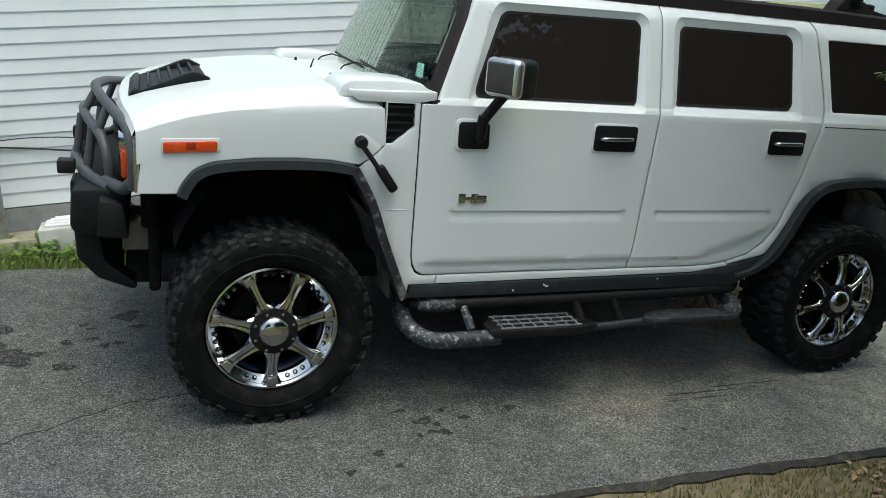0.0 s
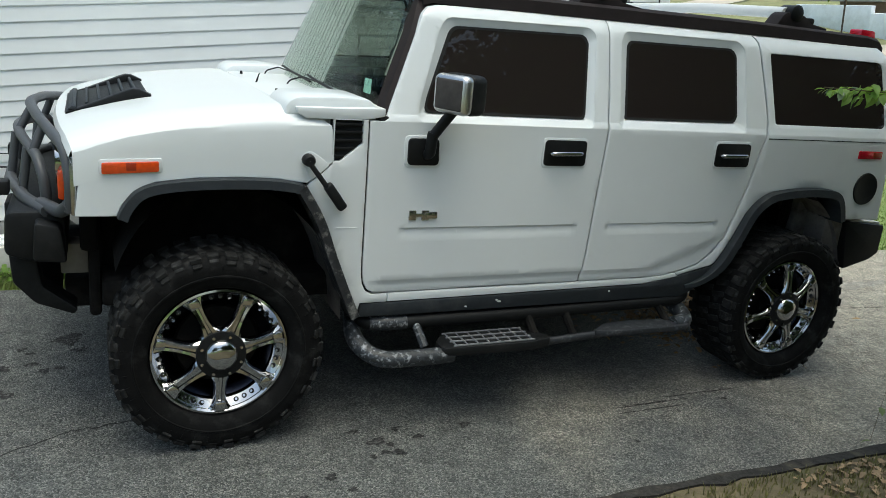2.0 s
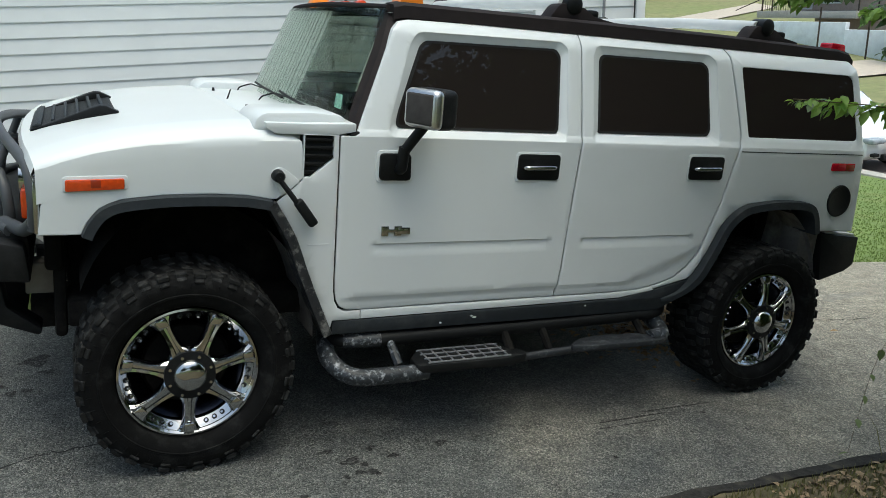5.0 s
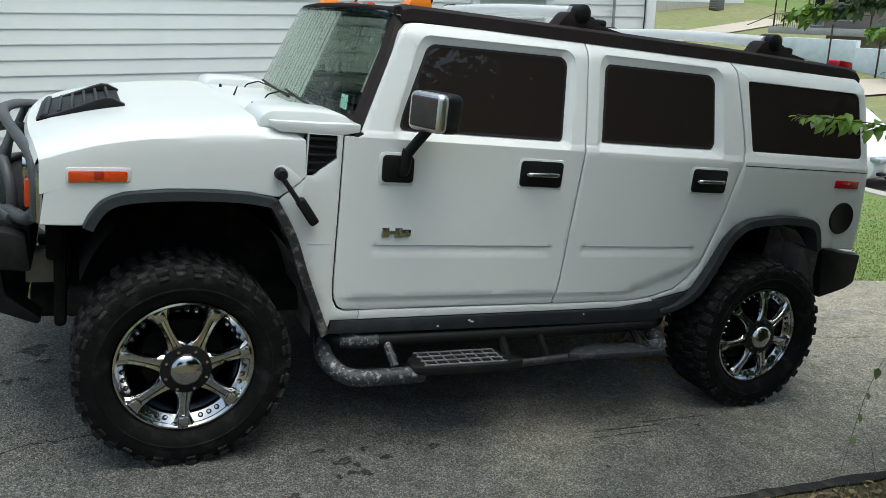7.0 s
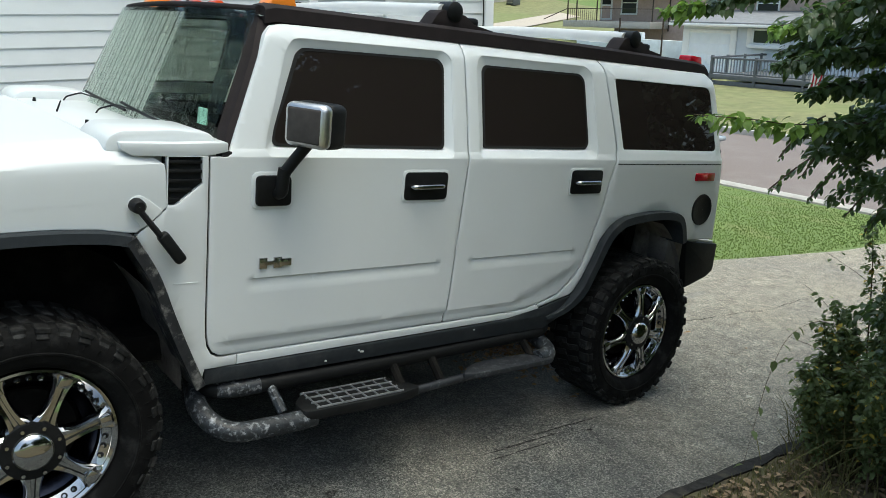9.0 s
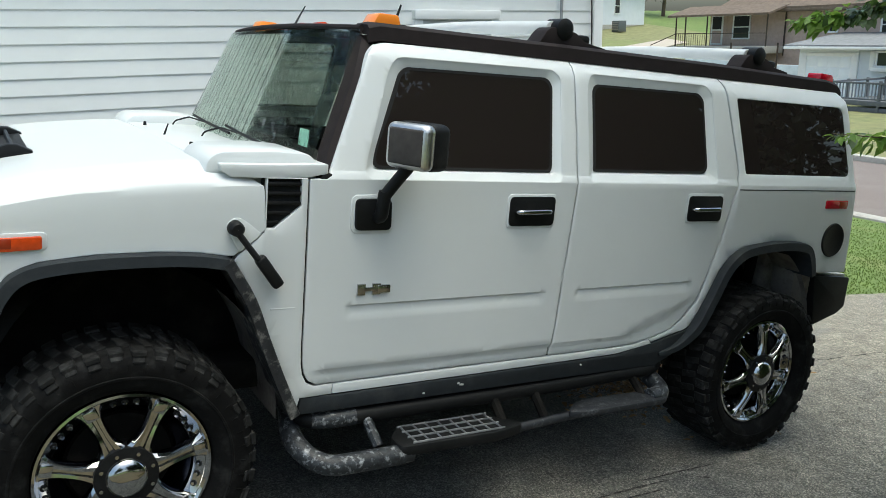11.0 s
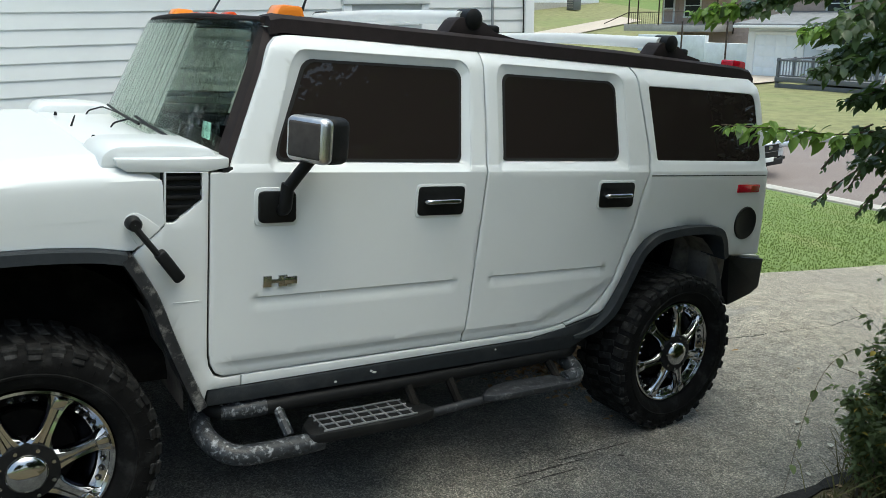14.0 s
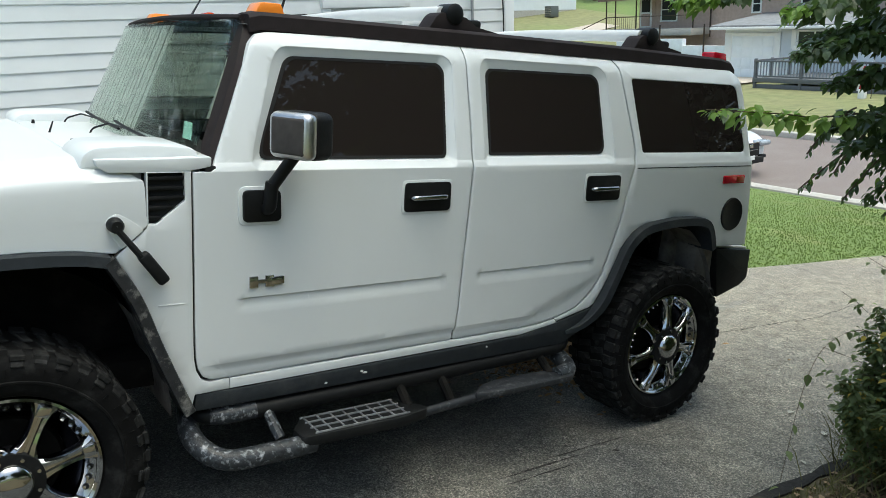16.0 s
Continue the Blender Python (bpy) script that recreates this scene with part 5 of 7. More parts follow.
bm = bmesh.new()
prism(bm, [(0.0, 2.352), (0.0, 2.40), (3.4, 2.68), (6.8, 2.40), (6.8, 2.352)], X0 - 0.1, X1 + 0.1)
bmesh.ops.transform(bm, matrix=Matrix.Translation((0, WALL_Y - 0.10, 0)) @ Matrix(((0, 1, 0, 0), (1, 0, 0, 0), (0, 0, 1, 0), (0, 0, 0, 1))), verts=bm.verts[:])
bmesh.ops.recalc_face_normals(bm, faces=bm.faces[:])
part("roof", bm, material("house_roof", (0.12, 0.11, 0.10), 0.9, vary=0.25, scale=6, bump=0.4, bump_scale=20), house)
PLASTER = material("foundation", (0.22, 0.22, 0.21), 0.9, vary=0.15, scale=12, bump=0.5, bump_scale=60)
LEDGE = material("old_concrete", (0.30, 0.27, 0.20), 0.95, vary=0.2, scale=10, bump=0.6, bump_scale=50, stain=(0.16, 0.15, 0.11), stain_amount=0.6, stain_scale=3)
TRIM = material("white_trim", (0.80, 0.81, 0.80), 0.45, vary=0.03, scale=6)
WIRE = material("black_cable", (0.02, 0.02, 0.02), 0.6)
GALV = material("galvanised", (0.35, 0.34, 0.31), 0.5, metal=0.6, vary=0.25, scale=14, stain=(0.22, 0.13, 0.07), stain_amount=0.7, stain_scale=6)
BLIND = material("window_blind", (0.55, 0.57, 0.56), 0.4, vary=0.04, scale=20)
GLASS_DARK = material("house_glass", (0.03, 0.035, 0.04), 0.05, spec=0.6)
part("foundation", boxed((X0, WALL_Y - 0.005, -0.4), (X1 - 0.05, WALL_Y + 0.05, z0 - 0.01), 0.004), PLASTER, house)
part("corner_post", boxed((X1 - 0.085, WALL_Y - 0.022, z0 - 0.01), (X1 + 0.012, WALL_Y + 0.09, 2.34), 0.006), TRIM, house)
part("corner_post", boxed((X0 - 0.012, WALL_Y - 0.022, z0 - 0.01), (X0 + 0.085, WALL_Y + 0.09, 2.34), 0.006), TRIM, house)
thing("concrete_ledge", boxed((-2.4, WALL_Y - 0.26, -0.3), (-1.18, WALL_Y - 0.008, 0.252), 0.02), LEDGE, None, "low weathered concrete ledge against the house", "ledge")
# white splash block with a vent frame
bm = bmesh.new()
box(bm, (-1.17, WALL_Y - 0.24, 0.02), (-0.80, WALL_Y - 0.012, 0.30), 0.012, 2)
block = thing("splash_block", bm, material("chalky_white", (0.50, 0.49, 0.45), 0.9, vary=0.12, scale=14, bump=0.7, bump_scale=40), None, "chalky white painted block beside the foundation", "block")
for a in range(3):
    part("vent_frame", boxed((-1.13 + 0.03 * a, WALL_Y - 0.19 + 0.02 * a, 0.300 + 0.012 * a), (-0.88 - 0.03 * a, WALL_Y - 0.03 - 0.01 * a, 0.318 + 0.012 * a), 0.006), TRIM, block)
# window, conduit, cables on the wall
win = thing("window_1", boxed((2.66, WALL_Y - 0.035, 0.95), (3.40, WALL_Y + 0.02, 1.02), 0.006), TRIM, None, "white-framed house window with closed blinds", "window", kind="structure")
part("window_frame", boxed((2.66, WALL_Y - 0.03, 1.02), (2.73, WALL_Y + 0.02, 1.945), 0.006), TRIM, win)
part("window_frame", boxed((3.33, WALL_Y - 0.03, 1.02), (3.40, WALL_Y + 0.02, 1.945), 0.006), TRIM, win)
part("window_head", boxed((2.655, WALL_Y - 0.045, 1.945), (3.405, WALL_Y + 0.02, 2.015), 0.008), TRIM, win)
part("window_rail", boxed((2.73, WALL_Y - 0.024, 1.46), (3.33, WALL_Y + 0.02, 1.50), 0.006), TRIM, win)
part("pane", boxed((2.73, WALL_Y - 0.012, 1.02), (3.33, WALL_Y + 0.015, 1.46)), BLIND, win)
part("pane", boxed((2.73, WALL_Y - 0.014, 1.50), (3.33, WALL_Y + 0.015, 1.945)), BLIND, win)
part("sash_bar", boxed((2.75, WALL_Y - 0.02, 1.79), (3.31, WALL_Y + 0.0, 1.815), 0.004), TRIM, win)
thing("conduit", tubed([(4.005, WALL_Y - 0.03, 0.3), (4.005, WALL_Y - 0.03, 2.33)], 0.013, 8), material("grey_conduit", (0.30, 0.31, 0.31), 0.5, vary=0.1), None, "grey electrical conduit fixed to the siding", "conduit")
thing("cable", tube(bmesh.new(), rounded_path([(4.32 + 0.012 * math.sin(k * 1.3), WALL_Y - 0.028, 0.6 + 0.2 * k) for k in range(9)], 0.08), 0.006, 6), WIRE, None, "thin dark cable running up the house corner", "cable")
thing("cable", tube(bmesh.new(), [(x, WALL_Y - 0.014, 0.845 - 0.055 * (x + 1.36) / 0.46 + 0.004 * math.sin(9 * x)) for x in [-1.9 + 0.1 * k for k in range(26)]], 0.0065, 6), WIRE, None, "dark cable stapled along the siding", "cable")
thing("cable", tube(bmesh.new(), [(x, WALL_Y - 0.02, 0.868 + 0.028 * math.sin((x + 1.55) * 4.2)) for x in [-1.9 + 0.08 * k for k in range(20)]], 0.004, 6), WIRE, None, "thin cable looping along the siding", "cable")

# chain-link fence that meets the house
fence = thing("chain_link_fence", tubed([(-1.40, 2.60, 0.10), (-1.36, 2.60, 1.16)], 0.030, 12), GALV, None, "rusty chain-link fence with a steel end post", "fence")
part("post_cap", boxed((-1.395, 2.565, 1.155), (-1.325, 2.635, 1.185), 0.012, 3), GALV, fence)
for x in (-3.6, -5.8):
    part("post", tubed([(x, 2.60, 0.1), (x, 2.60, 1.2)], 0.025, 10), GALV, fence)
part("top_rail", tubed([(-1.37, 2.60, 1.13), (-5.8, 2.60, 1.17)], 0.017, 8), GALV, fence)
bm = bmesh.new()
for k in range(60):
    for d in (1, -1):
        pts = [(-1.38 - 0.055 * k - d * 0.0275 * (j % 2), 2.60 + 0.004 * d * (-1) ** j, 0.22 + 0.0275 * 1.6 * j) for j in range(21)]
        tube(bm, pts, 0.0018, 4, False)
mesh_part = part("wire_mesh", bm, GALV, fence)
tagged(mesh_part, kind="stuff")

# oil spots, cracks and pale patches lie flush on the asphalt
drive = bpy.data.objects["driveway"]
OIL = chip_asphalt("oiled_asphalt", 95, (0.012, 0.012, 0.012), (0.035, 0.034, 0.033), (0.09, 0.088, 0.085), (1.1, 1.1, 1.1))
CRACK = material("crack_tar", (0.02, 0.02, 0.02), 0.9)
PALE = chip_asphalt("scuffed_asphalt", 95, (0.13, 0.127, 0.118), (0.20, 0.195, 0.183), (0.30, 0.29, 0.27), (1.2, 1.2, 1.15), (1.4, 1.35, 1.25))


def blot(name, x, y, rx, ry, mat, seed, rough=0.25):
    r_ = random.Random(seed)
    ph = [r_.uniform(0, 6.28) for _ in range(4)]
    bm = bmesh.new()
    n = 26
    pts = []
    for k in range(n):
        a = 2 * math.pi * k / n
        s_ = 1 + rough * (0.5 * math.sin(2 * a + ph[0]) + 0.4 * math.sin(3 * a + ph[1]) + 0.35 * math.sin(5 * a + ph[2]) + 0.25 * math.sin(9 * a + ph[3]))
        pts.append(bm.verts.new((x + rx * s_ * math.cos(a), y + ry * s_ * math.sin(a), 0.003)))
    bm.faces.new(pts)
    return part(name, bm, mat, drive)


for k, (x, y, r_) in enumerate(((-0.62, 1.29, 0.075), (-0.56, 1.13, 0.035), (-0.84, 1.18, 0.025), (-0.78, 0.98, 0.03), (-0.80, 1.12, 0.02), (-0.91, 0.95, 0.035), (-0.72, 0.89, 0.03), (-0.65, 0.91, 0.025), (-1.04, 0.82, 0.04),
        (-0.90, 0.65, 0.05), (-1.36, 1.22, 0.15), (-1.23, 0.84, 0.16), (-1.36, 0.66, 0.11), (0.60, -0.08, 0.024), (0.68, -0.19, 0.040), (0.80, -0.10, 0.022), (0.69, -0.29, 0.022), (0.745, -0.30, 0.030), (0.88, -0.19, 0.024),
        (0.62, -0.31, 0.018), (0.40, -0.42, 0.026), (0.46, -0.53, 0.018), (1.14, -0.14, 0.028), (0.25, -0.54, 0.022), (0.73, -0.23, 0.02), (2.69, -0.22, 0.016), (-0.3, 1.5, 0.03), (1.9, -0.5, 0.012))):
    blot("oil_spot", x, y, r_, r_ * 0.85, OIL, k, 0.45)
for k, (x, y, rx, ry) in enumerate(((2.25, -0.17, 0.26, 0.007), (2.60, -0.125, 0.22, 0.006), (2.2, -0.23, 0.2, 0.005))):
    blot("tyre_scuff", x, y, rx, ry, OIL, 70 + k, 0.5)
for k, (x, y, rx, ry) in enumerate(((5.70, 1.32, 0.24, 0.07), (5.45, 1.25, 0.12, 0.04))):
    blot("pale_patch", x, y, rx, ry, PALE, 90 + k, 0.5)
for pts, w in ((((-1.6, -0.28), (-1.09, -0.05), (-0.87, 0.07), (-0.62, 0.22), (-0.53, 0.24), (-0.38, 0.25), (0.1, 0.42)), 0.009), (((4.5, 0.95), (4.81, 0.87), (5.09, 0.82), (5.5, 0.80), (6.15, 0.73), (6.9, 0.85)), 0.006), (((7.5, 1.9), (7.6, 0.8), (7.5, -0.6)), 0.012)):
    r_ = random.Random(int(w * 1e4) + len(pts))
    line = []
    for (xa, ya), (xb, yb) in zip(pts, pts[1:]):
        line += [(xa + (xb - xa) * j / 6, ya + (yb - ya) * j / 6 + r_.uniform(-0.014, 0.014)) for j in range(6)]
    bm = bmesh.new()
    quads = [(bm.verts.new((x, y - w * r_.uniform(0.2, 0.8), 0.002)), bm.verts.new((x, y + w * r_.uniform(0.2, 0.8), 0.002))) for x, y in line]
    for a, b in zip(quads, quads[1:]):
        bm.faces.new((a[0], b[0], b[1], a[1]))
    part("crack", bm, CRACK, drive)
# bare soil along the driveway's edge
drive_sheet("soil", [(-6, -0.86), (14, -0.86), (14, -1.02)] + [(13.5 - 0.5 * k, -1.0 + 0.03 * math.sin(k * 1.7)) for k in range(40)], -0.012, SOIL, "dark bare soil along the driveway edge", 0.02)


# bank on the near side: dry soil, old leaves and thin grass
BANK = material("bank_soil", (0.13, 0.105, 0.060), 0.95, vary=0.35, scale=16, bump=0.8, bump_scale=50, stain=(0.085, 0.10, 0.035), stain_amount=0.8, stain_scale=3)
bm = bmesh.new()
rows = [[bm.verts.new((-5.5 + 0.5 * i, y, -0.006 + 0.010 * math.sin(3.1 * i + 5 * y) * (y < -1))) for y in (-0.80, -1.1, -1.6, -2.2, -3.0, -4.0, -5.2)] for i in range(30)]
for a, b in zip(rows, rows[1:]):
    for k in range(6):
        bm.faces.new((a[k], a[k + 1], b[k + 1], b[k]))
bmesh.ops.recalc_face_normals(bm, faces=bm.faces[:])
thing("bank", bm, BANK, SLOPE, "dry earth bank with old leaves along the driveway", "earth bank", kind="structure")

# crumbling dark edge of the asphalt
EDGE = material("asphalt_edge", (0.036, 0.034, 0.031), 0.9, spec=0.2, vary=0.4, scale=30, bump=0.9, bump_scale=70, stain=(0.11, 0.095, 0.07), stain_amount=0.8, stain_scale=7)
edge = random.Random(17)
inner = [(-5.5 + 0.12 * k, -0.855 + edge.uniform(-0.012, 0.012)) for k in range(128)]
outer = [(x, -0.912 + edge.uniform(-0.020, 0.020)) for x, _ in inner]
drive_sheet("driveway_edge", inner + outer[::-1], 0.005, EDGE, "crumbling dark asphalt edge of the driveway", 0.03)


# ---- across the street ----
BLUE = material("pale_blue_siding", (0.59, 0.64, 0.69), 0.6, vary=0.04, scale=3, stain=(0.5, 0.55, 0.6), stain_amount=0.3, stain_scale=0.6)
GARAGE = material("garage_door", (0.80, 0.84, 0.86), 0.5, vary=0.03, scale=3)
SHINGLE = material("grey_shingle", (0.22, 0.225, 0.23), 0.9, vary=0.2, scale=4, bump=0.4, bump_scale=8)
BROWN_ROOF = material("brown_shingle", (0.16, 0.12, 0.09), 0.9, vary=0.25, scale=4, bump=0.4, bump_scale=8)
DECK = material("grey_deck", (0.12, 0.125, 0.135), 0.7, vary=0.1, scale=6)
BRICK = material("pinkish_siding", (0.48, 0.37, 0.32), 0.85, vary=0.1, scale=5, stain=(0.42, 0.34, 0.3), stain_amount=0.4, stain_scale=1)
BLUEWALL = material("painted_block", (0.68, 0.73, 0.77), 0.8, vary=0.08, scale=3, stain=(0.40, 0.43, 0.45), stain_amount=0.5, stain_scale=0.8)
IRON = material("brown_iron", (0.05, 0.035, 0.025), 0.6)


def lapped(parent, name, x, y0, y1, z0_, z1, pitch, mat):
    """Horizontal boards on a wall that faces -x."""
    bm = bmesh.new()
    n = int((z1 - z0_) / pitch)
    for k in range(n):
        z = z0_ + pitch * k
        vs = [bm.verts.new(p) for p in ((x - 0.022, y0, z), (x - 0.022, y1, z), (x - 0.004, y1, z + pitch), (x - 0.004, y0, z + pitch), (x, y0, z), (x, y1, z))]
        bm.faces.new((vs[0], vs[1], vs[2], vs[3]))
        bm.faces.new((vs[0], vs[4], vs[5], vs[1]))
    ob = part(name, bm, mat, parent, smooth=10)
    return tagged(ob, kind="stuff")


def sash_window(parent, x, y0, y1, z0_, z1, bars=1, trim=0.09):
    """A white sash window in a wall that faces -x."""
    w = part("window", boxed((x - 0.06, y0 - trim, z1), (x + 0.02, y1 + trim, z1 + trim), 0.01), TRIM, parent, "white-framed window")
    part("sill", boxed((x - 0.10, y0 - trim, z0_ - trim), (x + 0.02, y1 + trim, z0_), 0.01), TRIM, w)
    for a, b in ((y0 - trim, y0), (y1, y1 + trim)):
        part("jamb", boxed((x - 0.06, a, z0_), (x + 0.02, b, z1), 0.01), TRIM, w)
    part("pane", boxed((x - 0.022, y0, z0_), (x + 0.01, y1, z1)), GLASS_DARK, w)
    for k in range(bars):
        y = y0 + (y1 - y0) * (k + 1) / (bars + 1)
        part("glazing_bar", boxed((x - 0.045, y - 0.035, z0_), (x, y + 0.035, z1), 0.01), TRIM, w)
    part("meeting_rail", boxed((x - 0.04, y0, (z0_ + z1) / 2 - 0.03), (x, y1, (z0_ + z1) / 2 + 0.03), 0.01), TRIM, w) if not bars else None
    return w


def blue_house():
    X, zg = 37.0, -1.75
    h = thing("blue_house", boxed((X, 8.0, zg), (X + 9, 21.7, 0.98)), BLUE, None, "pale blue single-storey house with an attached garage", "house")
    lapped(h, "siding", X, 8.0, 21.7, -1.3, 0.98, 0.18, BLUE)
    part("garage_block", boxed((X - 0.02, 21.7, zg), (X + 8, 24.95, 1.0)), GARAGE, h)
    for y0, y1 in ((21.66, 22.02), (24.5, 24.92)):
        part("garage_trim", boxed((X - 0.09, y0, -1.62), (X - 0.02, y1, 0.72), 0.015), TRIM, h)
    part("garage_trim", boxed((X - 0.09, 22.02, 0.55), (X - 0.02, 24.5, 0.72), 0.015), TRIM, h)
    door = part("garage_door", boxed((X - 0.05, 22.02, -1.6), (X - 0.015, 24.5, 0.55), 0.01), GARAGE, h, "pale panelled garage door")
    for r in range(4):
        for c in range(4):
            part("door_panel", boxed((X - 0.065, 22.08 + 0.605 * c, -1.55 + 0.53 * r), (X - 0.048, 22.62 + 0.605 * c, -1.10 + 0.53 * r), 0.008), GARAGE, door)
    bm = bmesh.new()
    vs = [bm.verts.new(p) for p in ((X - 0.7, 7.4, 0.93), (X - 0.7, 25.4, 1.0), (X + 4.5, 25.4, 1.62), (X + 4.5, 7.4, 1.58), (X + 9.6, 7.4, 0.93), (X + 9.6, 25.4, 1.0))]
    bm.faces.new((vs[0], vs[3], vs[2], vs[1])), bm.faces.new((vs[3], vs[4], vs[5], vs[2]))
    r = bmesh.ops.extrude_face_region(bm, geom=bm.faces[:])
    for v in r["geom"]:
        if isinstance(v, bmesh.types.BMVert):
            v.co.z += 0.12
    bmesh.ops.recalc_face_normals(bm, faces=bm.faces[:])
    part("roof", bm, SHINGLE, h, "low grey shingle roof")
    part("gutter", boxed((X - 0.78, 7.4, 0.90), (X - 0.68, 25.4, 1.03), 0.02), TRIM, h)
    w = sash_window(h, X, 19.05, 20.72, 0.16, 0.74, 1)
    for y in (18.72, 20.84):
        part("shutter", boxed((X - 0.06, y, -0.05), (X - 0.01, y + 0.26, 0.84), 0.01), TRIM, w)
    part("flower_box", boxed((X - 0.32, 18.95, -0.10), (X - 0.06, 20.85, 0.08), 0.02), TRIM, w)
    d = part("front_door", boxed((X - 0.05, 16.95, -1.0), (X + 0.01, 17.78, 0.62), 0.01), GARAGE, h, "white storm door")
    part("door_glass", boxed((X - 0.065, 17.08, -0.2), (X - 0.045, 17.66, 0.5), 0.01), GLASS_DARK, d)
    for y in (16.86, 17.78):
        part("door_trim", boxed((X - 0.07, y, -1.0), (X, y + 0.09, 0.72), 0.01), TRIM, h)
    sash_window(h, X, 12.5, 14.2, -0.1, 0.6, 1)


def porch_deck():
    deck = thing("deck", boxed((32.6, 10.5, -1.28), (37.0, 20.05, -1.16), 0.01), DECK, None, "weathered grey timber deck with a baluster railing", "deck")
    for y in (10.6, 13.0, 15.4, 17.7, 19.95):
        part("post", boxed((32.56, y - 0.05, -1.75), (32.68, y + 0.07, -0.28), 0.01), DECK, deck)
    part("top_rail", boxed((32.54, 10.5, -0.42), (32.70, 20.02, -0.34), 0.01), DECK, deck)
    part("bottom_rail", boxed((32.58, 10.5, -1.08), (32.66, 20.02, -1.02), 0.01), DECK, deck)
    part("fascia", boxed((32.55, 10.5, -1.32), (32.6, 20.05, -1.12), 0.005), DECK, deck)
    part("skirt_board", boxed((32.60, 10.5, -1.62), (32.64, 20.05, -1.40), 0.005), DECK, deck)
    me = link_mesh("baluster", boxed((32.60, -0.02, -1.02), (32.64, 0.02, -0.42)), material("grey_baluster", (0.22, 0.24, 0.27), 0.6))
    for k in range(62):
        ob = new("baluster", me)
        ob.parent, ob.location = deck, (0, 10.7 + 0.15 * k, 0)
    for x in (33.8, 35.2, 36.6):
        part("post", boxed((x, 19.93, -1.3), (x + 0.1, 20.03, -0.3), 0.01), DECK, deck)
    part("top_rail", boxed((32.6, 19.90, -0.42), (37.0, 20.05, -0.34), 0.01), DECK, deck)


def flag():
    cloth = [material("flag_red", (0.45, 0.03, 0.04), 0.8), material("flag_white", (0.7, 0.7, 0.68), 0.8)]
    f_ = thing("garden_flag", tubed([(31.0, 13.72, -1.6), (31.0, 13.72, -0.30)], 0.015, 6), IRON, None, "small striped garden flag on a thin pole", "flag")
    for k in range(6):
        bm = bmesh.new()
        rows = [[bm.verts.new((31.0 + 0.03 * math.sin(6 * s_ / 5 + k), 13.72 + 0.01 + 0.075 * k + 0.12 * (s_ / 5), -0.38 - 0.95 * s_ / 5 + d)) for d in (0.0, 0.0)] for s_ in range(6)]
        for s_ in range(6):
            rows[s_][1].co.y += 0.075
            rows[s_][1].co.z -= 0.02
        for a, b in zip(rows, rows[1:]):
            bm.faces.new((a[0], a[1], b[1], b[0]))
        bmesh.ops.solidify(bm, geom=bm.faces[:], thickness=0.006)
        part("stripe", bm, cloth[k % 2], f_)
    thing("planter", boxed((30.8, 13.9, -1.65), (31.05, 14.15, -1.25), 0.03), TRIM, None, "white planter box on the lawn", "planter")


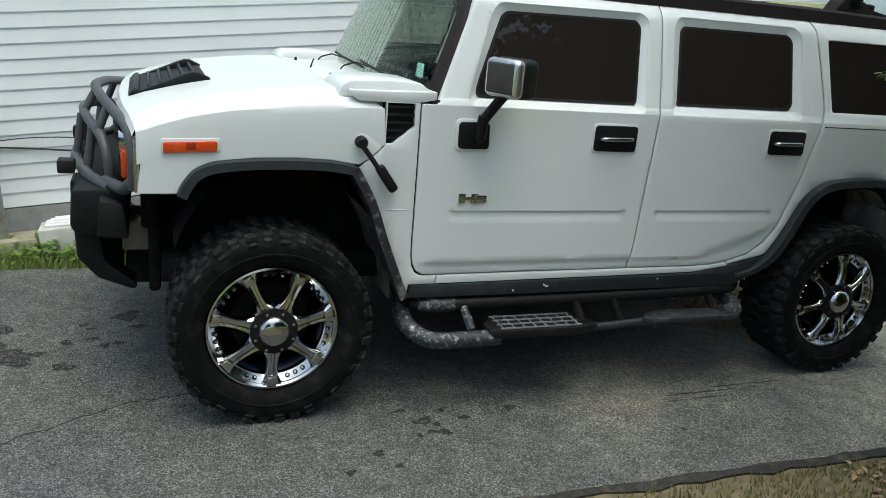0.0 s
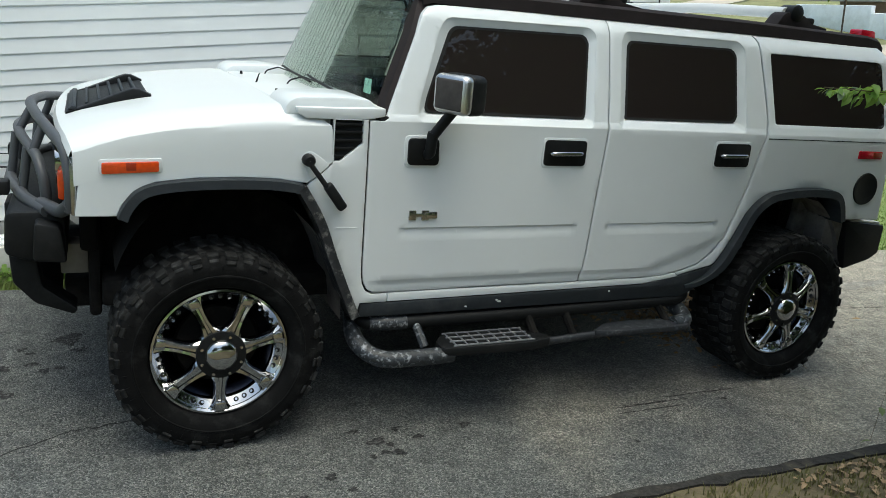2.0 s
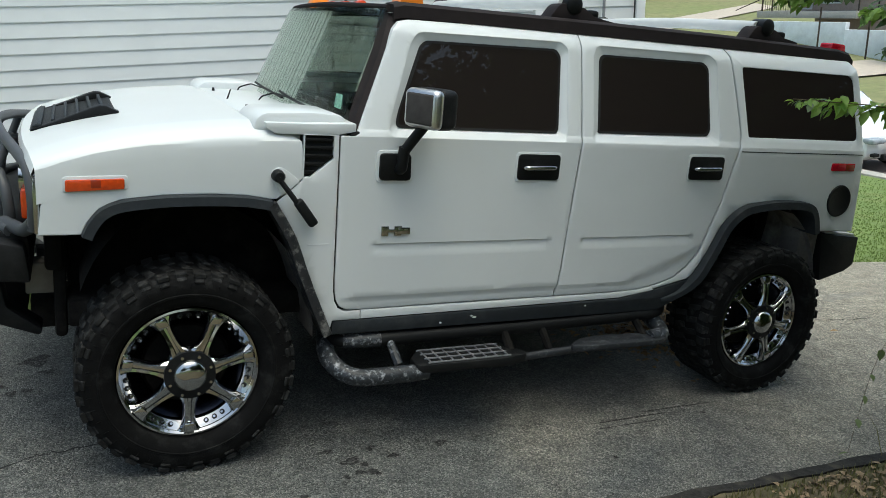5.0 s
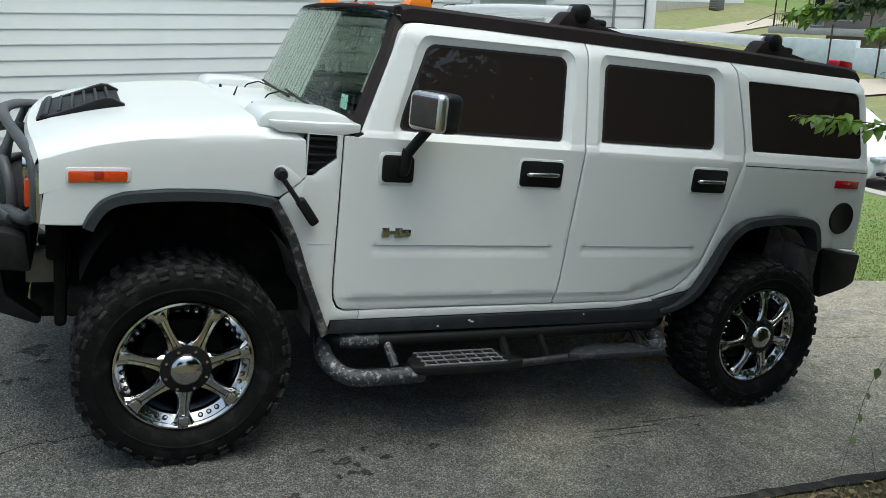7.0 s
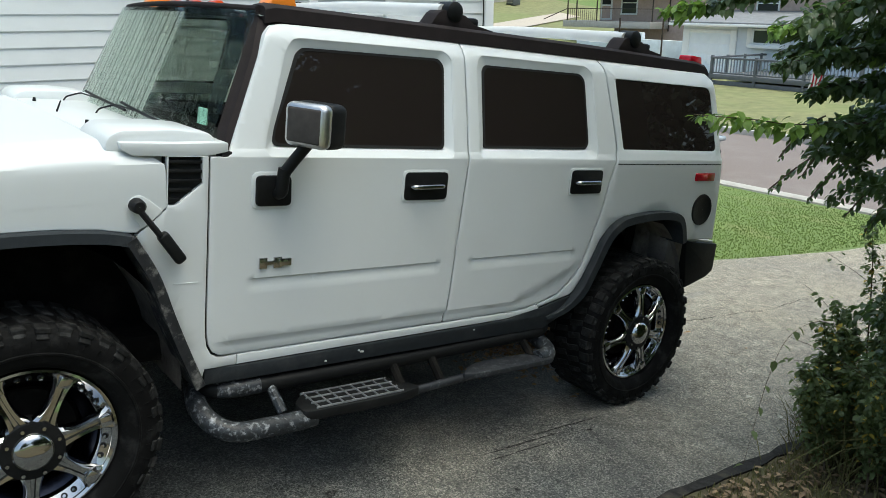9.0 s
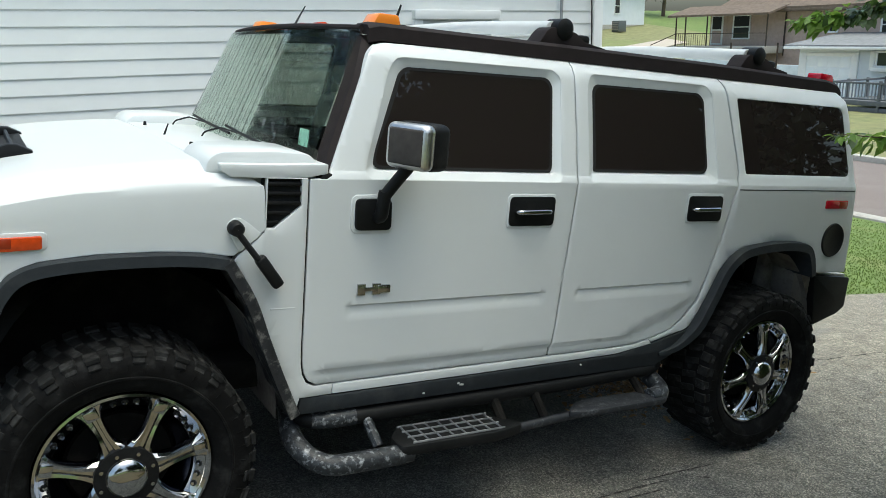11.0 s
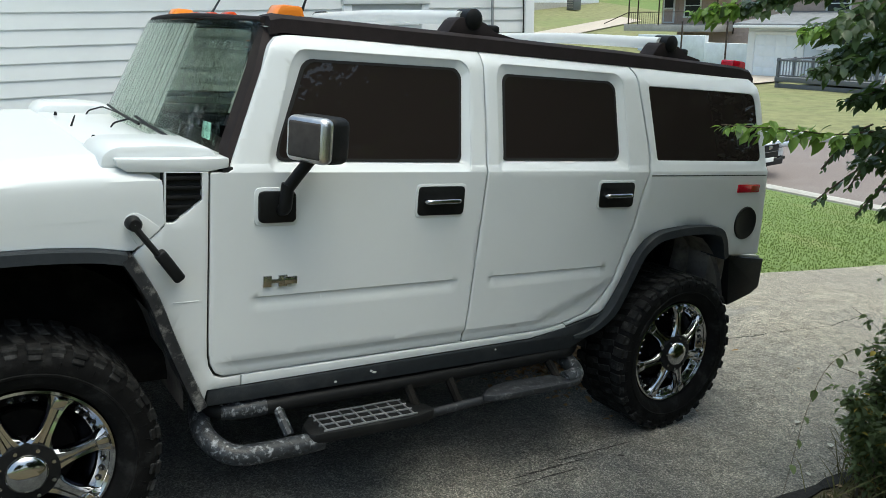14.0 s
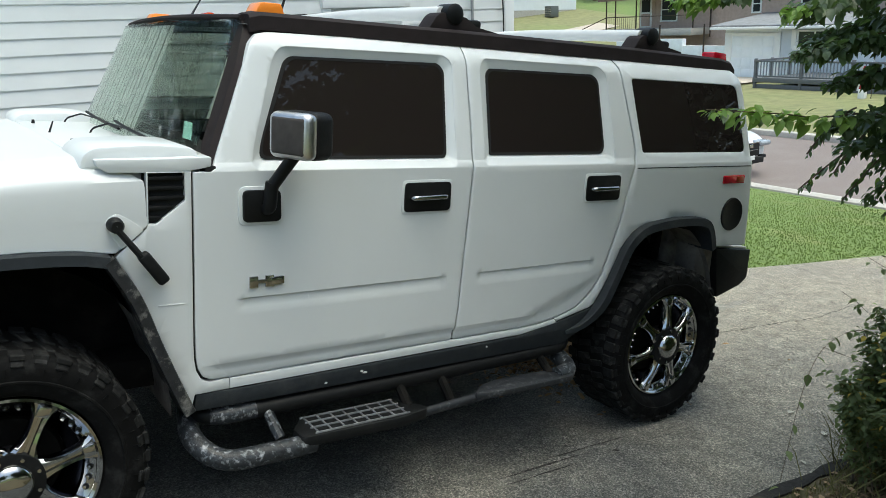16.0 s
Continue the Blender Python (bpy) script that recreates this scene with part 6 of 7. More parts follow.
def pink_house():
    X = 41.0
    h = thing("pink_house", boxed((X, 18.0, -1.2), (X + 8, 33.3, 3.2)), BRICK, None, "pinkish clapboard house on a raised foundation with an iron porch", "house")
    lapped(h, "siding", X, 18.0, 33.3, 0.3, 3.2, 0.2, BRICK)
    bm = bmesh.new()
    vs = [bm.verts.new(p) for p in ((X - 0.6, 17.4, 3.0), (X - 0.6, 33.9, 3.0), (X + 4, 33.9, 4.8), (X + 4, 17.4, 4.8), (X + 8.6, 17.4, 3.0), (X + 8.6, 33.9, 3.0))]
    bm.faces.new((vs[0], vs[3], vs[2], vs[1])), bm.faces.new((vs[3], vs[4], vs[5], vs[2]))
    r = bmesh.ops.extrude_face_region(bm, geom=bm.faces[:])
    for v in r["geom"]:
        if isinstance(v, bmesh.types.BMVert):
            v.co.z += 0.14
    bmesh.ops.recalc_face_normals(bm, faces=bm.faces[:])
    part("roof", bm, BROWN_ROOF, h, "brown shingle roof")
    part("eave", boxed((X - 0.65, 17.4, 2.86), (X, 33.9, 3.02), 0.02), BROWN_ROOF, h)
    sash_window(h, X, 31.6, 32.75, 1.42, 2.7, 0)
    sash_window(h, X, 25.75, 26.2, 1.75, 2.6, 0)
    sash_window(h, X, 22.0, 23.2, 1.5, 2.6, 0)
    d = part("front_door", boxed((X - 0.05, 33.3, 0.9), (X + 1.2, 34.6, 2.9), 0.01), BRICK, h)
    part("screen_door", boxed((X - 0.08, 33.55, 1.0), (X - 0.04, 34.5, 2.8), 0.01), TRIM, d)
    part("screen_pane", boxed((X - 0.10, 33.68, 1.95), (X - 0.07, 34.38, 2.7)), GLASS_DARK, d)
    part("screen_pane", boxed((X - 0.10, 33.68, 1.1), (X - 0.07, 34.38, 1.85)), BRICK, d)
    part("porch_floor", boxed((X - 1.8, 29.0, 0.55), (X, 36.2, 0.95), 0.02), CONCRETE, h)
    bm = bmesh.new()
    prism(bm, [(X - 2.0, 2.70), (X, 3.25), (X, 3.37), (X - 2.0, 2.82)], 28.7, 36.4)
    part("porch_roof", bm, BROWN_ROOF, h, "low brown shingle porch roof")
    for y in (29.05, 33.45, 35.2, 36.0):
        part("porch_post", tubed([(X - 1.6, y, 0.95), (X - 1.6, y, 2.8)], 0.045, 6), IRON, h)
    part("porch_rail", tubed([(X - 1.6, 33.5, 1.7), (X - 1.6, 36.0, 1.7)], 0.03, 6), IRON, h)
    part("porch_rail", tubed([(X - 1.6, 29.05, 1.7), (X - 1.6, 33.4, 1.7)], 0.02, 6), IRON, h)
    for k in range(14):
        part("porch_picket", tubed([(X - 1.6, 33.6 + 0.18 * k, 0.95), (X - 1.6, 33.6 + 0.18 * k, 1.7)], 0.012, 5), IRON, h)
    part("stair_rail", tubed([(X - 1.6, 36.0, 1.7), (X - 2.2, 37.6, 1.0)], 0.03, 6), IRON, h)
    part("downpipe", tubed([(X - 0.1, 29.0, 0.4), (X - 0.1, 29.0, 2.9)], 0.05, 6), IRON, h)
    wall = thing("retaining_wall", boxed((37.9, 24.9, -1.6), (38.2, 33.6, 0.02), 0.02), BLUEWALL, None, "blue-white painted block retaining wall", "retaining wall", kind="structure")
    part("wall_step", boxed((37.88, 28.5, -1.0), (38.2, 33.62, 0.40), 0.02), BLUEWALL, wall)
    for y in (26.5, 29.6):
        thing("iron_pole", tubed([(37.2, y, -1.4), (37.2, y, 1.2)], 0.05, 6), IRON, None, "dark iron pole before the retaining wall", "pole")
    part("wall_pier", boxed((37.85, 24.7, -1.6), (38.25, 25.1, 0.1), 0.02), TRIM, wall)


def far_house():
    WHITE = material("far_white_siding", (0.72, 0.75, 0.78), 0.6, vary=0.03, scale=2)
    m = pose(50.7, 56.0, 2.3, 0, 0, 113)
    h = thing("white_house", boxed((0, -9, -0.8), (8, 9, 3.4)), WHITE, m, "white clapboard house up the bank", "house")
    lapped(h, "siding", 0, -9, 9, 0.3, 3.4, 0.2, WHITE)
    part("foundation", boxed((-0.05, -9.02, -0.8), (0.0, 9.02, 0.25)), CONCRETE, h)
    bm = bmesh.new()
    prism(bm, [(-0.6, 3.3), (4, 5.4), (8.6, 3.3), (8.6, 3.45), (4, 5.6), (-0.6, 3.45)], -9.6, 9.6)
    part("roof", bm, SHINGLE, h)
    sash_window(h, 0, -3.2, -2.2, 1.3, 2.6, 0)
    sash_window(h, 0, 3.2, 4.4, 1.3, 2.6, 0)
    ac = thing("air_conditioner", boxed((50.0, 53.2, 1.9), (50.9, 54.1, 2.85), 0.04), material("grey_metal", (0.12, 0.13, 0.13), 0.5, metal=0.3), None, "grey outdoor air-conditioner unit by the house", "air conditioner")
    for k in range(5):
        part("grille_slat", boxed((49.97, 53.25, 2.05 + 0.15 * k), (50.0, 54.05, 2.11 + 0.15 * k), 0.005), GALV, ac)


def street_suv():
    LAMP_GLASS = material("headlamp_glass", (0.32, 0.35, 0.38), 0.12, coat=0.5, vary=0.3, scale=9)
    WCAR = material("white_car_paint", (0.78, 0.79, 0.80), 0.25, coat=0.6)
    car = thing("parked_car", None, None, pose(15.42, 8.00, -1.80), "white crossover car parked along the street", "car")
    # its nose points along -y; profile in (along, z), pulled across x
    bm = bmesh.new()
    prof = [(0.05, 0.35), (0.0, 0.55), (0.06, 0.80), (0.30, 0.92), (1.05, 1.06), (1.75, 1.58), (2.4, 1.66), (3.7, 1.60), (4.5, 1.10), (4.62, 0.9), (4.6, 0.4), (4.3, 0.28), (0.3, 0.25)]
    prism(bm, round_outline(prof, 0.12, 4), -0.92, 0.92, 0.10)
    bmesh.ops.transform(bm, matrix=Matrix.Rotation(radians(90), 4, "Z"), verts=bm.verts[:])
    for v in bm.verts:
        if v.co.z > 1.0:
            v.co.x *= 1 - 0.22 * (v.co.z - 1.0) / 0.6
    for v in bm.verts:
        if v.co.y < 0.5:
            v.co.y += 0.28 * (abs(v.co.x) / 0.92) ** 3
    body = part("body", bm, WCAR, car)
    bm = bmesh.new()
    prism(bm, round_outline([(1.12, 1.08), (1.78, 1.53), (3.65, 1.54), (4.2, 1.12)], 0.05), -0.80, 0.80)
    bmesh.ops.transform(bm, matrix=Matrix.Rotation(radians(90), 4, "Z"), verts=bm.verts[:])
    part("window_band", bm, TINT, body, "dark car glass")
    part("grille", boxed((-0.32, -0.03, 0.50), (0.32, 0.06, 0.80), 0.03), GAP, body)
    part("grille_bar", boxed((-0.33, -0.045, 0.795), (0.33, -0.02, 0.815), 0.004), CHROME, body)
    part("grille_bar", boxed((-0.30, -0.040, 0.640), (0.30, -0.02, 0.652), 0.004), CHROME_DULL, body)
    part("emblem", boxed((-0.055, -0.05, 0.70), (0.055, -0.025, 0.78), 0.02), CHROME, body)
    part("lower_intake", boxed((-0.55, 0.0, 0.32), (0.55, 0.10, 0.46), 0.03), GAP, body)
    part("plate", boxed((-0.16, -0.03, 0.42), (0.16, 0.02, 0.52), 0.006), TRIM, body)
    for s_ in (-1, 1):
        part("headlight", boxed((s_ * 0.66 - 0.20, 0.05, 0.67), (s_ * 0.66 + 0.20, 0.40, 0.79), 0.05, 3), LAMP_GLASS, body, "swept headlight")
        part("fog_lamp", boxed((s_ * 0.66 - 0.08, 0.08, 0.40), (s_ * 0.66 + 0.08, 0.2, 0.47), 0.02), GAP, body)
        part("mirror", boxed((s_ * 0.98 - 0.10, 1.45, 1.02), (s_ * 0.98 + 0.10, 1.58, 1.18), 0.04, 3), WCAR, body)
        for y in (0.92, 3.66):
            bm = bmesh.new()
            lathe(bm, [(0.20, -0.115), (0.33, -0.11), (0.36, -0.08), (0.36, 0.08), (0.33, 0.11), (0.2, 0.11)], 28, close=True)
            bmesh.ops.transform(bm, matrix=Matrix.Translation((s_ * 0.83, y, 0.36)) @ Matrix.Rotation(radians(90), 4, "Z"), verts=bm.verts[:])
            wheel = part("wheel", bm, RUBBER, car)
            bm = bmesh.new()
            lathe(bm, [(0.001, -0.09), (0.06, -0.10), (0.18, -0.08), (0.21, -0.11), (0.215, 0.0)], 20)
            bmesh.ops.transform(bm, matrix=Matrix.Translation((s_ * 0.83, y, 0.36)) @ Matrix.Rotation(radians(-90 if s_ > 0 else 90), 4, "Z") @ Matrix.Rotation(radians(180), 4, "Z"), verts=bm.verts[:])
            part("rim", bm, CHROME_DULL, wheel)


blue_house()
porch_deck()
flag()
pink_house()
far_house()
street_suv()


def draped(name, outline, lift, mat, label):
    """A paved strip that follows the land; the outline is a list of pairs of points across it."""
    bm = bmesh.new()
    rows = []
    for (xa, ya), (xb, yb) in outline:
        rows.append([bm.verts.new((xa + (xb - xa) * k / 4, ya + (yb - ya) * k / 4, ground_z(xa + (xb - xa) * k / 4, ya + (yb - ya) * k / 4) + lift)) for k in range(5)])
    for a, b in zip(rows, rows[1:]):
        for k in range(4):
            bm.faces.new((a[k], a[k + 1], b[k + 1], b[k]))
    bmesh.ops.recalc_face_normals(bm, faces=bm.faces[:])
    if sum(f_.normal.z for f_ in bm.faces) < 0:
        bmesh.ops.reverse_faces(bm, faces=bm.faces[:])
    return thing(name, bm, mat, None, label, "path", kind="structure")


PATH_MAT = material("path_concrete", (0.46, 0.40, 0.33), 0.9, vary=0.1, scale=5)
draped("footpath", [((30 + 1.0 * k, 36.2 + 0.46 * k), (30 + 1.0 * k, 38.6 + 0.46 * k)) for k in range(22)], 0.05, PATH_MAT, "pale concrete footpath up the bank")
draped("garage_drive", [((21.6 + 0.77 * k, 21.3), (21.6 + 0.77 * k, 26.0)) for k in range(21)], 0.05, PATH_MAT, "pale concrete drive before the garage")


# ---- plants ----
LEAF = material("leaf", (0.088, 0.132, 0.060), 0.34, spec=0.5, vary=0.25, scale=25, island=0.55)
LEAF_SHRUB = material("shrub_leaf", (0.155, 0.190, 0.082), 0.5, spec=0.35, vary=0.25, scale=25, island=0.6)
LEAF_YOUNG = material("young_leaf", (0.16, 0.26, 0.05), 0.5, vary=0.2, scale=25, island=0.4)
LEAF_FAR = material("far_leaf", (0.040, 0.062, 0.022), 0.7, vary=0.25, scale=4, island=0.6)
def let_light_through(m, color, share):
    """Thin leaves: part of the light passes through them."""
    t = m.node_tree
    b = t.nodes["Principled BSDF"]
    tr = t.nodes.new("ShaderNodeBsdfTranslucent")
    tr.inputs[0].default_value = (*color, 1)
    mixer = t.nodes.new("ShaderNodeMixShader")
    mixer.inputs[0].default_value = share
    t.links.new(b.outputs[0], mixer.inputs[1])
    t.links.new(tr.outputs[0], mixer.inputs[2])
    t.links.new(mixer.outputs[0], t.nodes["Material Output"].inputs[0])


let_light_through(LEAF, (0.16, 0.26, 0.06), 0.35)
let_light_through(LEAF_SHRUB, (0.18, 0.26, 0.07), 0.35)
let_light_through(LEAF_YOUNG, (0.30, 0.45, 0.08), 0.4)
BARK = material("bark", (0.10, 0.075, 0.05), 0.9, vary=0.3, scale=20, bump=0.6, bump_scale=50)
BLADE = material("grass_blade", (0.165, 0.205, 0.058), 0.7, vary=0.2, scale=10, island=0.6)
DRY = material("dry_leaf", (0.30, 0.21, 0.12), 0.8, vary=0.25, scale=12, island=0.7)
YELLOW = material("yellow_leaf", (0.45, 0.34, 0.05), 0.7, vary=0.2, scale=20, island=0.4)


def leaf_into(verts, faces, at, along, up, size, wide=0.5, droop=0.25):
    """A folded oval leaf of eight triangles, tip along `along`."""
    a = along.normalized()
    s = a.cross(up)
    s = s.normalized() if s.length > 1e-4 else Vector((1, 0, 0))
    u = s.cross(a)
    n = len(verts)
    w = size * wide / 2
    for d, side, lift in ((0, 0, 0), (0.30, -0.85, 0.06), (0.30, 0, 0), (0.30, 0.85, 0.06), (0.65, -0.8, 0.02), (0.65, 0, -0.04), (0.65, 0.8, 0.02), (1.0, 0, -droop * 0.6)):
        verts.append(at + a * d * size + s * side * w + u * (lift - droop * d * d * 0.5) * size)
    faces += [(n, n + 1, n + 2), (n, n + 2, n + 3), (n + 1, n + 4, n + 5, n + 2), (n + 2, n + 5, n + 6, n + 3), (n + 4, n + 7, n + 5), (n + 5, n + 7, n + 6)]


def pydata(name, verts, faces, mat, smooth=True):
    me = bpy.data.meshes.new(name)
    me.from_pydata([tuple(v) for v in verts], [], faces)
    me.materials.append(mat)
    if smooth:
        me.polygons.foreach_set("use_smooth", [True] * len(me.polygons))
    return me


def leafy_part(name, verts, faces, mat, parent, label="", kind="stuff"):
    ob = new(name, pydata(name, verts, faces, mat))
    ob.parent = parent
    return tagged(ob, label, kind=kind)


def branch_line(a, b, sag, n=10):
    a, b = Vector(a), Vector(b)
    return [a + (b - a) * (k / n) + Vector((0, 0, sag * 4 * (k / n) * (1 - k / n))) for k in range(n + 1)]


def overhanging_tree():
    """Thin branches, each hung with a dense garland of drooping leaves, before a dark full crown."""
    rng = random.Random(21)
    base = Vector((4.75, -1.95, -0.02))
    tree = thing("tree", None, None, SLOPE, "leafy small tree with branches hanging over the driveway", "tree")
    part("trunk", tube(bmesh.new(), [base, base + Vector((0.05, 0.02, 0.8)), base + Vector((-0.05, 0.1, 1.7)), base + Vector((-0.2, 0.15, 2.8)), base + Vector((-0.3, 0.1, 4.0))], [0.11, 0.09, 0.075, 0.05, 0.02], 10), BARK, tree)
    leaves = {"old": ([], []), "young": ([], [])}

    def hang(line, thick, gap, fresh=0.0, size=(0.046, 0.066)):
        """Leaves in two drooping rows along a branch; fresh: the length of its light green tip."""
        end = line[-1]
        for p, q in zip(line, line[1:]):
            d = (q - p).normalized()
            across = d.cross(Vector((0, 0, 1))).normalized()
            n = max(1, int((q - p).length / gap))
            for j in range(n):
                at = p + (q - p) * ((j + rng.random()) / n)
                turn = rng.choice((-1, 1))
                out = d * rng.uniform(0.1, 0.9) + across * turn * rng.uniform(0.2, 1.0) + Vector((0, 0, rng.uniform(-1.0, 0.25)))
                off = across * rng.gauss(0, thick) + Vector((0, 0, rng.gauss(-0.3 * thick, 0.6 * thick)))
                young = (at - end).length < fresh and rng.random() < 0.85
                tv, tf = leaves["young" if young or rng.random() < 0.015 else "old"]
                tip_thin = 0.55 + 0.45 * min(1.0, (at - end).length / 0.12)
                leaf_into(tv, tf, at + off * tip_thin, out, Vector((rng.gauss(0, 0.4), rng.gauss(0, 0.4), 1)), rng.uniform(*size) * tip_thin, rng.uniform(0.50, 0.64))

    # the branches that reach out over the drive: root, tip, sag, thickness, gap between leaves, length of the fresh tip
    reach = (
        ((4.55, -1.75, 2.25), (2.13, -0.94, 1.745), -0.16, 0.014, 0.0060, 0.62),
        ((4.50, -1.70, 2.75), (2.45, -0.45, 2.160), 0.04, 0.026, 0.0024, 0.22),
        ((4.45, -1.75, 2.85), (2.00, -1.28, 2.060), 0.02, 0.032, 0.0020, 0.08),
        ((4.50, -1.80, 2.45), (2.51, -1.00, 1.960), 0.02, 0.028, 0.0020, 0.0),
        ((4.50, -1.80, 2.30), (2.70, -1.05, 1.860), 0.02, 0.028, 0.0020, 0.0),
        ((4.55, -1.80, 2.10), (2.84, -0.95, 1.680), 0.05, 0.030, 0.0020, 0.0),
        ((4.40, -1.75, 3.05), (2.45, -1.05, 2.260), 0.02, 0.030, 0.0022, 0.0),
        ((4.40, -1.75, 3.20), (2.20, -1.45, 2.340), 0.05, 0.032, 0.0022, 0.0),
        ((4.40, -1.75, 3.20), (2.75, -0.80, 2.430), 0.05, 0.032, 0.0022, 0.1),
        ((4.40, -1.85, 2.60), (2.78, -1.40, 2.120), 0.04, 0.030, 0.0022, 0.0),
        ((4.45, -1.70, 2.70), (2.95, -0.62, 2.300), 0.03, 0.030, 0.0022, 0.0),
        ((4.45, -1.70, 2.55), (3.00, -0.72, 2.040), 0.03, 0.030, 0.0022, 0.0),
    )
    for root, tip, sag, thick, gap, fresh in reach:
        line = branch_line(root, tip, sag, 16)
        line = [p + Vector((rng.uniform(-0.012, 0.012), rng.uniform(-0.015, 0.015), rng.uniform(-0.012, 0.012))) * (0 if k in (0, 16) else 1) for k, p in enumerate(line)]
        part("branch", tube(bmesh.new(), line, [0.014 * (1 - k / 17) ** 1.6 + 0.0018 for k in range(17)], 6), BARK, tree)
        if fresh > 0.5:
            hang(line[:12], 0.030, 0.0024)
            hang(line[11:], 0.020, 0.0062, fresh, (0.046, 0.070))
        else:
            hang(line, thick, gap, fresh)
    # thin hanging sprays below the branches
    for a, b in (((3.35, -1.0, 1.72), (3.10, -0.74, 1.40)), ((3.45, -1.0, 1.66), (3.28, -0.85, 1.36)), ((3.20, -1.0, 1.72), (3.05, -0.92, 1.50)), ((3.7, -1.1, 1.62), (3.48, -0.95, 1.30)), ((3.85, -1.1, 1.6), (3.66, -0.98, 1.22)), ((3.0, -1.0, 1.78), (2.86, -0.9, 1.58))):
        line = branch_line(a, b, 0.03, 6)
        part("branch", tube(bmesh.new(), line, [0.004] * 7, 4), BARK, tree)
        hang(line, 0.016, 0.0085, 0.0, (0.032, 0.052))
    # full crown beside the drive: many leafy sprays that point outwards
    sprays = 0
    while sprays < 560:
        y = rng.uniform(-2.2, -0.98)
        z = rng.uniform(0.55, 3.3)
        edge = 0.9 * (y + 1.1) + (3.62 if z < 1.5 else 3.15 if z < 1.9 else 2.95)
        x = edge + 0.06 + abs(rng.gauss(0, 0.75)) + (0.28 if z < 1.25 else 0.0)
        if x > 5.6:
            continue
        sprays += 1
        a = Vector((x, y, z))
        b = a + Vector((-rng.uniform(0.15, 0.34), rng.uniform(-0.02, 0.16), rng.uniform(-0.20, 0.02)))
        hang(branch_line(a, b, 0.02, 3), 0.030, 0.0046)
    # upper crown, mostly out of view, added over the car's rear to shade it
    for k in range(12):
        a = base + Vector((-0.25, 0.1, 2.6 + 0.12 * k))
        b = Vector((rng.uniform(2.2, 6.6), rng.uniform(-3.6, -0.2), rng.uniform(3.3, 5.6)))
        line = branch_line(a, b, 0.15, 6)
        part("limb", tube(bmesh.new(), line, [0.035 - 0.004 * j for j in range(7)], 6), BARK, tree)
        for p in line[2:]:
            for _ in range(7):
                c = p + Vector((rng.gauss(0, 0.35), rng.gauss(0, 0.35), rng.gauss(0, 0.2)))
                hang(branch_line(c, c + Vector((rng.gauss(-0.1, 0.2), rng.gauss(0, 0.2), rng.uniform(-0.2, 0.02))), 0.02, 3), 0.05, 0.007, 0.0, (0.06, 0.085))
    leafy_part("foliage", *leaves["old"], LEAF, tree)
    leafy_part("young_foliage", *leaves["young"], LEAF_YOUNG, tree, "fresh light green leaves at the branch tips")


def shrub():
    rng = random.Random(4)
    bush = thing("shrub", None, None, SLOPE, "straggly shrub with thin stems beside the driveway", "shrub")
    verts, faces, yv, yf = [], [], [], []
    lone = ((2.70, -1.18, 0.86), (3.02, -1.05, 1.02), (3.10, -0.98, 0.62), (3.25, -1.0, 1.15))
    for i in range(240):
        b = Vector((3.46 + 1.55 * rng.random() ** 0.8, rng.uniform(-1.75, -0.90), -0.02))
        tall = 0.60 + 0.70 * max(0.0, min(1.0, (b.x - 3.7) / 0.9))
        tip = b + Vector((rng.uniform(-0.48, 0.12), rng.uniform(-0.2, 0.12), rng.uniform(0.6, 1.15) * tall))
        if i < len(lone):
            tip = Vector(lone[i])
        line = branch_line(b, tip, 0.12, 8)
        part("stem", tube(bmesh.new(), line, [(0.006 - 0.0005 * k) * (0.35 if i < len(lone) else 1.0) for k in range(9)], 4), BARK, bush)
        for p, q in zip(line[1:], line[2:]):
            for j in range(4 if i < len(lone) else 46):
                at = p + (q - p) * rng.random() + Vector((rng.gauss(0, 0.02), rng.gauss(0, 0.02), rng.gauss(0, 0.02)))
                d = Vector((rng.gauss(-0.2, 0.7), rng.gauss(0.1, 0.7), rng.uniform(-0.6, 0.4)))
                tv, tf = (yv, yf) if rng.random() < 0.05 else (verts, faces)
                leaf_into(tv, tf, at, d, Vector((rng.gauss(0, 0.3), rng.gauss(0, 0.3), 1)), rng.uniform(0.024, 0.048), 0.6)
    # a hanging runner with sparse leaves
    run = [Vector(p) for p in ((3.3, -1.15, 0.80), (2.95, -1.16, 0.90), (2.68, -1.18, 0.85), (2.62, -1.17, 0.66), (2.63, -1.15, 0.44), (2.66, -1.12, 0.24))]
    part("stem", tube(bmesh.new(), rounded_path(run, 0.15), 0.0011, 4), BARK, bush)
    for p in rounded_path(run, 0.15)[1::3]:
        leaf_into(verts, faces, p, Vector((rng.gauss(0, 1), rng.gauss(0, 1), -0.6)), Vector((0, 0, 1)), rng.uniform(0.035, 0.055), 0.6)
    leafy_part("foliage", verts, faces, LEAF_SHRUB, bush)
    leafy_part("yellow_leaves", yv, yf, YELLOW, bush, "scattered yellowing leaves")


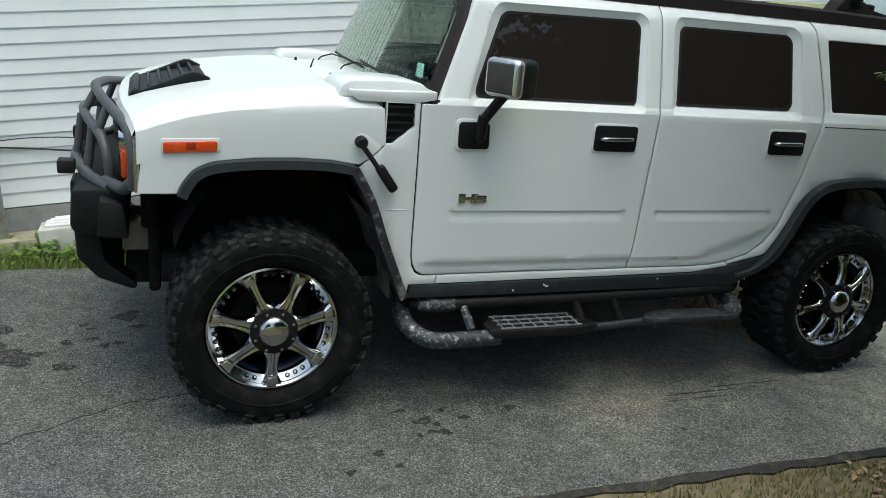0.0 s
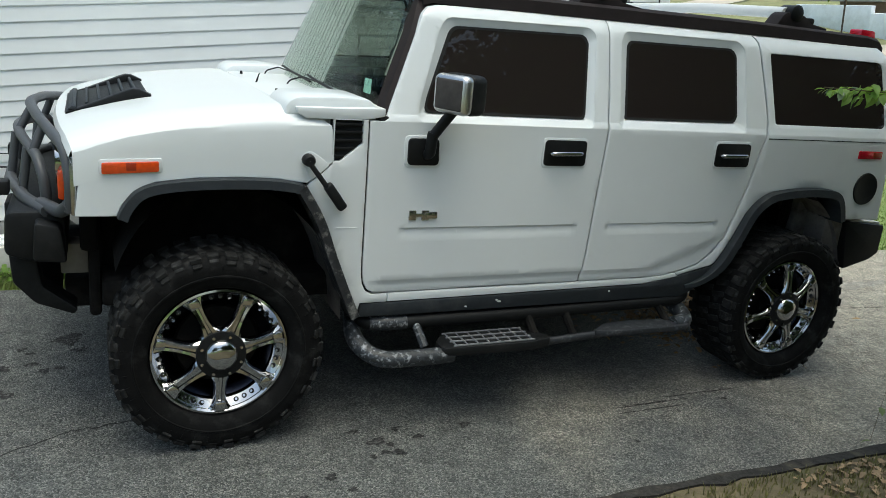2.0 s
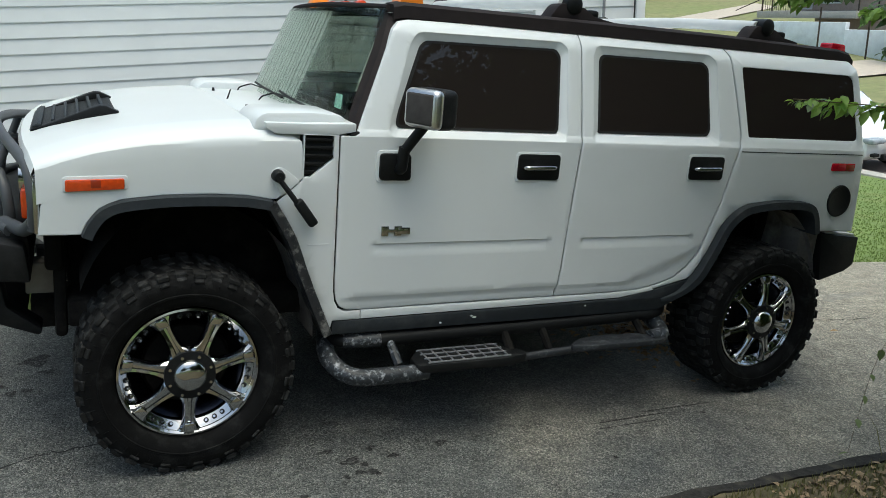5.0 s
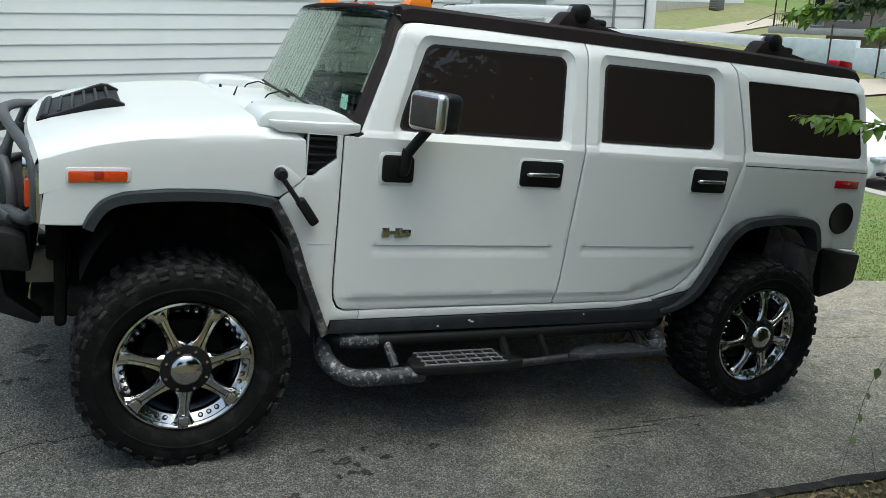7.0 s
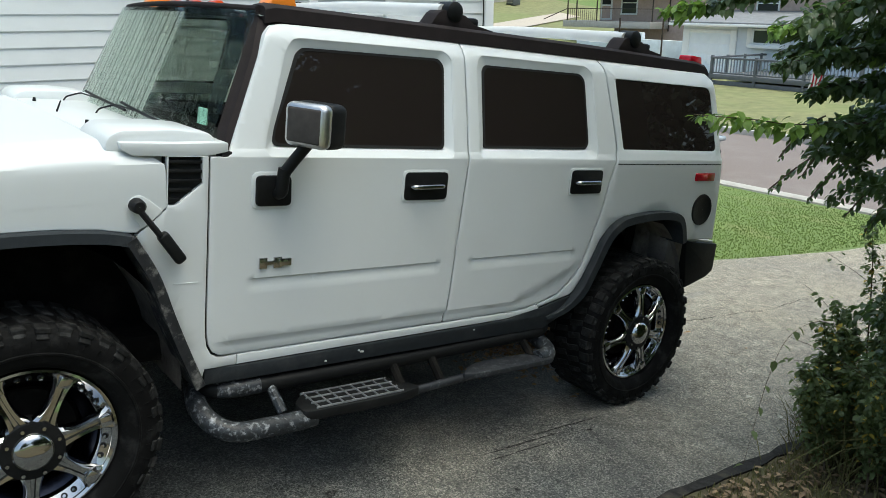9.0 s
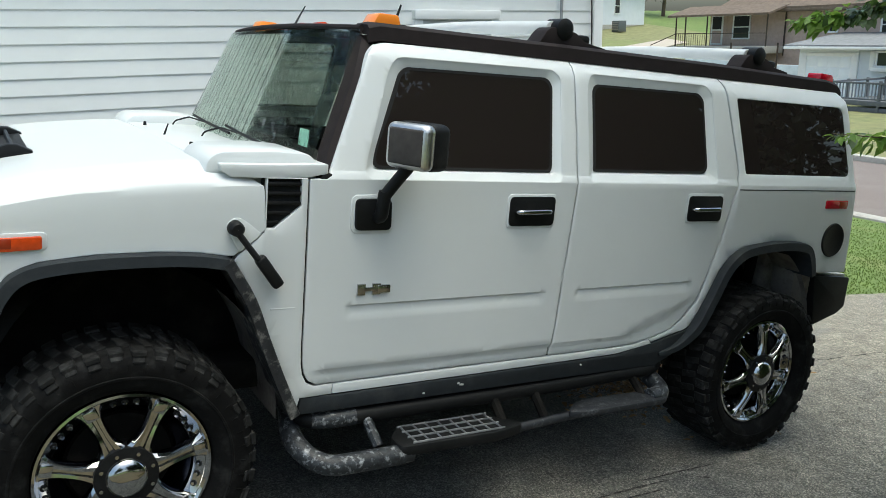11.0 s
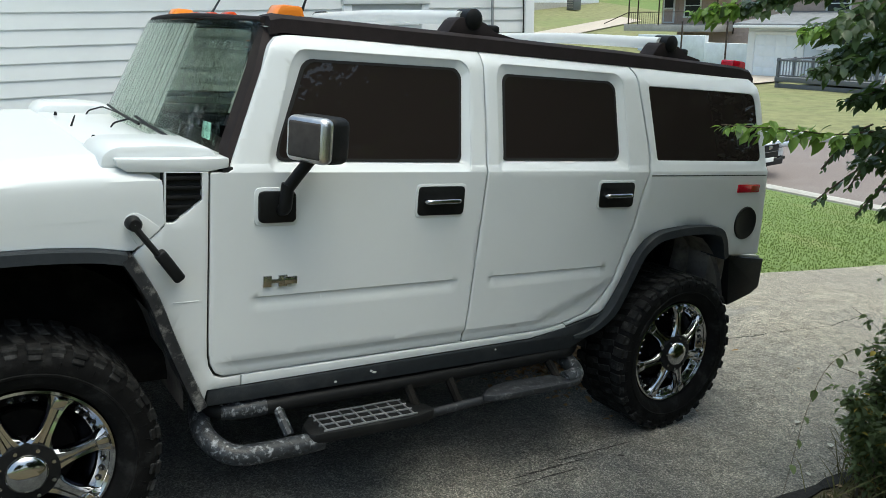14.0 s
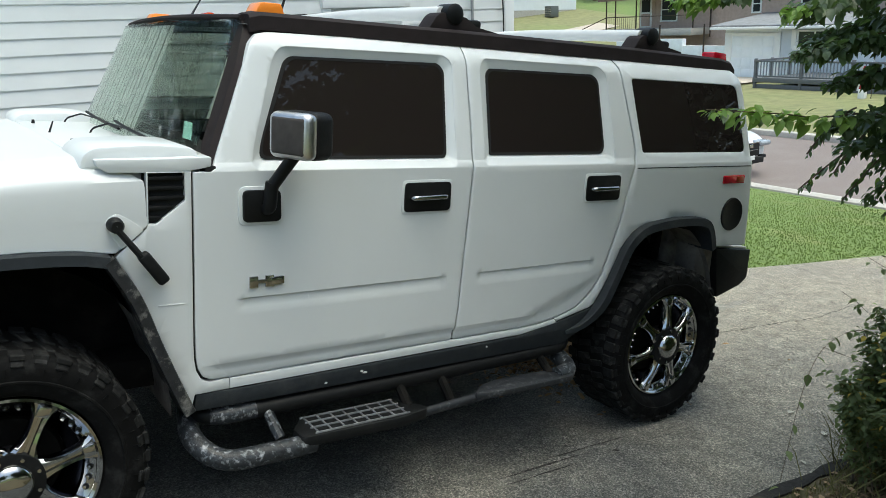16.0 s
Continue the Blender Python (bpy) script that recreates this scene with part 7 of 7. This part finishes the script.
def blades(name, count, spot, height, label, seed, mat=BLADE, m=SLOPE, lean=0.4, wide=0.004):
    """Grass as one mesh of bent blades; spot(rng) gives the foot of a blade."""
    rng = random.Random(seed)
    verts, faces = [], []
    for _ in range(count):
        x, y, z = spot(rng)
        h = height * rng.uniform(0.5, 1.25)
        a = rng.uniform(0, 6.28)
        dx, dy = math.cos(a) * h * lean * rng.random(), math.sin(a) * h * lean * rng.random()
        sx, sy = -math.sin(a + 1.0) * wide, math.cos(a + 1.0) * wide
        n = len(verts)
        verts += [(x - sx, y - sy, z), (x + sx, y + sy, z), (x + dx * 0.4 - sx * 0.8, y + dy * 0.4 - sy * 0.8, z + h * 0.6), (x + dx * 0.4 + sx * 0.8, y + dy * 0.4 + sy * 0.8, z + h * 0.6), (x + dx, y + dy, z + h)]
        faces += [(n, n + 1, n + 3, n + 2), (n + 2, n + 3, n + 4)]
    ob = new(name, pydata(name, verts, faces, mat))
    ob.matrix_world = m
    return tagged(ob, label, "grass", kind="stuff")


def crown_tree(x, y, h, r, seed, label="broad leafy tree behind the drive"):
    """A large tree: tapering trunk, limbs, and a crown of many leaf clumps with gaps."""
    rng = random.Random(seed)
    z = ground_z(x, y)
    tree = thing("tree", None, None, pose(x, y, z), label, "tree", group="trees behind the driveway")
    bm = bmesh.new()
    tube(bm, [(0, 0, -0.1), (0.1, 0, h * 0.25), (0, 0.1, h * 0.55), (0.1, 0, h * 0.85)], [0.24, 0.18, 0.11, 0.03], 9)
    verts, faces = [], []
    for k in range(16):
        a = rng.uniform(0, 6.28)
        z0_ = h * rng.uniform(0.18, 0.7)
        end = Vector((math.cos(a) * r * rng.uniform(0.6, 1.0), math.sin(a) * r * rng.uniform(0.6, 1.0), z0_ + h * rng.uniform(0.0, 0.25)))
        line = branch_line((0.05, 0.05, z0_), end, 0.2, 6)
        tube(bm, line, [0.06 - 0.008 * j for j in range(7)], 5)
        for p in line[2:]:
            for c in range(4):
                ctr = p + Vector((rng.gauss(0, 0.5), rng.gauss(0, 0.5), rng.gauss(0, 0.35)))
                for j in range(26):
                    at = ctr + Vector((rng.gauss(0, 0.32), rng.gauss(0, 0.32), rng.gauss(0, 0.24)))
                    leaf_into(verts, faces, at, Vector((rng.gauss(0, 1), rng.gauss(0, 1), rng.uniform(-0.8, 0.3))), Vector((rng.gauss(0, 0.4), rng.gauss(0, 0.4), 1)), rng.uniform(0.13, 0.24), 0.6)
    part("trunk", bm, BARK, tree)
    leafy_part("crown", verts, faces, LEAF_FAR, tree)
    return tree


overhanging_tree()
shrub()
BLADE_DRY = material("dry_blade", (0.15, 0.14, 0.05), 0.8, vary=0.25, scale=10, island=0.6)
blades("grass", 9000, lambda r: ((lambda x, y: (x, y, -0.03))(r.uniform(0.6, 5.6), -0.93 - abs(r.gauss(0, 0.40)))), 0.055, "dry short grass bank along the driveway", 1, BLADE_DRY)
blades("grass", 4200, lambda r: (r.uniform(-2.6, 0.6), r.uniform(2.20, 2.62), -0.03), 0.075, "green grass strip beside the house foundation", 2, lean=0.7, wide=0.006)
blades("grass", 26000, lambda r: (r.uniform(6.5, 14.0), 2.1 + abs(r.gauss(0, 2.6)), -0.03), 0.018, "mown front lawn", 3, material("lawn_blade", (0.142, 0.200, 0.050), 0.85, vary=0.15, scale=3, island=0.2), wide=0.006)
blades("long_grass", 420, lambda r: (r.gauss(3.80, 0.24), r.gauss(-1.08, 0.12), -0.02), 0.34, "long arching grass under the shrub", 5, BLADE_DRY, lean=1.7, wide=0.004)

# weeds by the foundation
rng = random.Random(31)
verts, faces = [], []
for _ in range(900):
    leaf_into(verts, faces, Vector((rng.uniform(-2.4, -0.5), rng.uniform(2.3, 2.6), rng.uniform(0.0, 0.10))), Vector((rng.gauss(0, 1), rng.gauss(0, 1), rng.uniform(-0.1, 0.7))), Vector((0, 0, 1)), rng.uniform(0.03, 0.07), 0.6)
ob = new("weeds", pydata("weeds", verts, faces, LEAF_YOUNG))
ob.matrix_world = SLOPE
tagged(ob, "low broad-leaved weeds beside the foundation", "weeds", kind="stuff")

# leaf litter on the bank, and single leaves on the asphalt
verts, faces = [], []
for _ in range(1500):
    x = rng.uniform(2.4, 5.2)
    y = -0.95 - abs(rng.gauss(0, 0.35))
    leaf_into(verts, faces, Vector((x, y, rng.uniform(-0.02, 0.02))), Vector((rng.gauss(0, 1), rng.gauss(0, 1), rng.gauss(0, 0.12))), Vector((rng.gauss(0, 0.3), rng.gauss(0, 0.3), 1)), rng.uniform(0.025, 0.06), 0.55)
ob = new("leaf_litter", pydata("leaf_litter", verts, faces, DRY))
ob.matrix_world = SLOPE
tagged(ob, "dry brown fallen leaves on the bank", "leaf litter", kind="stuff")
# added tan leaves give the warm glow of lit ground under the rear
verts, faces = [], []
for _ in range(1800):
    leaf_into(verts, faces, Vector((rng.gauss(3.45, 0.34), rng.gauss(0.95, 0.28), rng.uniform(0.004, 0.02))), Vector((rng.gauss(0, 1), rng.gauss(0, 1), rng.gauss(0, 0.12))), Vector((rng.gauss(0, 0.3), rng.gauss(0, 0.3), 1)), rng.uniform(0.03, 0.06), 0.55)
ob = new("leaf_litter", pydata("leaf_litter", verts, faces, material("tan_leaf", (0.42, 0.25, 0.10), 0.8, vary=0.25, scale=12, island=0.5)))
ob.matrix_world = SLOPE
tagged(ob, "tan leaves added under the car's rear in place of warm-lit ground", "leaf litter", kind="stuff")
PALE_LEAF = material("pale_fallen_leaf", (0.55, 0.52, 0.42), 0.7, vary=0.15, scale=20)
for x, y, a, s in ((3.96, -0.37, 0.2, 0.075), (3.86, -0.65, 0.5, 0.08), (4.2, -0.30, 2.0, 0.03), (3.44, -0.80, 1.0, 0.05), (4.5, -0.5, 2.6, 0.03), (3.2, -0.6, 0.9, 0.02), (5.0, 0.1, 1.3, 0.03)):
    verts, faces = [], []
    leaf_into(verts, faces, Vector((x, y, 0.008)), Vector((math.cos(a), math.sin(a), 0.02)), Vector((0, 0, 1)), s, 0.5, 0.1)
    ob = new("fallen_leaf", pydata("fallen_leaf", verts, faces, PALE_LEAF))
    ob.matrix_world = SLOPE
    tagged(ob, "pale dry leaf lying on the asphalt", "leaf", group="fallen leaves")

# unseen trees behind the camera and beyond the house: glass reflections, and blocking sky light
for k, (x, y, h, r) in enumerate(((-3.5, -13.0, 8.0, 3.2), (2.8, -8.2, 5.2, 3.0), (5.5, -5.7, 4.8, 3.0), (8.6, -5.3, 7.0, 2.8), (7.0, -4.6, 5.6, 2.2), (7.5, -9.0, 8.5, 3.2), (11.5, -8.0, 6.5, 3.0), (-5.5, -11.5, 6.5, 3.0), (-7.5, 7.5, 5.5, 2.4), (3.4, -10.5, 5.8, 3.4), (-2.6, 11.4, 8.0, 3.2), (-6.5, 10.0, 7.0, 3.2), (-4.4, 11.8, 9.0, 3.2), (-9.0, 9.0, 7.5, 3.0))):
    crown_tree(x, y, h, r, 40 + k)


# woods beyond the far bank
for k, (x, y, h, r) in enumerate(((70.0, 68.0, 9.0, 4.2), (76.0, 60.0, 10.0, 4.5), (68.0, 76.0, 9.5, 4.2), (82.0, 66.0, 11.0, 4.6))):
    crown_tree(x, y, h, r, 80 + k, "dark leafy tree beyond the far lawn")


build_suv()
